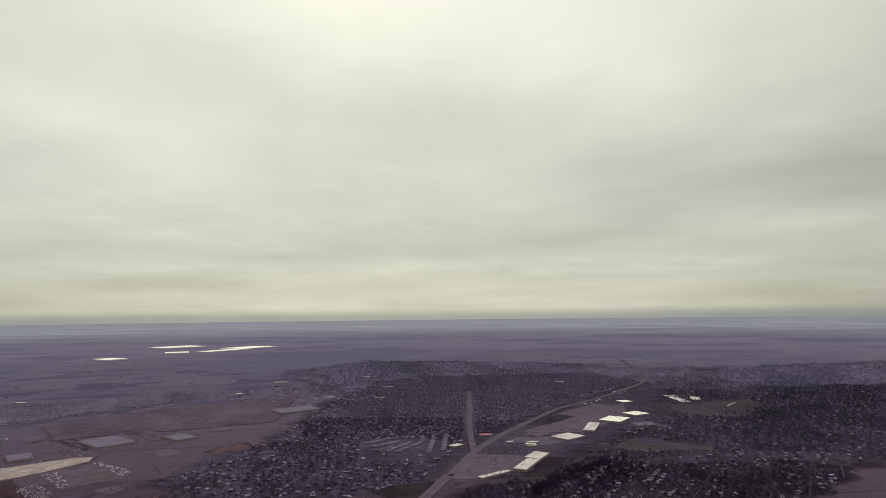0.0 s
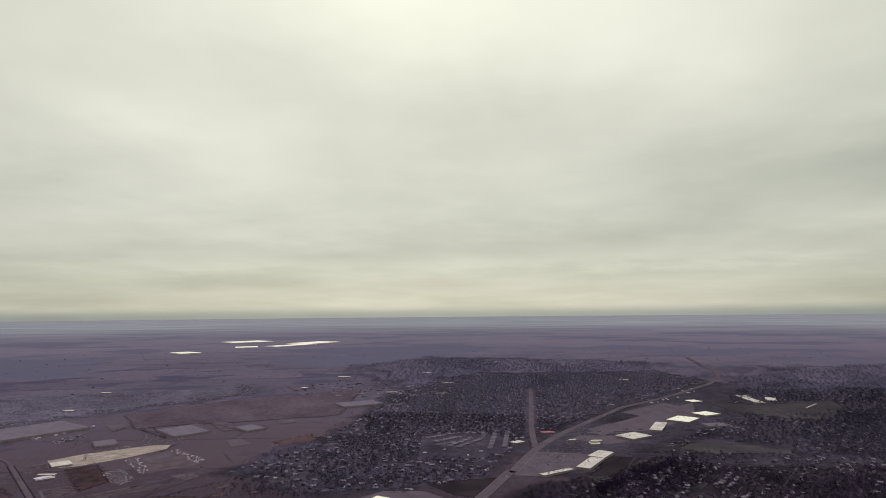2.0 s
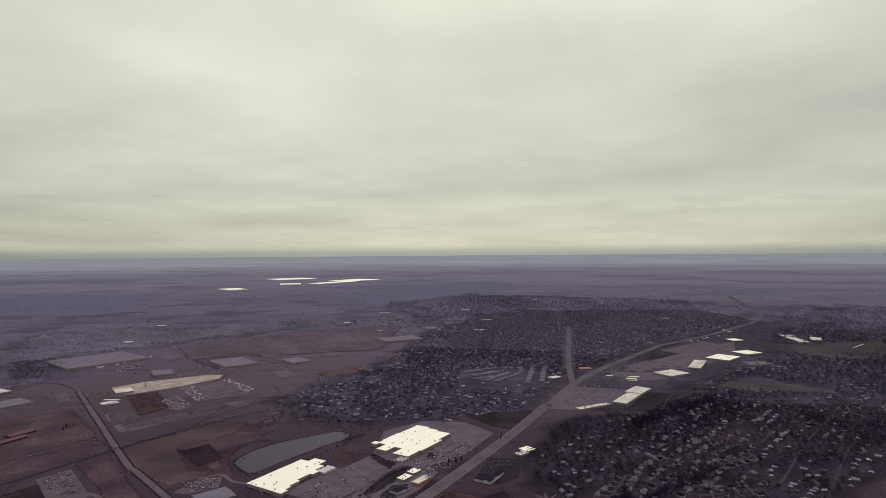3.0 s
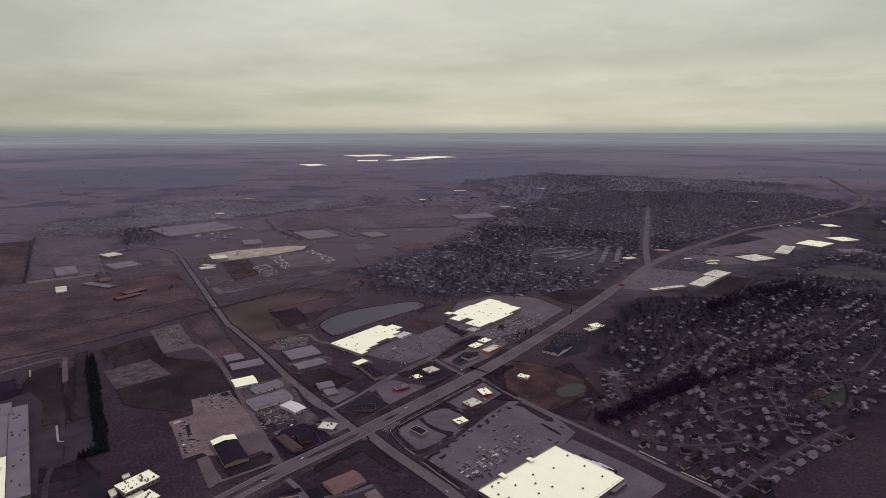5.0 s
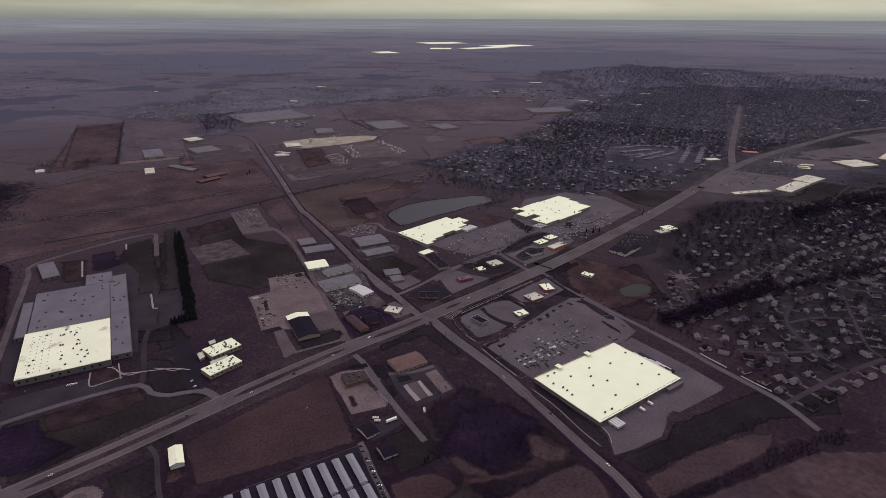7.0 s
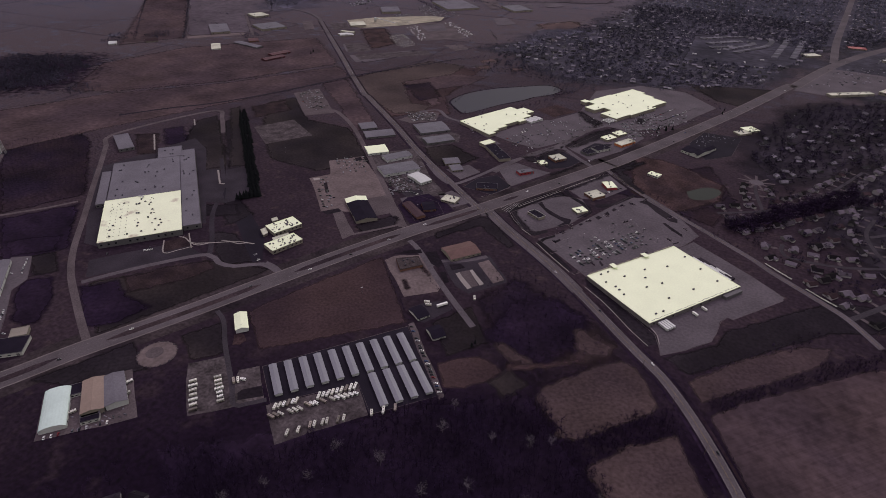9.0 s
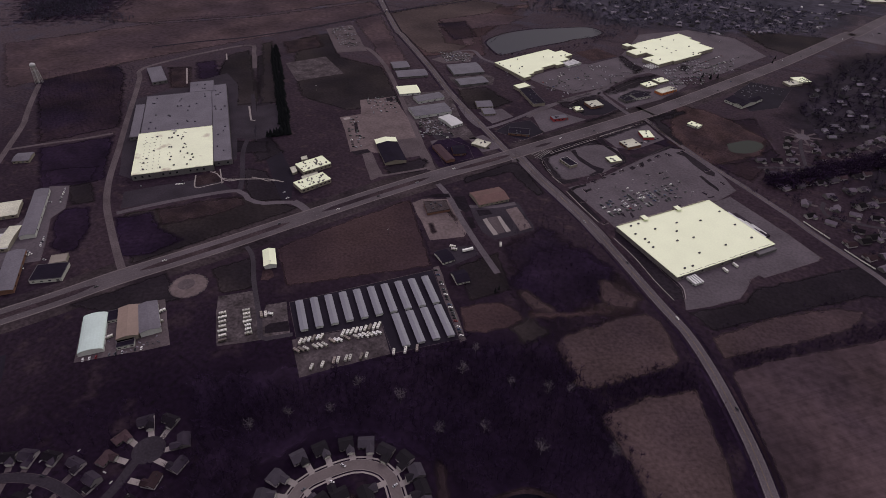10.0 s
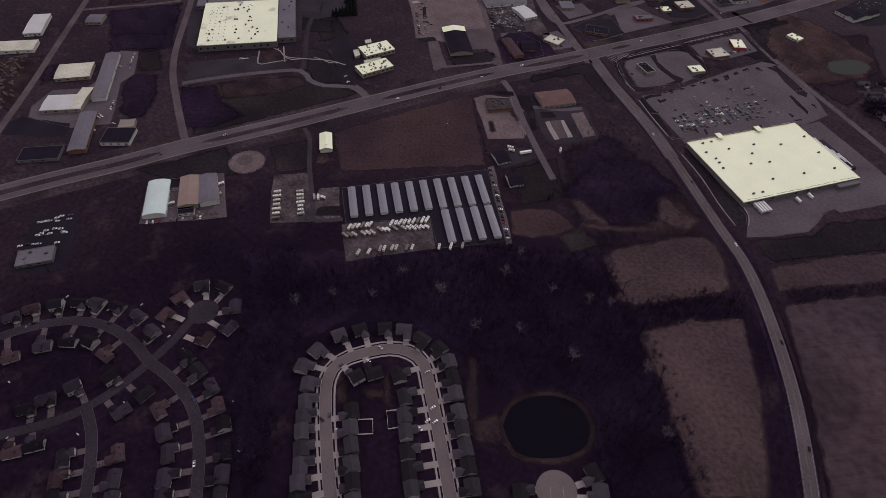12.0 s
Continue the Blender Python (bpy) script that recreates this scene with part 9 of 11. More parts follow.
# ---- single trees, hedges, poles, small things ----
def pale_tree(x, y, h, seed):
    ob = tagged(base("tree", x, y), "pale bare sycamore standing out of dark woods", "tree", "pale trees in the woods")
    (a, b), (c, d) = bare_tree(seed, limbs=12, twigs=6, finer=2, thick=0.8, stem=1.0, fine_twigs=True)
    k = np.array((h * 1.1, h * 1.1, h))
    from_arrays("trunk", a * k, b, "pale_bark", ob)
    from_arrays("crown", c * k, d, "pale_bark", ob)


for n, (p, h) in enumerate((((-130.2, 165.1), 15), ((-88.6, 174.0), 17), ((-60.8, 234.1), 16), ((-158.8, 104.5), 13), ((-41.1, 167.0), 15), ((-10.2, 190.7), 14), ((39.7, 200.1), 16), ((90.4, 233.2), 15), ((15.9, 260.9), 15), ((32.1, 271.9), 13), ((130.9, 192.3), 15), ((-131.2, 128.3), 12), ((-176.2, 76.1), 14), ((-16.5, 248.1), 12), ((-66.0, 264.7), 13))):
    pale_tree(p[0], p[1], h, 300 + n)


def conifer_shape(seed):
    rng = random.Random(seed)
    v, t = [], []
    for k in range(6):
        z, r = 0.08 + k * 0.15, 0.27 * (1 - k / 6.5)
        n = 9
        c = len(v)
        v.append((0, 0, z + 0.28))
        for i in range(n):
            w = 2 * math.pi * i / n + k
            q = r * rng.uniform(0.7, 1.15)
            v.append((q * math.cos(w), q * math.sin(w), z - rng.uniform(0, 0.05)))
        t += [(c, c + 1 + i, c + 1 + (i + 1) % n) for i in range(n)]
    return np.array(v), np.array(t)


CONIFER = None


def conifer(x, y, h, label, group):
    global CONIFER
    if CONIFER is None:
        CONIFER = tagged(base("conifer", x, y), label, "tree", group)
        v, t = conifer_shape(4)
        from_arrays("crown", v, t, "evergreen", CONIFER)
        a, b = [], []
        prism_into(a, b, (0, 0, -0.01), (0, 0, 0.3), 0.03, 0.02)
        from_arrays("trunk", np.array(a), np.array(b), "bark", CONIFER)
        CONIFER.scale = (h, h, h)
        return
    o = copy_thing(CONIFER, pose(x, y, 0, 0, 0, (x * 37 + y * 11) % 360))
    wide = 1.5 if group == "shelter belt" else 0.95
    o.scale = (h * wide, h * wide, h)
    tagged(o, label, "tree", group)


rng = random.Random(5)
for a, b, n in (((-889.2, 755.8), (-717.1, 610.6), 17), ((-717.1, 610.6), (-570.3, 487.3), 17), ((-587.2, 467.1), (-569.5, 490.2), 5)):
    a, b = Vector(a), Vector(b)
    for k in range(n):
        p = a.lerp(b, (k + 0.5) / n)
        for s in (-1, 0, 1):
            conifer(p.x + rng.uniform(-2, 2) + s * 4, p.y + rng.uniform(-2, 2) + s * 4, rng.uniform(10, 15), "dark evergreen in a shelter belt", "shelter belt")
for p, h in (((6.8, 1332.4), 9), ((6.4, 1364.2), 8), ((-90.7, 1156.0), 11), ((-76.0, 1157.7), 12), ((-65.5, 1172.3), 10), ((-88.7, 1134.0), 8), ((-1402.6, 1871.5), 14), ((-1133.1, 1255.9), 11), ((-1120.5, 1232.2), 9), ((193.0, 1466.9), 9)):
    conifer(p[0], p[1], h, "dark evergreen beside a lot", "lone evergreens")

# shrubs in rows: hedges, ditch banks, planting beds
SHRUB = whole(900, limbs=9, twigs=3, thick=2.2)


def shrub_row(name, label, pts, step, low, high, spread, seed, mat="twigs"):
    line = smooth(pts, step)
    rng = np.random.default_rng(seed)
    p = np.array([tuple(q) for q in line]) + rng.uniform(-spread, spread, (len(line), 2))
    h = rng.uniform(low, high, len(p))
    ob = strew(name, SHRUB, p, np.stack([h * 1.3, h * 1.3, h], 1), rng.uniform(0, 6.28, len(p)), mat)
    tagged(ob, label, "hedge", kind="stuff")


for n, pts in enumerate(([(-2488.7, 1333.0), (-2421.6, 1450.1), (-2350.2, 1574.7), (-2282.4, 1736.9)], [(-2282.4, 1736.9), (-1960.5, 1466.4), (-1587.1, 1155.0)], [(-2131.3, 1122.3), (-2043.8, 1184.6), (-1945.6, 1263.2)], [(-2354.5, 1572.6), (-1982.5, 1278.4), (-1696.1, 1053.4)], [(-885.5, 1102.7), (-836.8, 1186.4), (-799.6, 1360.4), (-771.7, 1481.9), (-737.0, 1609.7)], [(-2105.1, 1982.5), (-1950.0, 2095.1), (-1861.7, 2320.0)], [(-2662.3, 2064.9), (-2533.4, 2221.3), (-2397.3, 2386.4)], [(-3678.4, 2411.2), (-3665.6, 2596.9), (-3623.6, 2732.5)], [(-1252.4, 2393.3), (-1120.1, 2312.5), (-986.3, 2212.8)], [(-1357.8, 2164.2), (-1261.7, 2128.1), (-1171.2, 2048.6)])):
    shrub_row("hedge", "dark leafless hedge between brown fields", pts, 5, 3, 7, 3.5, 560 + n, "town_twigs")
for n, (pts, step, lo, hi, sp) in enumerate(itertools.chain((([(-1281.2, 717.7), (-1126.0, 898.2), (-975.5, 1103.7), (-918.9, 1148.7)], 5, 2, 5, 4), ([(-1098.3, 599.9), (-1044.7, 690.5), (-984.1, 776.1), (-921.2, 925.4), (-866.2, 1100.8)], 5, 1.5, 4, 3), ([(-1601.4, 1166.6), (-2268.5, 1725.5)], 6, 2, 5, 4), ([(-870.6, 1115.6), (-784.7, 1274.1), (-695.0, 1446.1), (-628.4, 1548.4)], 5, 3, 7, 7), ([(-1684.5, 1635.2), (-2053.9, 1970.2), (-2297.2, 1745.6)], 8, 3, 7, 5), ([(-1359.5, 2170.0), (-1147.5, 2010.4)], 6, 5, 9, 4), ([(-1348.7, 2224.1), (-1184.6, 2096.6)], 6, 5, 9, 4),),
    (([(94.2, 404.2), (132.3, 354.9), (159.5, 314.4), (191.2, 259.1), (216.9, 210.2)], 3, 1.5, 3.5, 2.5), ([(135.1, 394.2), (168.5, 355.2), (200.1, 308.4), (225.8, 266.5), (242.7, 234.5)], 4, 1, 2.5, 2), ([(-58.7, 858.0), (13.5, 809.8), (64.6, 771.9), (140.7, 726.3)], 5, 2, 6, 4), ([(-160.4, 614.0), (-75.1, 552.9), (-5.7, 499.3), (41.9, 464.2)], 5, 1, 2.5, 1.5), ([(-17.2, 546.5), (29.0, 505.9), (74.9, 468.6)], 5, 1, 3, 3), ([(-352.1, 274.2), (-291.9, 227.2)], 5, 1, 2.5, 1), ([(-283.9, 222.8), (-239.3, 288.9), (-186.6, 356.7)], 6, 0.8, 1.6, 1),),
    (([(-285.4, 449.4), (-226.8, 393.9), (-181.9, 354.1)], 5, 2, 5, 2), ([(-221.9, 449.3), (-176.8, 419.5), (-132.7, 388.3)], 5, 2, 6, 2), ([(-1156.5, 388.6), (-1052.2, 543.3), (-942.7, 747.8)], 7, 1.5, 4, 3), ([(-400.8, 148.1), (-383.1, 141.6)], 4, 1, 2, 1), ([(-538.0, 1072.7), (-543.9, 1156.4), (-479.1, 1311.9), (-402.3, 1347.3)], 6, 2, 5, 3), ([(-493.1, 1004.3), (-417.5, 1083.6), (-361.8, 1196.7), (-349.6, 1267.1)], 6, 3, 8, 4), ([(-107.2, 1454.8), (-17.8, 1394.7), (-3.1, 1364.3)], 7, 3, 7, 3),),
    (([(105.9, 793.8), (157.1, 748.0), (216.9, 713.2), (267.8, 661.3)], 6, 2, 6, 4),))):
    shrub_row("hedge", "dark leafless shrubs along a field edge", pts, step, lo, hi, sp, 500 + n)


def planting_island(x, y, angle, n):
    ob = tagged(base("planting_island", x, y, angle), "small kerbed island with dark shrubs", "planting bed", "car park islands")
    bm = bmesh.new()
    box(bm, 0, 0, 0.1, 10, 3.2, 0.16, bevel=0.05)
    part("kerb", bm, "concrete", ob)
    bm = bmesh.new()
    box(bm, 0, 0, 0.2, 9.4, 2.6, 0.14)
    part("soil", bm, "scrub", ob)
    rng = np.random.default_rng(n)
    p = np.stack([rng.uniform(-4, 4, 6), rng.uniform(-0.9, 0.9, 6), np.full(6, 0.3)], 1)
    h = rng.uniform(1.4, 3.2, 6)
    v, t = SHRUB
    w = (v[None] * np.stack([h * 1.2, h * 1.2, h], 1)[:, None] + p[:, None]).reshape(-1, 3)
    from_arrays("shrubs", w, (t[None] + (np.arange(6) * len(v))[:, None, None]).reshape(-1, 3), "evergreen", ob)["kind"] = "stuff"


for n, p in enumerate(((-104.4, 644.6), (-100.8, 670.0), (-82.9, 698.2), (-63.8, 731.9), (-54.6, 773.0), (-43.7, 790.6), (-27.4, 815.8), (-103.3, 613.2), (-93.5, 586.3), (-37.3, 587.2), (-32.8, 726.4), (36.3, 707.0), (-48.8, 554.4), (49.6, 751.3), (21.5, 777.1))):
    planting_island(p[0], p[1], uang + (90 if n % 2 else 0), 700 + n)


def lamp_post(x, y, h=9.0):
    ob = tagged(base("lamp_post", x, y, uang, 0.1), "tall grey car park lamp post", "lamp post", "car park lamps")
    bm = bmesh.new()
    drum(bm, 0, 0, 0, 0.35, 0.35, 0.8, 8)
    part("footing", bm, "concrete", ob)
    bm = bmesh.new()
    drum(bm, 0, 0, 0.8, 0.14, 0.09, h - 0.8, 8)
    part("pole", bm, "dark_metal", ob)
    for s in (-1, 1):
        bm = bmesh.new()
        box(bm, s * 0.7, 0, h - 0.1, 1.0, 0.5, 0.22, bevel=0.05)
        part("lamp_head", bm, "pale_metal", ob)
    return ob


post = None
for i in range(5):
    for j in range(4):
        p = STORE_L + su * (16 + i * 30) + sv * (22 + j * 30)
        if post is None:
            post = lamp_post(p.x, p.y)
        else:
            copy_thing(post, pose(p.x, p.y, 0.1, 0, 0, uang))
for p in ((-322.9, 591.0), (-156.3, 777.8), (-659.1, 647.7), (-331.5, 240.2), (-260.1, 368.9), (146.0, 1382.2), (335.4, 2119.7), (-105.3, 1113.9), (-219.9, 1109.3), (-266.9, 979.0), (-190.4, 1252.9), (-117.1, 1383.2)):
    copy_thing(post, pose(p[0], p[1], 0.1, 0, 0, uang))


def utility_pole(x, y, angle):
    ob = tagged(base("utility_pole", x, y, angle), "wooden utility pole beside the road", "utility pole", "utility poles")
    bm = bmesh.new()
    drum(bm, 0, 0, 0, 0.18, 0.12, 11, 7)
    part("pole", bm, "lumber", ob)
    bm = bmesh.new()
    box(bm, 0, 0, 10.0, 2.4, 0.14, 0.16)
    for s in (-1.0, -0.4, 0.4, 1.0):
        drum(bm, s, 0, 10.16, 0.06, 0.05, 0.2, 6)
    part("crossarm", bm, "lumber", ob)
    return ob


upole = None
for line, off in ((STORE_ROAD, 7.0), (CROSS_ROAD, -10.0)):
    nn = sides(line)
    run = 0.0
    for i in range(1, len(line) - 1):
        run += (line[i] - line[i - 1]).length
        if run > 55:
            run = 0.0
            p = line[i] + nn[i] * off
            a = math.degrees(math.atan2(nn[i].y, nn[i].x))
            if upole is None:
                upole = utility_pole(p.x, p.y, a)
            else:
                copy_thing(upole, pose(p.x, p.y, 0, 0, 0, a))


# water tower beyond the factory
def water_tower(x, y, h):
    ob = tagged(base("water_tower", x, y, 20), "white water tower on thin braced legs", "water tower")
    bm = bmesh.new()
    bmesh.ops.create_uvsphere(bm, u_segments=18, v_segments=10, radius=5.2, matrix=pose(0, 0, h - 3.6) @ Matrix.Diagonal((1, 1, 0.72, 1)))
    part("tank", bm, "pale_metal", ob)
    bm = bmesh.new()
    drum(bm, 0, 0, 0, 0.9, 0.9, h - 6, 10)
    part("riser", bm, "pale_metal", ob)
    n = 6
    for k in range(n):
        w = 2 * math.pi * k / n
        bm = bmesh.new()
        a, b = Vector((7 * math.cos(w), 7 * math.sin(w), 0)), Vector((4.4 * math.cos(w), 4.4 * math.sin(w), h - 4))
        v, t = [], []
        prism_into(v, t, a, b, 0.35, 0.3)
        bm.free()
        from_arrays("leg", np.array(v), np.array(t), "pale_metal", ob)
    bm = bmesh.new()
    for z in (h * 0.3, h * 0.6):
        r = 7 - 2.6 * z / (h - 4)
        for k in range(n):
            w, q = 2 * math.pi * k / n, 2 * math.pi * (k + 1) / n
            mid = Vector((math.cos(w) + math.cos(q), math.sin(w) + math.sin(q))) * r / 2
            box(bm, mid.x, mid.y, z, r, 0.25, 0.25, math.degrees((w + q) / 2) + 90)
    part("brace", bm, "pale_metal", ob)


water_tower(-1096.4, 362.3, 38)


# gravel display circle by the highway
def display_circle(x, y, r):
    ob = tagged(base("display_circle", x, y), "round gravel plot ringed with dark stones", "display plot")
    bm = bmesh.new()
    drum(bm, 0, 0, 0, r, r - 1, 0.5, 40)
    part("mound", bm, "dirt_pad", ob)
    rng = random.Random(2)
    for k in range(26):
        w = 2 * math.pi * k / 26
        bm = bmesh.new()
        bmesh.ops.create_icosphere(bm, subdivisions=1, radius=rng.uniform(0.9, 1.6), matrix=pose(r * 0.98 * math.cos(w), r * 0.98 * math.sin(w), 0.3) @ Matrix.Diagonal((1, 1.2, 0.7, 1)))
        part("stone", bm, "gravel" if k % 3 else "dark_wall", ob)
    bm = bmesh.new()
    drum(bm, -r * 0.2, 0, 0.5, r * 0.45, r * 0.4, 0.25, 24)
    part("gravel_bed", bm, "gravel", ob)


display_circle(*(-379.7, 163.2), 20.5)

# farms and depots among the western fields
for a, b, c, e, r, roof, wall, label, cat in (
    ((-1170.1, 1098.0), (-1155.1, 1161.9), (-1190.2, 1115.6), 4, 6.5, "barn_red", "barn_red", "long red-roofed barn in brown fields", "barn"),
    ((-1191.5, 1147.9), (-1178.0, 1208.0), (-1214.1, 1166.3), 4, 6.5, "barn_red", "barn_red", "long red-roofed barn in brown fields", "barn"),
    ((-1380.2, 1234.3), (-1360.7, 1257.6), (-1412.2, 1262.0), 4, 7, "barn_red", "brick_wall", "red farm shed by the lane", "barn"),
    ((-1396.7, 1103.0), (-1380.0, 1123.3), (-1450.7, 1146.4), 4, 8, "dusty_membrane", "white_wall", "white farmhouse beside brown fields", "farmhouse"),
    ((-1704.6, 973.2), (-1691.7, 990.8), (-1731.7, 990.8), 4, 8, "pale_metal", "white_wall", "white farmhouse by a thin road", "farmhouse"),
    ((-2231.7, 1025.5), (-2217.6, 1047.0), (-2281.2, 1052.1), 4, 8, "grey_membrane", "cream_wall", "grey farm shed among trees", "barn"),
    ((-1637.8, 1054.0), (-1619.4, 1084.8), (-1678.0, 1082.9), 4, 7, "shingle_brown", "cream_wall", "brown farmhouse under bare trees", "farmhouse"),
    ((-1410.8, 1226.1), (-1297.2, 1216.1), (-1381.0, 1198.9), 3, 5, "grey_membrane", "grey_wall", "grey stable by a red shed", "stable"),
):
    gable_building("farm_building", a, b, c, e, r, roof, wall, label, cat, 3)
for n, (c, k) in enumerate((((-1751.3, 1017.7), 14), ((-1690.8, 1115.6), 18), ((-1341.3, 665.8), 12), ((-1703.2, 1135.4), 14), ((-1429.6, 1297.9), 10), ((-1774.1, 1069.1), 10))):
    c = Vector(c)
    woods("clump of bare trees round a farm", [(c.x + 45 * math.cos(i), c.y + 45 * math.sin(i)) for i in range(6)], 11, 400 + n, 8, 13, "town_twigs", limbs=7, twigs=3, thick=1.7, kinds=1)

# rows of mobile homes in the park below the old town
home_shape = (wall_shape[0] * np.array((1, 0.45, 0.75)), wall_shape[1])
home_roof = (roof_shape[0] * np.array((1, 0.45, 0.75)), roof_shape[1])
spots, turns = [], []
for pts in ([(-179.4, 2097.2), (-70.9, 2195.7), (11.2, 2204.2), (14.5, 2096.3), (-56.4, 1959.6)], [(-149.5, 2033.3), (-63.2, 2119.8), (-25.4, 2102.0), (-86.9, 1976.7)], [(-130.1, 1979.8), (-73.8, 2031.5)], [(51.7, 1954.6), (66.0, 2248.3)], [(99.8, 1973.1), (110.3, 2265.3)]):
    line = smooth(pts, 12)
    nn = sides(line)
    for q, d in zip(line, nn):
        spots.append(tuple(q))
        turns.append(math.atan2(d.y, d.x) + 0.35)
spots, turns = np.array(spots), np.array(turns)
root = tagged(base("mobile_homes", 0, 0), "curved rows of small pale mobile homes", "mobile homes", kind="stuff")
strew("walls", home_shape, spots, np.full(len(spots), 17.0), turns, "far_wall", root)["kind"] = "stuff"
strew("roofs", home_roof, spots, np.full(len(spots), 17.0), turns, "home_roof", root)["kind"] = "stuff"
patch("lawn", "town_floor", PARK, 0.09, "dark grass under the mobile homes", "lawn")

# far parked vehicles and stored goods, each too small to tell apart
crate = (wall_shape[0] * np.array((1, 0.55, 0.9)), np.concatenate([wall_shape[1], np.array([(4, 5, 9), (4, 9, 8), (6, 7, 8), (6, 8, 9)])]))


def goods(label, poly, spacing, seed, size, mat="far_wall", flat=1.0):
    p, rng = sprinkle(poly, spacing, seed)
    p = p[rng.random(len(p)) < 0.7]
    tagged(strew("stored_goods", (crate[0] * np.array((1, 1, flat)), crate[1]), p, rng.uniform(0.7, 1.3, len(p)) * size, 0.2 + rng.choice([0, 1.57], len(p)), mat), label, "goods", kind="stuff")


goods("white vans and trailers in a far yard", [(-1078.8, 1561.0), (-1044.9, 1607.2), (-926.4, 1502.2), (-936.5, 1445.5), (-973.8, 1462.2)], 8, 801, 3.2, "white_wall")
goods("rows of trucks along the edge of a yard", [(-1104.4, 1707.0), (-1080.0, 1741.3), (-936.0, 1580.2), (-947.5, 1555.9)], 10, 802, 6, "pale_roof")
goods("rows of trucks along the edge of a yard", [(-1025.5, 1837.8), (-1007.6, 1858.4), (-844.1, 1733.3), (-846.6, 1671.1), (-926.7, 1758.2)], 9, 803, 6, "pale_roof")
goods("trailers in front of a long warehouse", [(-1720.0, 2024.2), (-1686.2, 2184.2), (-1620.8, 2273.2), (-1575.3, 2219.0), (-1614.8, 2092.0), (-1647.3, 1975.4)], 16, 813, 9, "pale_roof")
goods("pale trailers parked beside the long plant", [(-1560.4, 1952.2), (-1531.9, 2071.3), (-1484.0, 2026.9), (-1505.1, 1901.0)], 11, 804, 10)
goods("parked cars and bins round the workshops", [(-448.2, 691.0), (-414.9, 741.7), (-351.8, 670.8), (-387.8, 622.7)], 10, 805, 4)
goods("stacked timber in a brown yard", [(-802.9, 42.9), (-788.7, 87.2), (-691.7, 32.4), (-681.6, -1.1)], 7, 806, 6, "lumber")
goods("scattered parked cars in a far plaza", [(156.3, 1668.3), (240.5, 1965.1), (396.4, 2025.0), (331.8, 1840.7)], 17, 807, 5)
goods("small pale sheds at the far edge of town", [(-1145.5, 3734.8), (-669.3, 4014.3), (-222.8, 3482.2), (-434.9, 3117.6), (-839.8, 3210.5)], 95, 808, 34, "far_wall", 0.35)
goods("bright roofs of the far strip by the bend", [(812.5, 2979.1), (1315.5, 3817.2), (1329.5, 3702.6), (937.5, 3041.3)], 70, 809, 22, "white_wall", 0.5)
goods("pale roofs scattered through the old town", TOWN, 85, 810, 11, "pale_roof", 0.7)
goods("cars parked close on a dark lot", [(-12.0, 1112.0), (-2.0, 1185.0), (60.0, 1192.0), (58.0, 1150.0), (20.0, 1150.0), (10.0, 1105.0)], 9, 815, 3.6, "home_roof", 0.7)
goods("pale roofs scattered through the eastern suburbs", EAST_TOWN, 110, 811, 10, "pale_roof", 0.7)
goods("pale roofs and vans of the western subdivision", WEST_TOWN, 45, 812, 9, "pale_roof", 0.6)

# pavements along the loop street
for line, offs in ((LOOP_ROAD, (7.0, -7.0)),):
    for o in offs:
        bm = bmesh.new()
        ribbon(bm, line, 1.6, 0.16, o)
        tagged(part("pavement", bm, "concrete"), "pale concrete footway along the street", "pavement", kind="structure")
bm = bmesh.new()
ribbon(bm, smooth([(-563.6, 343.0), (-538.0, 337.0), (-517.8, 349.7), (-486.6, 373.1), (-461.7, 381.5)], 6), 2.0, 0.12)
tagged(part("pavement", bm, "concrete"), "winding concrete footpath by the factory", "pavement", kind="structure")

# ---- verges, islands and small marks of the near ground ----
def verge(pts, label="dark kerbed verge of rough grass", mat="lawn", z=0.16, wobble=0.6):
    return patch("lawn", mat, pts, z, label, "verge", wobble, len(pts))


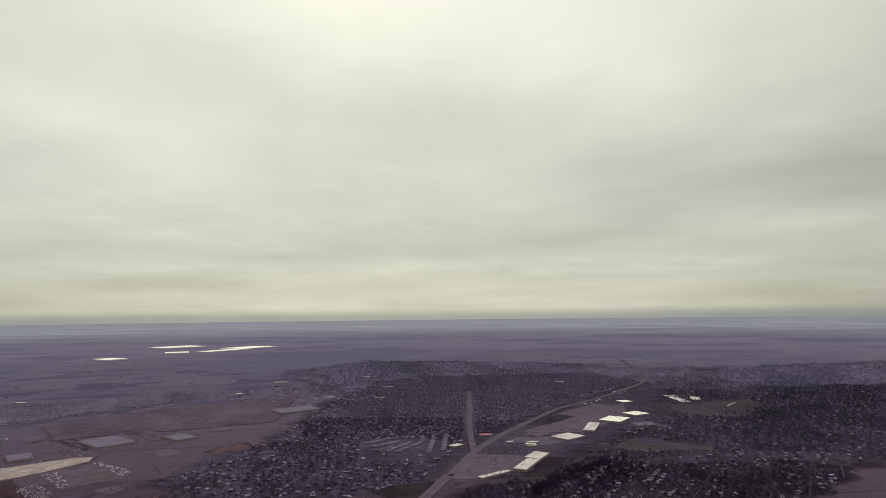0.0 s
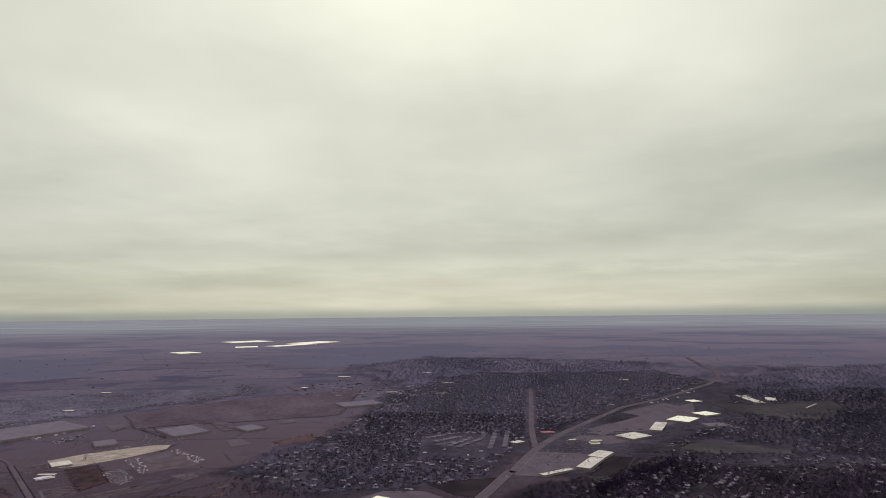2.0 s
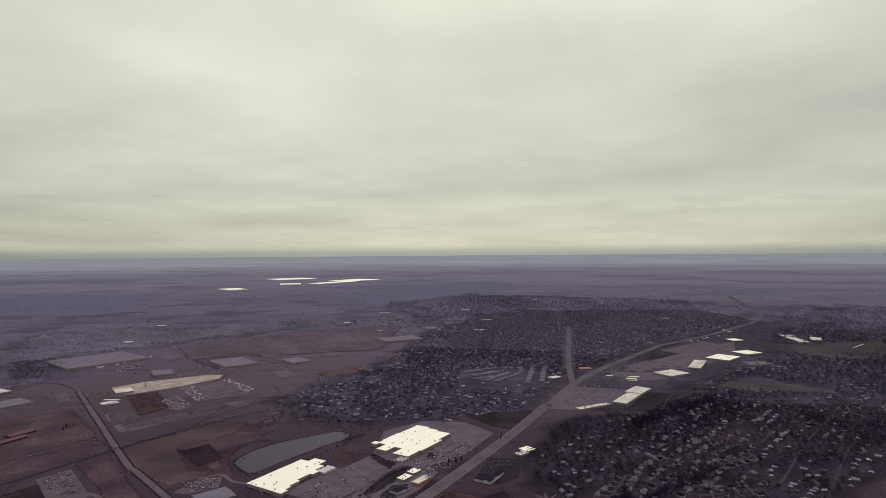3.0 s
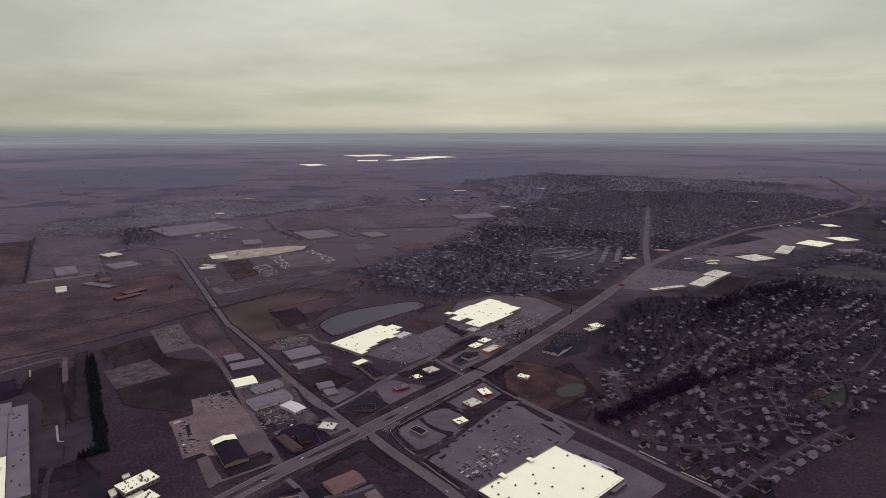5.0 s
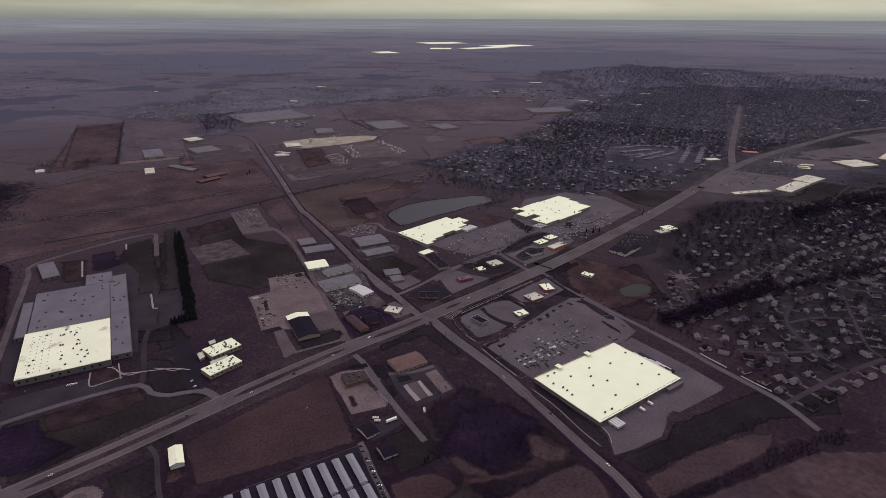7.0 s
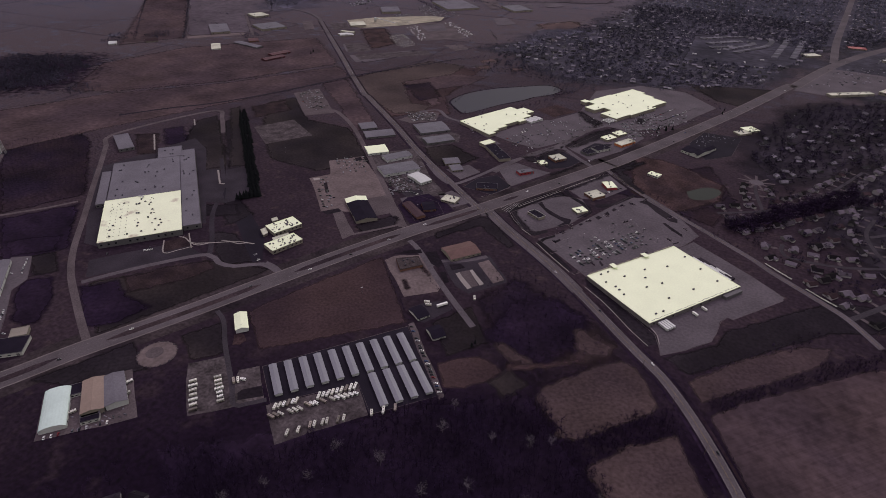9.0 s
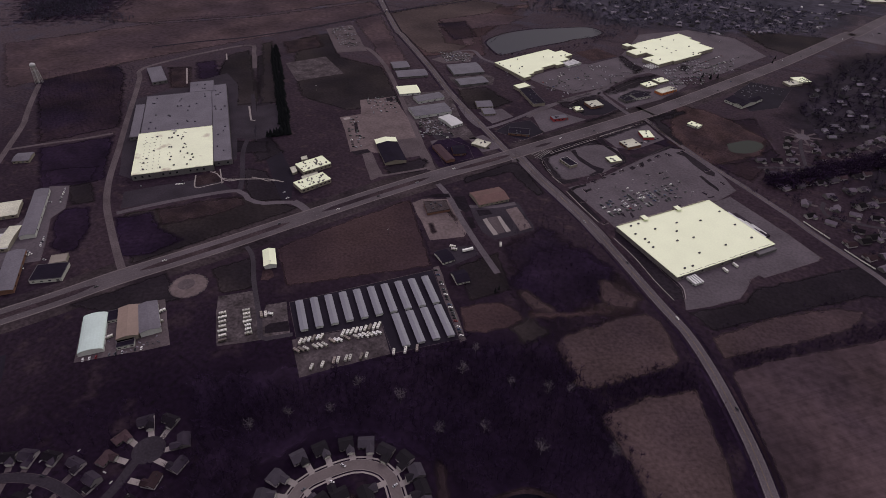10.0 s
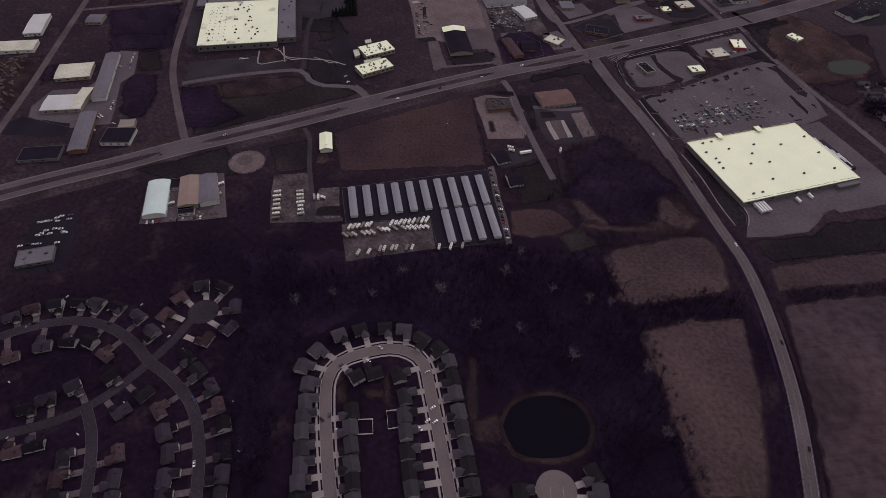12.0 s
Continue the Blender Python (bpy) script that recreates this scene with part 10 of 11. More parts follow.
# islands and hedged verges round the big car park
for pts in itertools.chain(([(-105.6, 645.4), (-104.0, 650.9), (-99.5, 647.6), (-101.3, 640.5)], [(-99.6, 660.7), (-98.5, 668.3), (-93.5, 666.8), (-95.4, 659.5)], [(-92.4, 678.4), (-90.2, 685.3), (-85.8, 686.5), (-87.6, 678.7)], [(-84.8, 695.7), (-83.6, 703.0), (-78.5, 703.3), (-79.8, 695.2)], [(-77.0, 713.8), (-75.0, 723.2), (-67.9, 720.9), (-70.6, 711.2)], [(-69.6, 734.3), (-66.9, 744.9), (-60.4, 735.3), (-62.6, 726.2)], [(-63.2, 752.1), (-61.6, 761.0), (-56.1, 758.0), (-58.7, 749.6)], [(-57.0, 772.8), (-54.1, 782.2), (-48.6, 778.5), (-52.3, 770.3)], [(-45.6, 788.6), (-43.0, 795.6), (-33.7, 790.4), (-38.8, 786.8)],),
    ([(-34.8, 803.9), (-27.1, 817.7), (-5.8, 804.6), (32.7, 776.4), (35.0, 765.7), (23.5, 764.7), (-1.3, 782.5), (-19.4, 801.5)], [(16.2, 752.1), (18.2, 756.6), (48.6, 733.2), (51.5, 725.2), (32.2, 737.7)], [(-123.8, 598.8), (-120.9, 615.8), (-110.1, 633.0), (-107.4, 628.0), (-116.4, 612.7), (-117.3, 604.2), (-59.3, 563.2), (-53.3, 558.1), (-58.8, 552.6)], [(-32.1, 596.8), (-31.0, 600.2), (-23.2, 592.4), (-24.9, 588.5)], [(-51.7, 577.4), (-47.3, 586.2), (-45.3, 583.8), (-50.1, 575.7)], [(-103.8, 615.1), (-99.8, 625.5), (-96.6, 621.2), (-100.5, 612.2)], [(11.7, 651.6), (17.5, 659.1), (18.9, 656.6), (13.5, 649.5)],),
    ([(42.6, 699.7), (48.9, 709.6), (50.3, 706.9), (44.5, 698.1)], [(-163.0, 633.2), (-153.6, 627.5), (-140.2, 624.4), (-123.6, 641.0), (-121.6, 634.6), (-134.6, 614.8), (-156.9, 623.0)], [(-171.7, 711.6), (-167.5, 720.5), (-155.3, 704.0), (-123.5, 689.0), (-106.3, 689.0), (-104.0, 676.3), (-111.0, 657.1), (-117.5, 658.6), (-113.0, 675.5), (-147.6, 689.8)], [(-152.7, 774.9), (-149.6, 784.6), (-134.2, 767.4), (-93.6, 744.5), (-85.9, 727.0), (-90.1, 708.9), (-102.5, 698.4), (-91.6, 728.4), (-103.7, 741.5), (-132.3, 757.7)], [(-91.1, 748.4), (-89.3, 759.8), (-70.6, 775.0), (-61.4, 799.3), (-47.4, 830.1), (-46.0, 816.5), (-62.1, 774.8), (-77.8, 750.2)],),
    ([(-196.9, 690.6), (-181.7, 729.5), (-161.2, 766.2), (-158.5, 764.1), (-177.8, 722.4), (-191.9, 682.0)], [(-157.1, 788.5), (-140.1, 829.2), (-126.7, 853.3), (-123.5, 849.6), (-139.9, 816.0), (-152.3, 785.0)], [(-94.6, 884.3), (-82.2, 890.3), (-58.5, 864.6), (-34.0, 842.4), (-35.8, 832.7), (-61.2, 853.7)],)):
    verge(pts)
for line in ([(-193.0, 683.8), (-176.4, 725.4), (-155.7, 773.5)], [(-154.3, 783.0), (-137.4, 823.6), (-123.6, 854.6)], [(-124.1, 597.4), (-92.8, 575.2), (-61.9, 555.0), (-56.9, 551.8)], [(-159.7, 622.8), (-139.3, 612.8)]):
    bm = bmesh.new()
    ribbon(bm, smooth([Vector(q) for q in line], 10), 1.0, 0.17)
    tagged(part("pavement", bm, "concrete"), "pale concrete footway beside the road", "pavement", kind="structure")

# verges and drives of the depots opposite
for pts in (
    [(-245.0, 491.6), (-233.1, 501.7), (-209.2, 479.7), (-209.5, 468.1), (-223.5, 471.6)], [(-202.5, 458.8), (-198.3, 466.2), (-180.5, 447.4), (-183.4, 440.9)], [(-201.8, 481.7), (-188.7, 492.1), (-179.0, 486.4), (-191.5, 472.2)], [(-281.4, 462.6), (-268.9, 483.6), (-255.0, 494.7), (-247.0, 487.5), (-271.9, 470.0)],
):
    verge(pts, "dark grass plot between worn drives")
for pts in ([(-234.1, 418.8), (-232.9, 423.3), (-216.4, 410.4), (-217.7, 404.8)], [(-235.7, 466.0), (-209.3, 447.5), (-210.0, 443.1), (-234.3, 458.1)]):
    patch("field", "bare_clay", pts, 0.13, "dark oily stains on a gravel lot", "stain", 1.2, 5)

# the wide lawn and asphalt in front of the factory, and office drives
verge([(-574.4, 318.4), (-558.6, 348.7), (-533.1, 331.2), (-550.4, 300.4)], "planted bed with a paved edge by the factory", "bare_clay", 0.13)
for line in ([(-577.1, 320.4), (-549.0, 298.8), (-538.5, 313.8), (-529.1, 331.6)], [(-568.5, 338.5), (-557.0, 340.8), (-539.2, 335.8), (-525.7, 337.4), (-516.1, 350.9)], [(-507.9, 363.6), (-495.4, 368.1), (-482.3, 369.5), (-473.7, 377.3)], [(-528.0, 327.4), (-563.0, 352.0)]):
    bm = bmesh.new()
    ribbon(bm, smooth([Vector(q) for q in line], 5), 1.8, 0.19)
    tagged(part("pavement", bm, "concrete"), "pale concrete footpath by the factory", "pavement", kind="structure")
lot("fresh_asphalt", [(-529.5, 410.6), (-531.6, 442.3), (-465.3, 404.7), (-420.5, 356.4), (-428.9, 346.6), (-473.3, 374.1)], "dark asphalt lot beside the offices", 0.075, kerb=False)
lot("fresh_asphalt", [(-649.7, 459.0), (-607.9, 512.5), (-571.8, 491.1), (-615.5, 432.0)], "dark asphalt lot behind the factory", 0.075, kerb=False)
verge([(-535.1, 368.6), (-529.5, 378.3), (-505.4, 387.0), (-473.3, 374.1), (-426.0, 350.9), (-453.2, 323.5), (-472.9, 327.8), (-500.5, 346.5)], "dark lawn inside the loop drive", "lawn", 0.06, 1.5)
verge([(-542.9, 233.1), (-513.5, 279.8), (-481.1, 319.5), (-460.3, 309.6), (-470.4, 273.2), (-506.2, 218.0)], "brownish worn part of a wide lawn", "bare_clay", 0.058, 4.0)
verge([(-567.9, 191.3), (-542.4, 227.0), (-505.9, 212.1), (-456.4, 213.1), (-467.3, 170.8), (-491.9, 146.4)], "dark damp part of a wide lawn", "wood_floor", 0.057, 4.0)

# dark rough ground round the workshops
for pts, mat in (([(-641.4, 162.5), (-621.0, 186.4), (-573.6, 160.0), (-543.3, 125.6), (-549.3, 114.1), (-570.1, 110.3), (-620.0, 138.4)], "wood_floor"), ([(-691.1, 196.9), (-676.5, 223.0), (-626.7, 197.8), (-643.2, 174.1)], "green_grass"), ([(-740.9, 89.0), (-738.5, 105.4), (-703.5, 86.5), (-700.9, 69.7)], "wood_floor"),
                 ([(-645.6, 6.9), (-645.5, 26.5), (-590.3, 56.7), (-571.2, 43.7), (-624.7, -9.4)], "fresh_asphalt"), ([(-765.5, 198.6), (-713.0, 252.5), (-681.3, 225.7), (-714.7, 184.1)], "wood_floor"), ([(-805.8, 58.3), (-770.5, 101.4), (-710.3, 66.5), (-662.6, 17.8), (-688.8, 14.6)], "bare_clay")):
    verge(pts, "dark rough ground beside the workshops", mat, 0.105 if mat in ("fresh_asphalt", "bare_clay") else 0.055, 2.5)

# raw earth and yard fences of the new street
for k, pts in enumerate(([(-68.5, 60.7), (-57.8, 72.2), (-49.7, 67.8), (-60.4, 56.5)], [(-28.7, 146.2), (-18.9, 144.9), (16.8, 103.1), (18.7, 91.6), (-5.5, 114.6)], [(13.4, 100.0), (24.8, 119.9), (41.2, 104.3), (36.2, 96.3), (26.0, 90.0)], [(-84.3, 44.5), (-94.6, 64.7), (-69.7, 44.1), (-74.5, 37.2)], [(-67.7, 82.7), (-58.9, 81.0), (-39.0, 64.0), (-47.7, 62.7)])):
    verge(pts, "raw reddish earth behind new houses", "bare_clay", 0.085 + 0.005 * k, 2.2)


def yard_fence(pts):
    ob = tagged(base("yard_fence", *pts[0]), "white board fence round a back yard", "fence", "back yard fences")
    o = Vector(pts[0])
    P = [Vector(q) - o for q in pts]
    for a, b in zip(P, P[1:]):
        bm = bmesh.new()
        ribbon(bm, [a, b], 0.16, 1.7, 0.0, 1.6)
        part("panel", bm, "paint_white", ob)
        bm = bmesh.new()
        box(bm, a.x, a.y, 0, 0.2, 0.2, 1.9)
        part("post", bm, "paint_white", ob)


for pts in ([(-35.6, 66.0), (-40.9, 59.8), (-29.0, 50.2), (-23.9, 56.7)], [(-51.6, 39.4), (-43.7, 47.5), (-34.7, 39.5), (-42.4, 31.2)]):
    yard_fence(pts)

# cars standing in lots and at kerbs
rng = random.Random(505)
WHITE_MIX = (4, 9, 1, 1, 0, 0)
for line, turn in itertools.chain(((((-445.6, -38.5), (-444.1, -35.9), (-442.7, -32.6), (-440.5, -30.4), (-439.9, -23.9), (-435.0, -25.1), (-439.0, -19.0), (-434.2, -12.2), (-429.6, -15.7)), 60), (((-428.6, -47.4), (-428.5, -43.7), (-424.3, -43.2), (-429.5, -38.9), (-422.7, -38.0), (-426.1, -31.8), (-421.7, -27.6), (-415.9, -27.7), (-413.5, -27.2)), 60), (((-425.9, -65.1), (-422.7, -59.1), (-418.8, -54.6), (-416.2, -51.3), (-405.3, -38.5)), 60), (((-688.1, 191.1), (-681.7, 185.8), (-677.1, 181.7), (-671.8, 177.3), (-667.3, 173.4), (-660.0, 169.5)), 150), (((-598.0, 116.1), (-594.7, 113.5), (-591.7, 110.7), (-588.5, 107.9), (-585.3, 105.4)), 165),),
    ((((-583.9, 90.8), (-578.5, 90.5), (-579.0, 87.2), (-558.5, 71.1), (-554.1, 93.9), (-671.5, 162.0)), 20), (((-87.7, 97.0), (-72.1, 20.0), (-85.3, 80.9), (-11.5, 67.4), (-56.1, 22.5)), 5), (((-42.0, 107.7), (-16.4, 87.2), (-11.6, 76.2), (-6.8, 79.7)), 80), (((-575.9, 288.7), (-573.0, 291.5), (-570.2, 294.4), (-438.9, 362.1), (-425.7, 354.7)), 80),)):
    for p in line:
        put_car(p[0], p[1], turn + rng.uniform(-8, 8), rng, 0.17, WHITE_MIX)

# rows of cars in the car parks of the two large stores, too small to tell apart
car_shape = (np.array([(-2.2, -0.9, 0.3), (2.2, -0.9, 0.3), (2.2, 0.9, 0.3), (-2.2, 0.9, 0.3), (-2.2, -0.9, 0.9), (2.2, -0.9, 0.75), (2.2, 0.9, 0.75), (-2.2, 0.9, 0.9), (-1.4, -0.7, 1.45), (0.5, -0.7, 1.45), (0.5, 0.7, 1.45), (-1.4, 0.7, 1.45)]),
             np.array([(0, 1, 5), (0, 5, 4), (1, 2, 6), (1, 6, 5), (2, 3, 7), (2, 7, 6), (3, 0, 4), (3, 4, 7), (4, 5, 9), (4, 9, 8), (5, 6, 10), (5, 10, 9), (6, 7, 11), (6, 11, 10), (7, 4, 8), (7, 8, 11), (8, 9, 10), (8, 10, 11)]))
M["lot_cars"] = material("lot_cars", (0.10, 0.096, 0.106), 0.4, 0.03, 0.5, 2.0, per_island=0.95)
for k, (poly, gap, turn, ch) in enumerate(itertools.chain((([(-167.8, 1138.9), (-142.3, 1256.2), (-70.4, 1232.0), (-79.8, 1113.0), (-124.8, 1067.6)], 3.1, 37, 0.40), ([(-331.4, 926.2), (-333.7, 1055.5), (-228.3, 1164.3), (-199.9, 1112.8), (-233.6, 961.2), (-276.7, 884.7)], 3.1, 37, 0.10), ([(-100.8, 1219.0), (-75.4, 1299.2), (-31.5, 1257.6), (-65.8, 1170.2)], 3.1, 37, 0.12), ([(-436.4, 952.8), (-397.7, 1028.1), (-376.7, 997.4), (-409.8, 927.5)], 3.4, 20, 0.6), ([(302.6, 2053.9), (380.6, 2340.4), (505.6, 2326.2), (398.4, 2041.0)], 3.4, 45, 0.25), ([(-1296.7, 2070.1), (-1260.7, 2237.4), (-1044.1, 1977.3), (-1100.8, 1835.5)], 4.5, 12, 0.35),),
    (([(-1269.1, 1838.0), (-1224.6, 1928.8), (-1100.4, 1756.6), (-1142.5, 1709.8)], 4.0, 12, 0.5), ([(745.5, 2586.5), (1023.2, 2964.3), (1037.2, 2863.1), (758.9, 2469.3)], 3.5, 40, 0.2),))):
    w = math.radians(turn)
    c, s = math.cos(w), math.sin(w)
    lo = np.array(poly).min(0) - 20
    hi = np.array(poly).max(0) + 20
    span_m = float(np.linalg.norm(hi - lo))
    gen = np.random.default_rng(900 + k)
    gx, gy = np.meshgrid(np.arange(-span_m, span_m, gap), np.concatenate([[y, y + 5.4] for y in np.arange(-span_m, span_m, 17.5)]))
    q = np.stack([gx.ravel(), gy.ravel()], 1)
    q = np.stack([q[:, 0] * c - q[:, 1] * s, q[:, 0] * s + q[:, 1] * c], 1) + (lo + hi) / 2
    q = q[inside(q, [tuple(v) for v in poly])]
    q = q[gen.random(len(q)) < ch]
    if len(q):
        tagged(strew("parked_cars", car_shape, np.concatenate([q, np.full((len(q), 1), 0.14)], 1), np.ones(len(q)), w + math.pi / 2 + gen.choice([0, math.pi], len(q)), "lot_cars"), "rows of small parked cars in a far car park", "cars", kind="stuff")

# small dark plant on the office and factory roofs
def roof_clutter(corner_a, corner_b, corner_c, h, n, seed, label):
    a, b, c = Vector(corner_a), Vector(corner_b), Vector(corner_c)
    gen = random.Random(seed)
    ob = tagged(base("rooftop_plant", a.x, a.y), label, "rooftop plant", kind="stuff")
    bm = bmesh.new()
    for _ in range(n):
        p = (b - a) * gen.uniform(0.08, 0.92) + (c - a) * gen.uniform(0.1, 0.9)
        box(bm, p.x, p.y, h, gen.uniform(0.5, 2.6), gen.uniform(0.5, 1.6), gen.uniform(0.3, 1.1), angle=gen.choice((15, 105)))
    part("units", bm, "grey_wall" if "office" in label else "dark_metal", ob)["kind"] = "stuff"


roof_clutter((-441.7, 381.4), (-428.9, 426.6), (-419.6, 370.8), 6.2, 22, 1, "dark pipes and small units on an office roof")
roof_clutter((-477.7, 419.6), (-463.8, 461.9), (-452.7, 404.6), 6.2, 26, 2, "dark pipes and small units on an office roof")
bm = bmesh.new()
for i in range(4):
    for j in range(11):
        p = FO + FU * (98 - i * 7.5) + FV * (16 + j * 10.5)
        box(bm, p.x, p.y, 9.2, 0.9, 0.9, 0.5)
gen = random.Random(9)
for _ in range(14):
    p = FO + FU * gen.uniform(30, 104) + FV * gen.uniform(10, 132)
    box(bm, p.x, p.y, 9.2, gen.uniform(0.6, 2.2), gen.uniform(0.6, 1.6), gen.uniform(0.4, 1.0), angle=gen.choice((0, 75)))
vents = tagged(base("roof_vents", 0, 0), "rows of small dark vents on the factory roof", "roof vents", kind="stuff")
part("vents", bm, "dark_metal", vents)["kind"] = "stuff"
bm = bmesh.new()
for (u0, v0), (u1, v1) in (((62, 136), (54, 133)), ((54, 133), (57, 126))):
    a, b = FO + FU * u0 + FV * v0, FO + FU * u1 + FV * v1
    ribbon(bm, [a, b], 1.2, 11.2, 0.0, 1.2)
tagged(part("roof_duct", bm, "pale_metal"), "bent pale metal duct across the factory roof", "duct")

# fringe of saplings where the woods meet the pastures
def fringe(label, line, step, seed, low, high, spread):
    gen = np.random.default_rng(seed)
    P = smooth([Vector(q) for q in line], step)
    p = np.array([tuple(q) for q in P])
    p = np.repeat(p, 3, 0)
    p = p + gen.normal(0, spread, p.shape)
    h = gen.uniform(low, high, len(p))
    tagged(strew("saplings", whole(seed, limbs=8, twigs=4, thick=1.4), p, np.stack([h * 1.2, h * 1.2, h], 1), gen.uniform(0, 6.28, len(p)), "twigs"), label, "saplings", kind="stuff")


fringe("bare saplings along the edge of a pasture", [(-6.0, 322.8), (18.5, 300.9), (40.4, 279.9), (71.1, 319.5), (111.6, 365.0)], 3.0, 611, 3, 9, 4.5)
fringe("bare saplings along the edge of a pasture", [(65.7, 266.8), (90.1, 248.2), (110.4, 230.3), (141.7, 199.4), (173.0, 168.9)], 3.0, 612, 3, 10, 5.0)
fringe("bare shrubs along the edge of a pasture", [(65.7, 266.8), (90.5, 309.5), (126.0, 347.1)], 3.0, 613, 2, 5, 3.0)
for off, mat, wide in ((-9.5, "wood_floor", 2.6), (9.0, "scrub", 3.0)):
    bm = bmesh.new()
    ribbon(bm, CROSS_ROAD, wide, 0.075, off)
    tagged(part("ditch", bm, mat), "dark grassy ditch beside the two-lane road", "ditch", kind="structure")

# kerbs and the planted strip between the big store and the road
verge([(-35.9, 551.3), (-30.2, 559.7), (-8.3, 540.2), (24.6, 515.2), (60.2, 495.1), (74.5, 484.1), (81.1, 468.6), (71.7, 459.4), (43.0, 480.4), (6.0, 510.8), (-27.1, 534.1)], "dark planted strip beside the big store", "lawn", 0.14, 0.6)
for line in ([(-27.5, 530.2), (7.6, 507.7), (44.4, 477.5), (71.0, 458.8)], [(81.1, 468.6), (74.9, 483.3), (64.9, 493.3)]):
    bm = bmesh.new()
    ribbon(bm, smooth([Vector(q) for q in line], 6), 0.9, 0.2)
    tagged(part("kerb", bm, "concrete"), "pale concrete kerb of the store drive", "kerb", kind="structure")
goods("small pale sheds and yard things between houses", [(-389.2, -92.6), (-237.1, 54.3), (-75.0, -52.7), (-195.4, -166.2)], 42, 820, 2.4, "white_wall", 0.7)

# ---- drives, beds and shrubs round the two large stores and behind the factory ----
for line, wide in (([(-281.9, 840.5), (-258.2, 888.4), (-230.2, 948.8), (-224.7, 993.4), (-220.5, 1055.3), (-190.3, 1118.4), (-168.3, 1163.7), (-151.0, 1201.3)], 8.5), ([(-228.3, 958.2), (-181.8, 922.2), (-143.3, 895.9)], 9.0), ([(-573.6, 978.8), (-543.9, 1010.6), (-501.8, 981.9), (-457.0, 970.2), (-392.7, 935.4), (-337.4, 903.2)], 8.0), ([(-404.1, 748.0), (-356.5, 710.9), (-322.8, 699.5), (-306.5, 735.9), (-294.1, 782.2), (-281.9, 840.5)], 7.5)):
    road("road", smooth([Vector(q) for q in line], 10), wide, "asphalt", 0.118, "grey access drive between shop lots")
for pts in ([(-218.6, 997.6), (-198.1, 1070.9), (-172.9, 1114.7), (-168.0, 1075.7), (-185.8, 1014.4), (-201.7, 974.3)], [(-224.2, 970.3), (-213.6, 995.1), (-201.7, 974.3), (-212.1, 961.4)], [(-267.5, 868.4), (-257.1, 886.0), (-238.3, 877.9), (-235.6, 859.3), (-254.9, 856.1)], [(-250.2, 896.2), (-230.7, 940.4), (-212.9, 944.1), (-220.2, 906.1), (-230.7, 877.9)], [(-270.2, 1164.8), (-265.9, 1176.7), (-204.2, 1129.2), (-208.1, 1099.2), (-236.4, 1120.3)], [(-148.5, 1185.8), (-135.6, 1212.1), (-124.2, 1171.3), (-139.1, 1167.7)], [(-107.4, 902.9), (-70.0, 978.4), (-66.4, 965.7), (-90.9, 904.6), (-62.8, 877.9), (-70.4, 860.3)]):
    verge(pts, "dark planted verge between shop lots", "lawn", 0.13, 1.0)
fringe("dark shrubs on the bank of a pond", [(-382.9, 1226.8), (-365.2, 1253.3), (-346.6, 1278.5), (-329.5, 1308.6)], 2.5, 631, 2, 5, 4.0)
fringe("dark shrubs on the bank of a pond", [(-521.4, 1038.9), (-488.5, 1016.1), (-470.4, 1043.6), (-453.1, 1091.5)], 3.0, 632, 1, 3, 2.5)
gen = np.random.default_rng(633)
q, _ = sprinkle([(-625.4, 1154.3), (-591.0, 1211.1), (-548.1, 1241.6), (-531.4, 1215.4), (-573.9, 1163.1), (-588.5, 1116.3)], 7.5, 634)
h = gen.uniform(1.5, 3.5, len(q))
M["rust_twigs"] = material("rust_twigs", (0.050, 0.022, 0.022), 0.95, 0.3, 0.05, 0.5, per_island=0.4)
tagged(strew("shrubs", whole(635, limbs=9, twigs=5, thick=3.0, stem=0.5), q, np.stack([h * 1.6, h * 1.6, h], 1), gen.uniform(0, 6.28, len(q)), "rust_twigs"), "scattered rusty shrubs in rough grass", "shrubs", kind="stuff")
for k in range(3):
    a, b, c = laid(*PLAZA, [(121 + 12.5 * k, 2), (132 + 12.5 * k, 2), (121 + 12.5 * k, 23)])
    gable_building("greenhouse", a, b, c, 3.6, 5.4, "pale_metal", "pale_metal", "pale glazed greenhouse of a garden centre", "greenhouse", 0, "garden centre greenhouses", True)
for pts, mat, z in (([(-939.1, 675.1), (-927.9, 720.2), (-702.4, 545.2), (-723.6, 515.4), (-807.4, 583.1), (-847.0, 567.4), (-911.7, 637.9)], "green_grass", 0.052), ([(-973.3, 554.8), (-943.2, 582.3), (-857.0, 514.1), (-886.3, 493.7)], "bare_clay", 0.083), ([(-956.9, 606.4), (-933.8, 636.1), (-857.2, 584.7), (-874.2, 548.5)], "wood_floor", 0.054), ([(-940.1, 766.2), (-932.8, 787.9), (-745.3, 626.2), (-672.5, 565.8), (-696.7, 549.2)], "green_grass", 0.053), ([(-911.7, 802.9), (-880.6, 875.3), (-822.2, 833.4), (-848.0, 754.0)], "bare_clay", 0.052), ([(-621.6, 418.8), (-573.8, 451.5), (-544.4, 428.8), (-593.2, 395.5)], "lawn", 0.052)):
    verge(pts, "patchy winter grass behind the factory", mat, z, 2.5)
lot("street_dark", [(-728.7, 506.9), (-703.9, 529.0), (-594.2, 445.8), (-632.4, 427.7)], "worn grey yard beside the factory", 0.088, kerb=False)
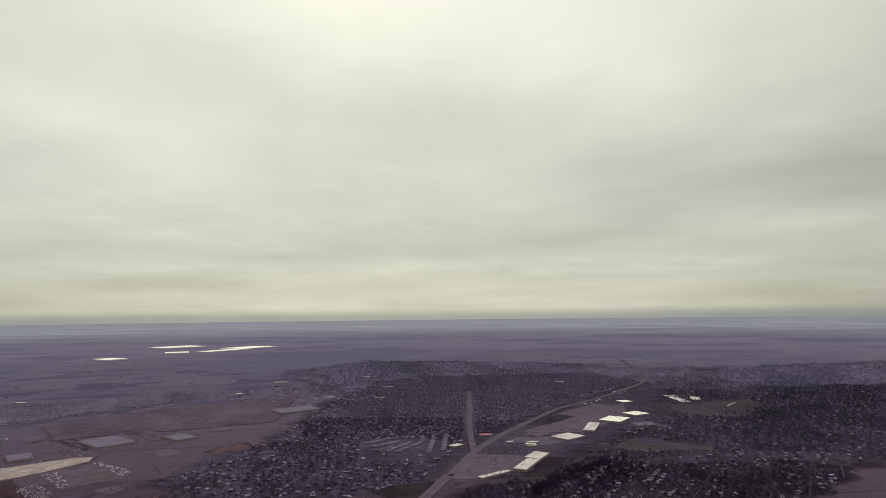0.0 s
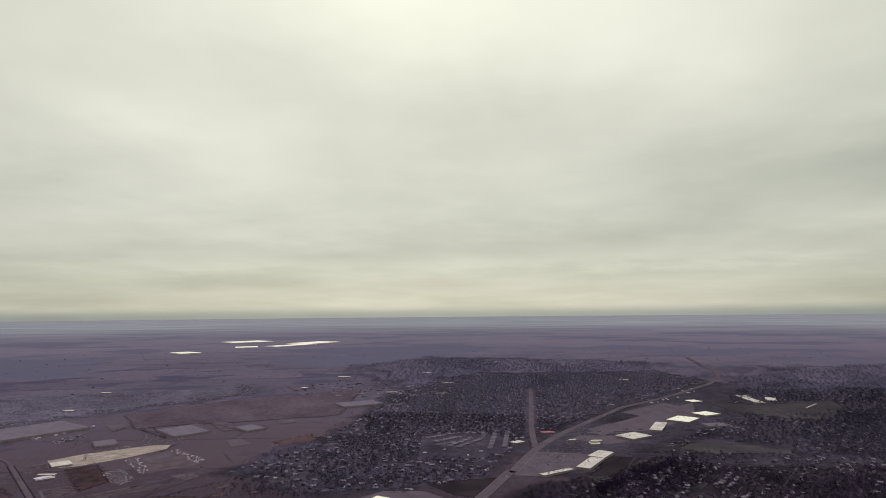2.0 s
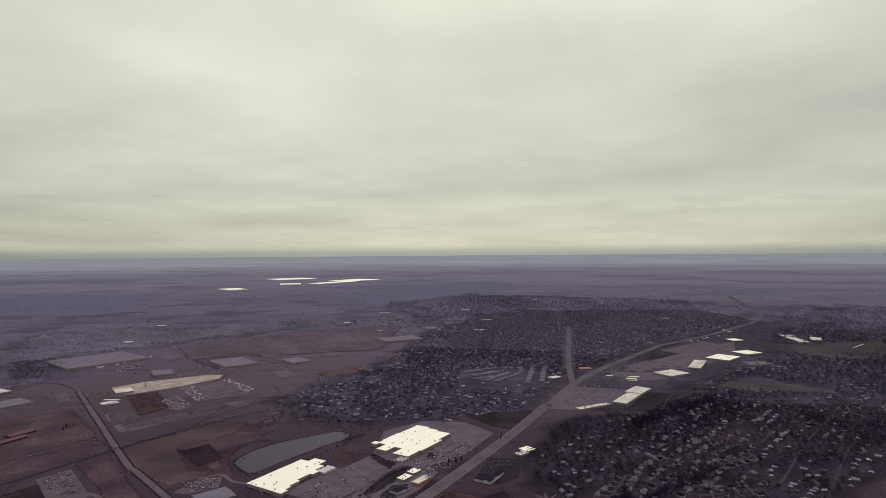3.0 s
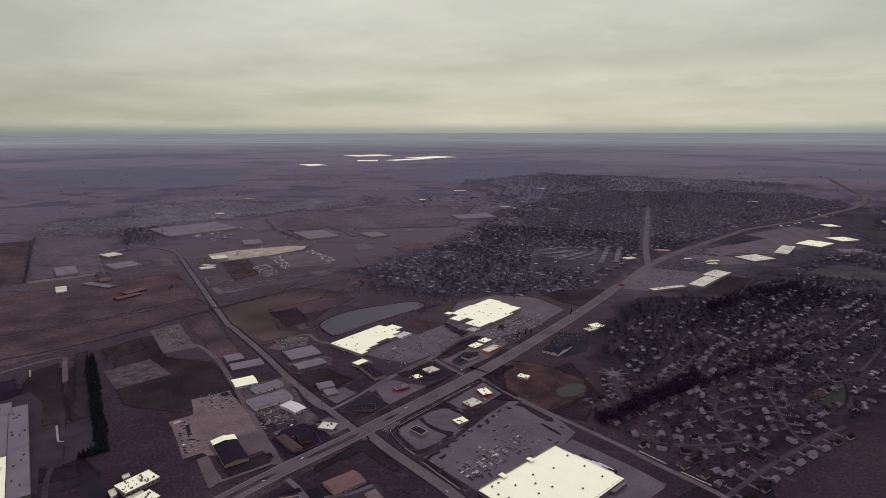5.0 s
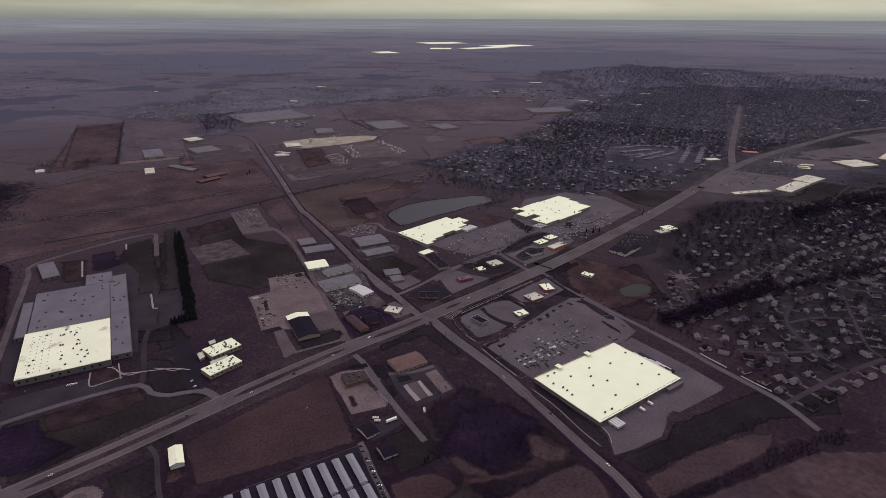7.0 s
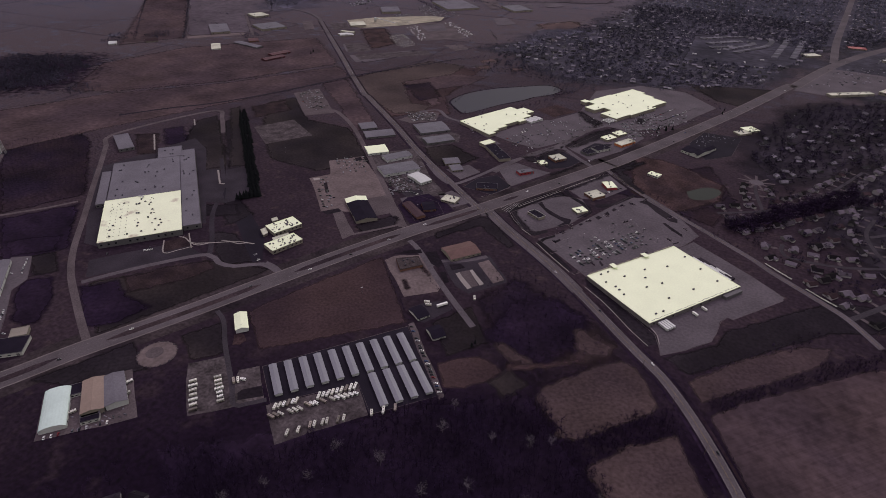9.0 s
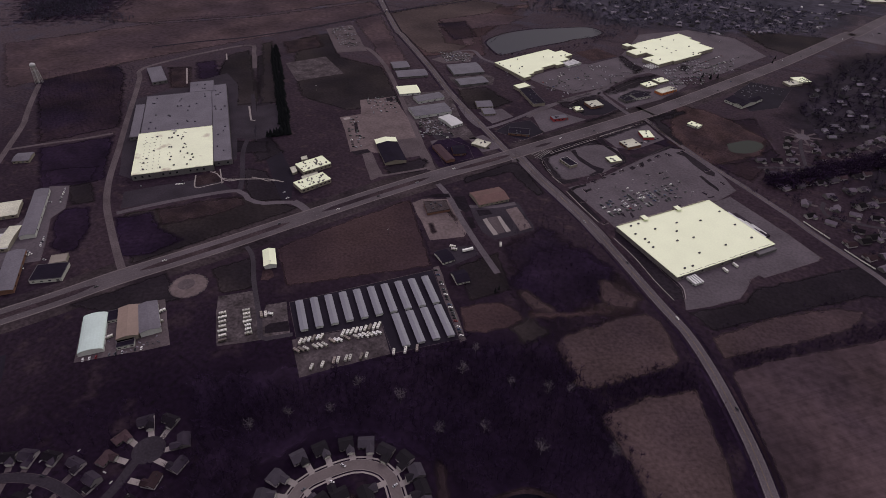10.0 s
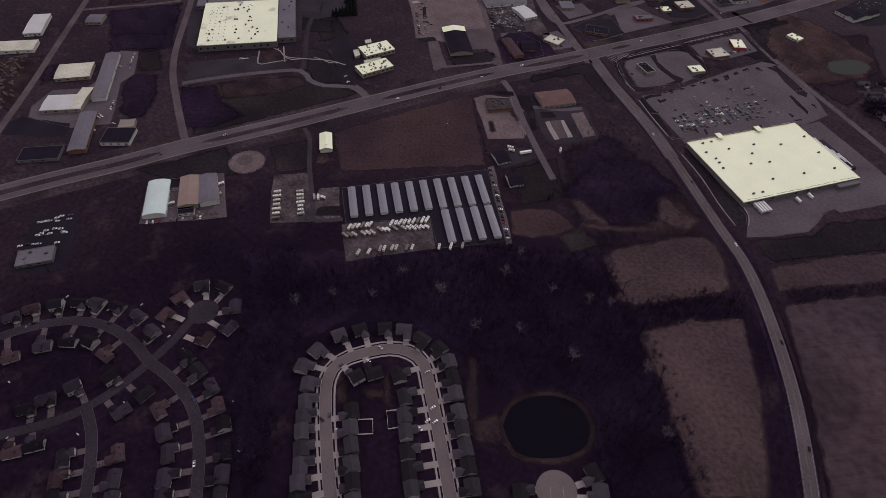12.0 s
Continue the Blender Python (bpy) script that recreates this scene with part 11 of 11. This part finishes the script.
lot("street_dark", [(-691.8, 532.4), (-671.1, 566.8), (-576.5, 482.7), (-593.7, 446.2)], "dark asphalt court behind the factory", 0.091, kerb=False)
bm = bmesh.new()
for p, q2 in (((-702.1, 525.3), (-656.0, 489.6)), ((-656.0, 489.6), (-648.7, 492.8)), ((-949.0, 675.4), (-919.8, 652.8)), ((-945.0, 574.6), (-875.4, 524.3))):
    ribbon(bm, [Vector(p), Vector(q2)], 3.0, 0.14)
tagged(part("slabs", bm, "concrete"), "pale concrete slabs in the factory grounds", "slab", kind="structure")

# trees thinning out round the old town
def thin_trees(label, line, step, seed, low, high, spread):
    gen = np.random.default_rng(seed)
    p = np.repeat(np.array([tuple(q) for q in smooth([Vector(q) for q in line], step)]), 2, 0)
    p = p + gen.normal(0, spread, p.shape)
    h = gen.uniform(low, high, len(p))
    tagged(strew("trees", whole(seed, limbs=6, twigs=3, thick=1.6, stem=0.4), p, np.stack([h * 1.6, h * 1.6, h], 1), gen.uniform(0, 6.28, len(p)), "town_twigs"), label, "trees", kind="stuff")


thin_trees("bare trees thinning out at the edge of town", [(-702.8, 1582.8), (-640.2, 1761.7), (-552.2, 1945.0), (-534.0, 2734.3), (-495.9, 3471.6), (-302.8, 3922.5), (-57.2, 4495.8)], 9, 641, 6, 11, 45)
thin_trees("bare trees thinning out at the edge of town", [(-57.2, 4495.8), (553.8, 4638.9), (1218.4, 4740.6), (1438.6, 4213.7)], 22, 642, 8, 13, 110)
thin_trees("bare trees between shops and highway", [(334.3, 2302.7), (632.9, 2748.3), (1034.2, 3292.6)], 14, 643, 5, 9, 25)
thin_trees("bare trees along the strip of shops", [(518.3, 1935.9), (692.9, 2197.6), (959.2, 2523.1), (1268.4, 2913.5)], 12, 644, 5, 10, 30)

# marks of the crossing and its corner plots
for line in ([(-202.0, 667.7), (-181.7, 723.6), (-159.7, 772.9)], [(-202.0, 667.7), (-180.2, 641.4), (-142.1, 611.1)], [(-259.3, 682.7), (-248.3, 702.4), (-234.7, 740.3)], [(-154.5, 786.7), (-134.8, 834.9), (-115.1, 879.5)]):
    bm = bmesh.new()
    ribbon(bm, smooth([Vector(q) for q in line], 6), 0.4, 0.21)
    tagged(part("kerb", bm, "concrete"), "pale concrete kerb of a corner plot", "kerb", kind="structure")
bm = bmesh.new()
for a, b in (((-210.4, 660.4), (-205.9, 688.0)), ((-205.8, 658.1), (-202.5, 690.9)), ((-202.0, 658.5), (-199.6, 693.5)), ((-215.1, 664.0), (-210.4, 684.1)), ((-198.9, 658.7), (-196.3, 694.7))):
    ribbon(bm, [Vector(a), Vector(b)], 0.9, 0.215)
tagged(part("crossing_stripes", bm, "worn_white"), "white diagonal stripes at the crossing", "road marking", kind="structure")
for pts in ([(-203.7, 666.2), (-183.8, 727.6), (-160.8, 775.2), (-143.5, 762.7), (-162.6, 737.9), (-181.3, 697.5), (-189.8, 670.6), (-168.8, 643.8), (-134.9, 620.6), (-142.1, 611.1), (-177.4, 636.3)], [(-153.1, 783.6), (-127.8, 849.9), (-112.8, 886.1), (-107.5, 876.8), (-125.8, 829.3), (-144.5, 782.7)], [(-111.4, 899.7), (-98.7, 936.6), (-85.4, 968.2), (-80.1, 953.0), (-94.1, 914.9), (-105.4, 892.6)], [(-260.1, 543.5), (-227.9, 622.3), (-214.0, 626.9), (-146.3, 574.6), (-151.9, 563.2), (-215.3, 596.4), (-234.9, 565.3), (-251.1, 530.6)], [(-200.1, 821.9), (-181.4, 863.9), (-167.1, 906.6), (-163.2, 899.8), (-175.9, 859.2), (-193.9, 819.7)]):
    verge(pts, "dark grass bank beside the highway", "lawn", 0.105, 1.0)

# red vacant ground, hedge belt and radiating drives of the suburb
for pts in ([(-95.3, 990.8), (-44.2, 998.2), (5.7, 981.0), (73.5, 940.6), (74.2, 873.0), (22.5, 794.1), (-54.2, 834.6)],):
    patch("field", "red_earth", pts, 0.085, "red-brown vacant ground with sparse scrub", "field", 4.0, 81)
fringe("dense dark belt of bare trees through the suburb", [(95.3, 797.1), (143.9, 850.4), (198.4, 913.4), (249.8, 966.8), (303.7, 1019.2)], 2.2, 651, 7, 12, 6.0)
fringe("dense dark belt of bare trees through the suburb", [(303.7, 1019.2), (390.9, 1114.1), (473.8, 1207.5)], 2.2, 652, 6, 11, 7.0)
fringe("dark belt of bare trees behind the plaza", [(340.1, 1479.0), (383.6, 1571.7), (472.1, 1704.0), (594.3, 1857.3)], 3.0, 653, 7, 12, 9.0)
for c, n, off in (((118.9, 987.6), 9, 0.3), ((424.3, 1103.5), 8, 0.1)):
    bm = bmesh.new()
    slab(bm, [(c[0] + 12 * math.cos(k * math.pi / 12), c[1] + 12 * math.sin(k * math.pi / 12)) for k in range(24)], 0.15)
    tagged(part("pavement", bm, "asphalt"), "round turning place in the suburb", "road", kind="structure")
    for k in range(n):
        w = off + 2 * math.pi * k / n
        bm = bmesh.new()
        ribbon(bm, [Vector((c[0] + math.cos(w) * q, c[1] + math.sin(w) * q)) for q in (10, 20, 30)], 4.2, 0.16)
        tagged(part("driveway", bm, "gravel"), "pale drive running out from a turning place", "driveway", kind="structure")
# vehicles crowded round the workshops
for k, (poly, gap, turn, ch) in enumerate((([(-430.0, 654.2), (-395.9, 691.8), (-346.6, 645.2), (-387.3, 610.1)], 3.6, 60, 0.5), ([(-595.6, 955.7), (-544.2, 995.6), (-511.8, 950.0), (-553.6, 916.2)], 3.6, 20, 0.6), ([(-524.5, 587.6), (-522.6, 611.3), (-439.1, 525.9), (-446.2, 515.3)], 4.2, 60, 0.3), ([(-566.4, 680.6), (-520.7, 712.1), (-472.5, 665.4), (-510.8, 629.1)], 4.0, 50, 0.3), ([(-907.7, 936.0), (-864.9, 981.6), (-750.5, 883.3), (-782.9, 853.1)], 4.2, 50, 0.25))):
    gen = np.random.default_rng(950 + k)
    q, _ = sprinkle(poly, gap * 1.7, 960 + k)
    q = q[gen.random(len(q)) < ch + 0.25]
    tagged(strew("parked_cars", car_shape, np.concatenate([q, np.full((len(q), 1), 0.14)], 1), np.ones(len(q)), math.radians(turn) + gen.choice([0, math.pi / 2], len(q)), "lot_cars"), "crowded small vehicles in a work yard", "cars", kind="stuff")
lot("gravel", [(-432.4, 515.2), (-423.0, 525.6), (-359.5, 479.4), (-364.5, 457.3), (-399.6, 485.5)], "pale worn drive in front of the hall", 0.118)
lot("gravel", [(-412.3, 578.1), (-389.7, 609.2), (-307.0, 540.0), (-316.5, 530.0), (-352.4, 557.2), (-368.0, 534.4)], "pale concrete apron beside the hall", 0.116)
road("road", smooth([(-370.6, 464.7), (-353.1, 487.2), (-327.8, 522.8), (-318.9, 536.5), (-307.5, 531.7)], 6), 5.0, "gravel", 0.142, "pale curved drive before the hall")
verge([(-373.2, 495.7), (-347.3, 551.5), (-327.7, 549.6), (-324.5, 518.2), (-352.0, 486.7)], "dark grass island before the hall", "lawn", 0.138, 1.0)

bm = bmesh.new()
box(bm, 0, 0, 1.1, 14, 2.6, 2.8, bevel=0.1)
t = tagged(base("trailer", -162.0, 399.8, 58.2), "long white box trailer in a dark yard", "trailer")
part("body", bm, "paint_pearl", t)
wheels(t, (-5.4, -4.0, 4.6), (-1.1, 1.1), 0.5)
for p, w in (((-181.1, 395.4), 20), ((-176.6, 391.7), 25), ((-135.4, 433.0), 120)):
    put_rv(p[0], p[1], w, random.Random(3))
conifer(-96.2, 354.8, 7, "dark evergreen beside a cottage yard", "lone evergreens")
conifer(-95.2, 361.0, 6, "dark evergreen beside a cottage yard", "lone evergreens")

# annexes and clutter of the metal workshops by the highway
for a, b, c in (((-354.6, 62.2), (-344.9, 75.6), (-366.0, 68.9)), ((-396.1, 77.1), (-389.5, 87.4), (-409.8, 85.1))):
    flat_building("workshop", a, b, c, 4, "dark_membrane", "white_wall", "low black-roofed annexe of a metal workshop", "workshop", 0, 95, 3)
goods("machines and bins standing behind a workshop", [(-354.7, 82.0), (-341.8, 98.9), (-330.7, 93.9), (-337.9, 75.9), (-350.5, 55.1), (-355.0, 56.7), (-343.3, 74.8)], 6.0, 830, 2.6, "far_wall")
goods("machines and bins standing between workshops", [(-385.7, 65.9), (-382.4, 72.9), (-365.9, 62.1), (-369.8, 56.7)], 5.5, 831, 2.6, "far_wall")
for p, w in (((-366.8, 120.3), 75), ((-354.0, 109.7), 75), ((-376.4, 67.5), 70), ((-270.6, 184.4), 20)):
    put_rv(p[0], p[1], w, random.Random(int(p[0]) + 7))
for pts in ([(162.4, 713.4), (180.3, 701.1), (197.0, 690.0)], [(214.4, 675.7), (232.8, 663.6), (249.8, 653.9)]):
    yard_fence(pts)

# islands, pads and dark plots along the service road
for pts, mat, z in (([(-533.2, 698.2), (-524.3, 706.6), (-513.0, 697.3), (-521.8, 686.3)], "lawn", 0.13), ([(-446.4, 505.4), (-430.7, 527.9), (-419.5, 523.0), (-431.4, 502.4)], "lawn", 0.132), ([(-357.6, 585.4), (-359.5, 616.0), (-338.5, 647.0), (-293.0, 630.1), (-272.7, 618.2), (-296.5, 559.8), (-307.9, 545.9)], "wood_floor", 0.112), ([(-375.6, 623.8), (-376.2, 642.1), (-354.1, 651.5), (-345.4, 640.3), (-359.5, 616.0)], "street_dark", 0.114), ([(-341.9, 531.4), (-341.6, 556.2), (-333.0, 553.6), (-328.3, 531.2)], "lawn", 0.13), ([(-538.0, 588.7), (-530.5, 597.4), (-524.9, 592.0), (-531.1, 583.1)], "concrete", 0.116), ([(-510.4, 584.9), (-507.9, 590.0), (-480.3, 564.6), (-481.8, 558.1)], "lawn", 0.125)):
    verge(pts, "worn plot beside the service road", mat, z, 0.6)
